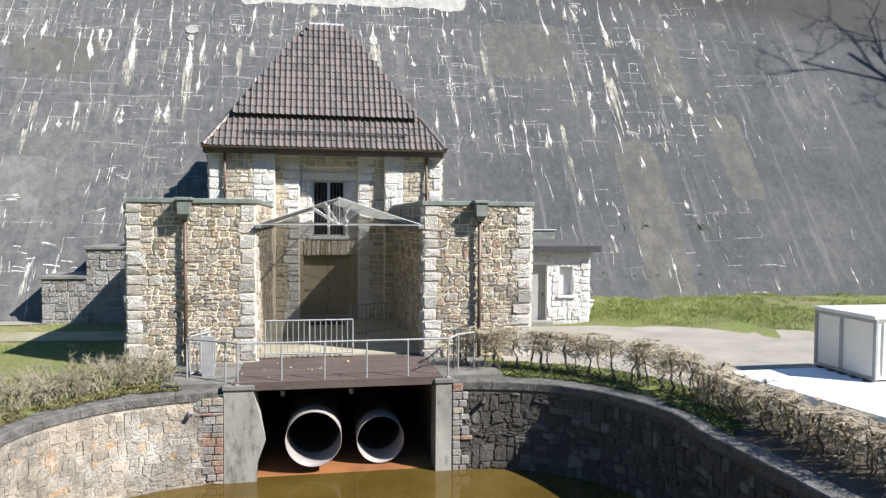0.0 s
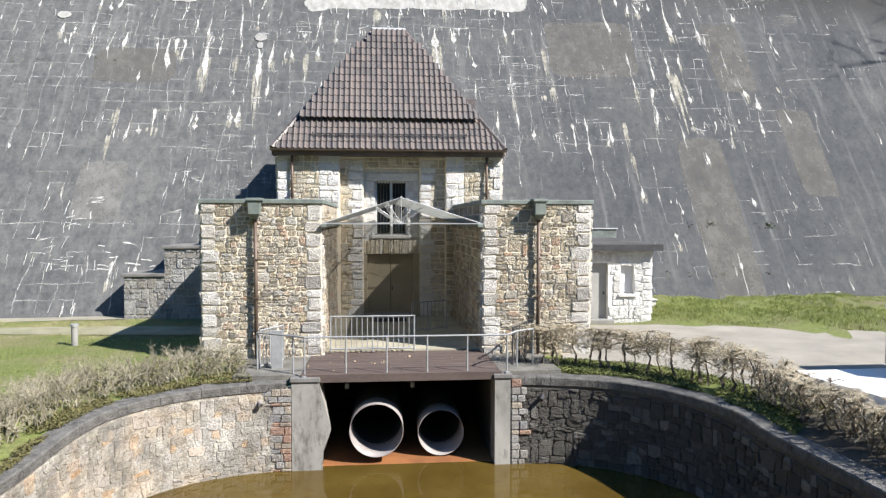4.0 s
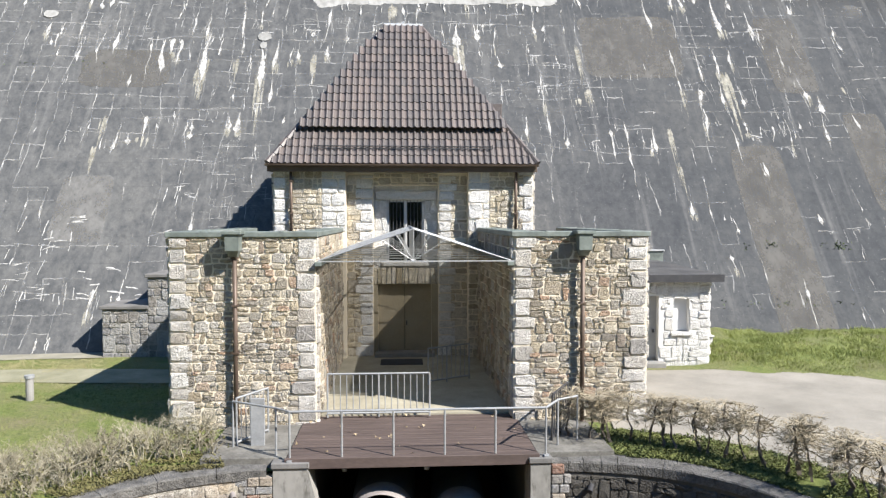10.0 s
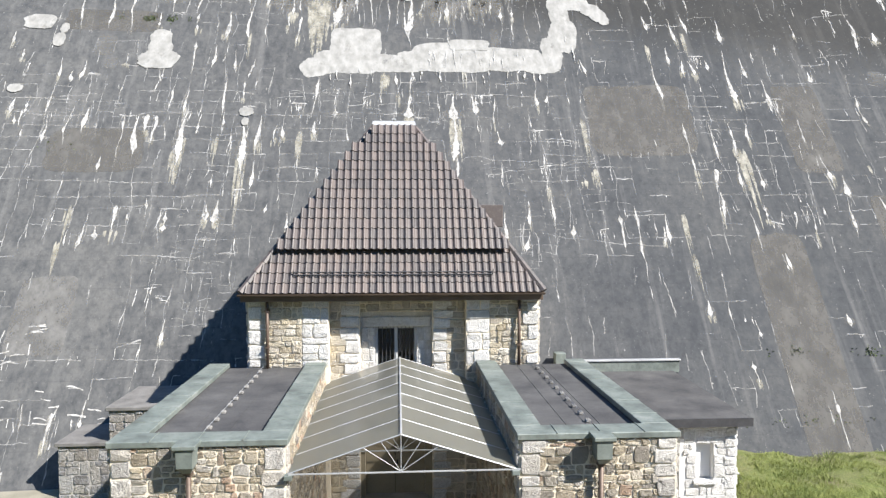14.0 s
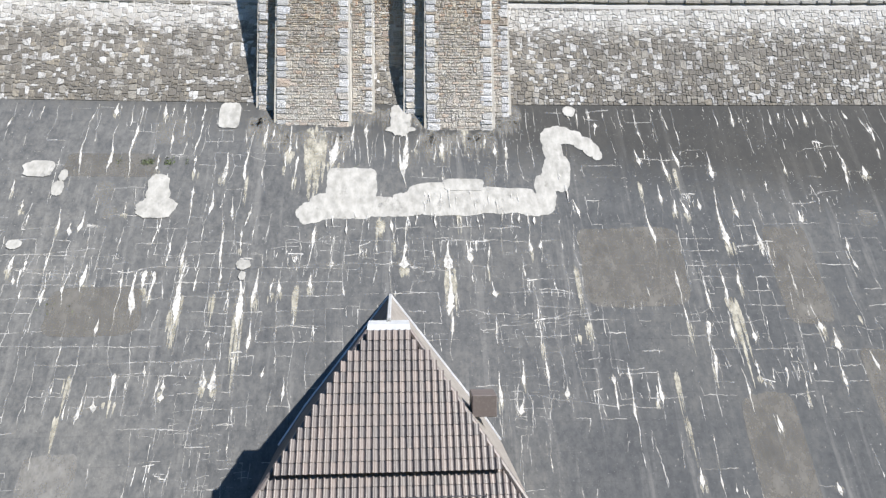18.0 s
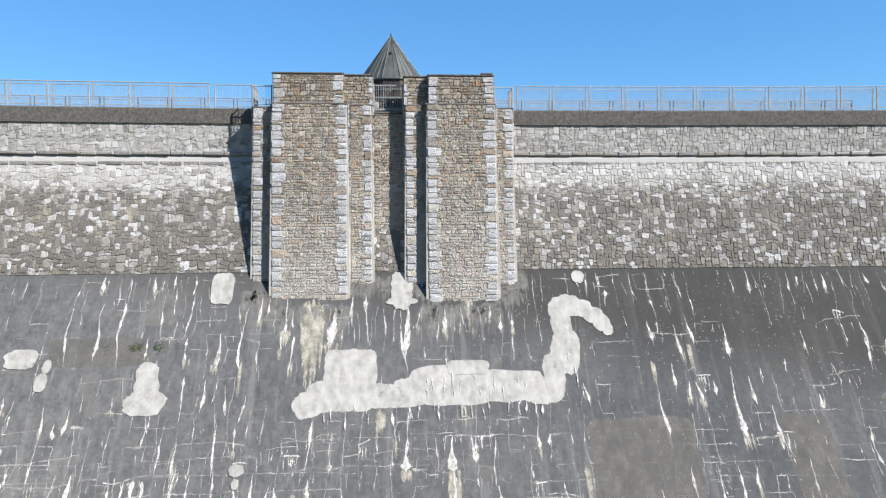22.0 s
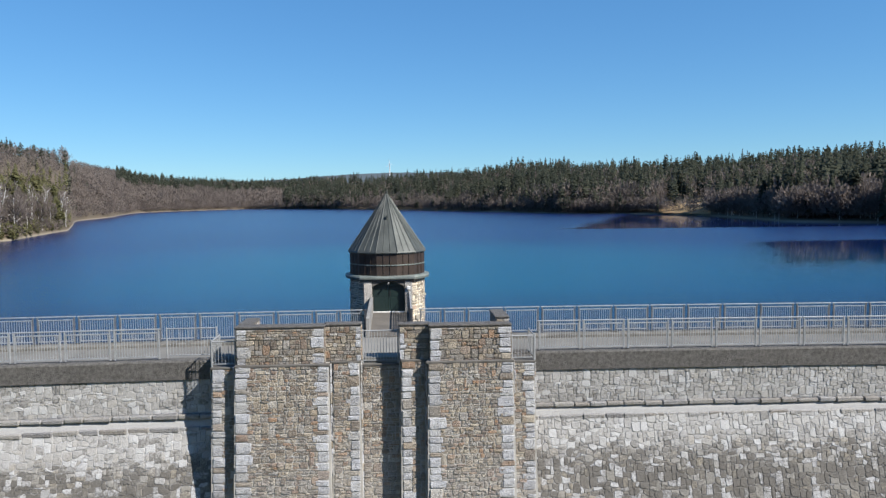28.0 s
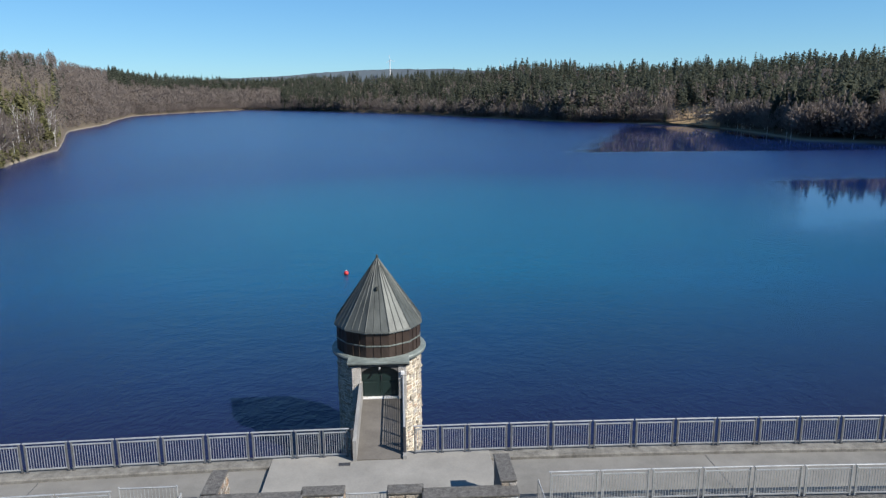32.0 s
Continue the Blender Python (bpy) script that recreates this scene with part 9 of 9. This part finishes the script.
def build_woods():
    rnd = random.Random(77)
    kinds = [tree("pine", s) for s in (1, 2, 3)] + [tree("bare", s) for s in (4, 5, 6)]
    used = set()
    for i in range(185):
        left = i < 85
        a = rnd.uniform(-34, -24.6) if left else rnd.uniform(25.2, 40)
        d = rnd.uniform(3, 40 if left else 20)
        x, y, z = at_bank(a, d)
        k = rnd.choice((1, 1, 1, 3, 4, 5) if left else (0, 2, 3, 4, 5, 3, 4))
        s = rnd.uniform(0.55, 0.85) if left and a < -25.5 else rnd.uniform(0.4, 0.75) if left else rnd.uniform(0.6, 1.15)
        m = pose(x, y, z - 0.3, 0, 0, rnd.uniform(0, 360)) @ Matrix.Diagonal((s, s, s * rnd.uniform(0.9, 1.15), 1))
        if k not in used:
            used.add(k)
            kinds[k].matrix_basis = m
        else:
            c = copy_thing(kinds[k], Matrix())
            c.matrix_basis = m
    # pale birches standing out at the tip of the near bank
    first = None
    for a, d, s in ((-26.6, 13, 1.0), (-24.95, 11, 0.95), (-24.5, 7, 0.85), (-28.6, 12, 1.05), (-27.6, 20, 0.95), (-25.7, 18, 0.9)):
        x, y, z = at_bank(a, d)
        m = pose(x, y, z - 0.2, rnd.uniform(-5, 5), rnd.uniform(-6, 6), rnd.uniform(0, 360)) @ Matrix.Diagonal((s, s, s, 1))
        if first is None:
            first = birch(31)
            first.matrix_basis = m
        else:
            copy_thing(first, Matrix()).matrix_basis = m
    cv, cf, bv, bf, ov, of = [], [], [], [], [], []
    con = [pine_geometry(random.Random(s), 1, (0.11, 0.14, 0.17)[s % 3], 11, 5) for s in range(6)] + [conifer_geometry(random.Random(3), 1, 0.14, 11, 5)]
    bare = [bare_geometry(random.Random(s), 1, 0.30, 44, 3.0) for s in range(6)]
    n = 0
    while n < 16500:
        a = rnd.uniform(-36, 42) if n % 3 else rnd.uniform(-24, -4)
        d = rnd.random() ** 1.6 * 420 + 2
        if a > 22:
            d += 16
        elif a < -21:
            d += 3
        x, y, z = at_bank(a, d)
        if z < LAKE + 0.2:
            continue
        n += 1
        mix = noise.noise((x * 0.006, y * 0.006, 9.0)) + ((0.22 if d > 170 and a > -21 else -0.7) if a < -9 else 0.2 if a > 4 else 0.1) + min(0.3, d / 400)
        is_con = mix + rnd.uniform(-0.35, 0.35) > 0.0 and not (d < 40 and rnd.random() < 0.4) and (a > -9 or rnd.random() < 0.3 or (d > 170 and a > -21)) and rnd.random() < 0.84
        if 21.2 < a < 24.6 and 4 < d < 90 and rnd.random() < 0.93:
            continue
        V, F, geo = (cv, cf, con[n % 7]) if is_con else (bv, bf, bare[n % 6])
        if a < -24.2 and d < 110 and rnd.random() < 0.72:
            V, F, geo = ov, of, con[n % 5]
        h = (rnd.uniform(11, 24) if is_con else rnd.uniform(9, 19)) * (0.48 if a < -24.5 else 0.66 if a < -21 else 1.14 if 9 < a < 24 else 1.0)
        if d < 10:
            h *= 0.6
        h *= 1.0 + 0.22 * noise.noise((x * 0.03, y * 0.03, 4.4)) + rnd.uniform(-0.12, 0.12)
        t = rnd.uniform(0, 6.3)
        c, s = math.cos(t) * h, math.sin(t) * h
        o = len(V)
        V += [(x + p[0] * c - p[1] * s, y + p[0] * s + p[1] * c, z + p[2] * h - 0.5) for p in geo[0]]
        F += [tuple(o + j for j in f) for f in geo[1]]
    for q in range(4000):
        a = rnd.uniform(3, 42) if q % 3 else rnd.uniform(-22, 3)
        x, y, z = at_bank(a, rnd.uniform(2, 22))
        if z < LAKE + 0.2 or (21.2 < a < 24.6 and rnd.random() < 0.8):
            continue
        h, t, geo = rnd.uniform(5, 13) * (1.3 if a > 24.6 else 1.0), rnd.uniform(0, 6.3), bare[q % 6]
        c, s = math.cos(t) * h, math.sin(t) * h
        o = len(bv)
        bv += [(x + p[0] * c - p[1] * s, y + p[0] * s + p[1] * c, z + p[2] * h - 0.8) for p in geo[0]]
        bf += [tuple(o + j for j in f) for f in geo[1]]
    for q in range(900):
        a = rnd.uniform(-34, -24.2)
        x, y, z = at_bank(a, rnd.uniform(1, 34))
        if z < LAKE + 0.2:
            continue
        h, t = rnd.uniform(1.5, 5.5), rnd.uniform(0, 6.3)
        V, F, geo = (ov, of, con[q % 5]) if q % 3 else (bv, bf, bare[q % 6])
        c, s = math.cos(t) * h * 1.9, math.sin(t) * h * 1.9
        o = len(V)
        V += [(x + p[0] * c - p[1] * s, y + p[0] * s + p[1] * c, z + p[2] * h - 0.25 * h) for p in geo[0]]
        F += [tuple(o + j for j in f) for f in geo[1]]
    rows = [[at_bank(20.9 + 3.9 * i / 12, dd) for i in range(13)] for dd in (3, 10, 20, 32, 46, 62, 90)]
    bm = bmesh.new()
    loft(bm, [[(x, y, z + 0.35) for x, y, z in r] for r in rows])
    tagged(mesh_object("clearing", bm, M["dry_grass"]), "clearing of dry orange-brown grass on the lake shore", "clearing", kind="structure")
    x, y, z = at_bank(23.4, 40)
    lg = thing("log_pile", "pile of pale felled logs in the clearing", "log pile")
    for i in range(9):
        part("log", rods(((x - 6 + i * 0.4, y - 2, z + 0.9 + 0.5 * (i % 3)), (x + 6 + i * 0.3, y + 1.5, z + 0.9 + 0.5 * (i % 3)), 0.35), n=8), M["birch"], lg)
    w = thing("far_woods", "mixed woods of dark conifers and brown leafless trees round the lake", "woods", kind="stuff")
    tagged(pydata("conifers", cv, cf, M["conifer"], w), kind="stuff")
    tagged(pydata("pines", ov, of, M["pine"], w), kind="stuff")
    tagged(pydata("broadleaf_trees", bv, bf, M["bare"], w), kind="stuff")




def shade_tree():
    """A tall bare tree on the valley side; its branches shade the dam face."""
    t = thing("bare_tree", "tall leafless tree on the valley side below the dam", "tree")
    rnd = random.Random(8)
    V, F = [], []
    twigs(V, F, (0, 0, 0), (0, 0, 1), 7.0, 0.3, rnd, 0)
    for k in range(9):
        twigs(V, F, (0, 0, 14 + k * 1.7), (rnd.gauss(0, 0.8), rnd.gauss(0, 0.8), 0.7), rnd.uniform(3, 5.5), 0.11, rnd, 5)
    pydata("branches", V, F, M["bark"], t)
    part("trunk", trunk_geometry(rnd, 30, 0.42, 0), M["bark"], t)
    t.matrix_basis = pose(46.5, 28.5, -0.3)


def build_sky_block_woods():
    """Unseen woods added on the valley sides below the dam, to block low sky light."""
    rnd = random.Random(91)
    con = [pine_geometry(random.Random(s), 1, 0.16, 9, 5) for s in range(4)]
    bare = [bare_geometry(random.Random(s), 1, 0.30, 36, 3.0) for s in range(4)]
    cv, cf, bv, bf = [], [], [], []
    n = 0
    while n < 2600:
        x, y = rnd.uniform(-210, 210), rnd.uniform(-230, 24)
        if not (abs(x - 2) > 58 or y < -82) or (x > 40 and y > 10 and x < 75):
            continue
        n += 1
        V, F, geo = (cv, cf, con[n % 4]) if n % 3 else (bv, bf, bare[n % 4])
        h, t = rnd.uniform(11, 20), rnd.uniform(0, 6.3)
        c, q, z, o = math.cos(t) * h, math.sin(t) * h, height(x, y), len(V)
        V += [(x + p[0] * c - p[1] * q, y + p[0] * q + p[1] * c, z + p[2] * h - 0.5) for p in geo[0]]
        F += [tuple(o + j for j in f) for f in geo[1]]
    w = thing("valley_woods", "unseen mixed woods added on the valley sides to block low sky light", "woods", kind="stuff")
    tagged(pydata("conifers", cv, cf, M["conifer"], w), kind="stuff")
    tagged(pydata("broadleaf_trees", bv, bf, M["bare"], w), kind="stuff")


def build_far_ridge():
    """A wooded ridge on the horizon, the blue haze of distance put into its colour, and two wind turbines on it."""
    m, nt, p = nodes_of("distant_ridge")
    # blue-grey stands in for the haze in front of the woods
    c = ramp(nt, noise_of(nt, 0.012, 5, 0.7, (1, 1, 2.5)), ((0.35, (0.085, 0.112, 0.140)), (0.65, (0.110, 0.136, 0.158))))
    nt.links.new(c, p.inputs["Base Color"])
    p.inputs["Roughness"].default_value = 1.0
    bm = bmesh.new()
    low, high = [], []
    for k in range(81):
        a = radians(-19 + 40 * k / 80)
        u = (math.degrees(a) - 1.5) / 9.0
        z = 118 + 64 * math.exp(-u * u * 0.5) + 4 * noise.noise((a * 30, 0.5, 0.5)) + 2.5 * noise.noise((a * 300, 0.5, 0.5))
        low.append((3500 * math.sin(a), 20 + 3500 * math.cos(a), 20))
        high.append((3500 * math.sin(a), 20 + 3500 * math.cos(a), z))
    loft(bm, [low, high, [(x * 1.15, y * 1.15, z - 60) for x, y, z in high]])
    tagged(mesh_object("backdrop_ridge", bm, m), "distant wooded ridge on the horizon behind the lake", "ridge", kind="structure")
    for a, top in ((-0.54, 222), (8.1, 192)):
        x, y = 3450 * math.sin(radians(a)), 20 + 3450 * math.cos(radians(a))
        w = thing("wind_turbine", "white wind turbine far off on the ridge", "wind turbine", "distant wind turbines")
        part("tower", rods(((x, y, 150), (x, y, top), 2.0), n=8), M["white_paint"], w)
        part("nacelle", boxes((x - 2, x + 2, y - 6, y + 3, top - 2, top + 2), bev=0.4), M["white_paint"], w)
        for k in range(3):
            t = radians(100 + 120 * k)
            part("blade", rods(((x, y - 6.5, top), (x + 22 * math.cos(t), y - 6.5, top + 22 * math.sin(t)), 0.7), n=5), M["white_paint"], w)


shade_tree()
build_woods()
build_far_ridge()
build_sky_block_woods()
build_tiles(main_block)
lay_stones()
lay_cells()
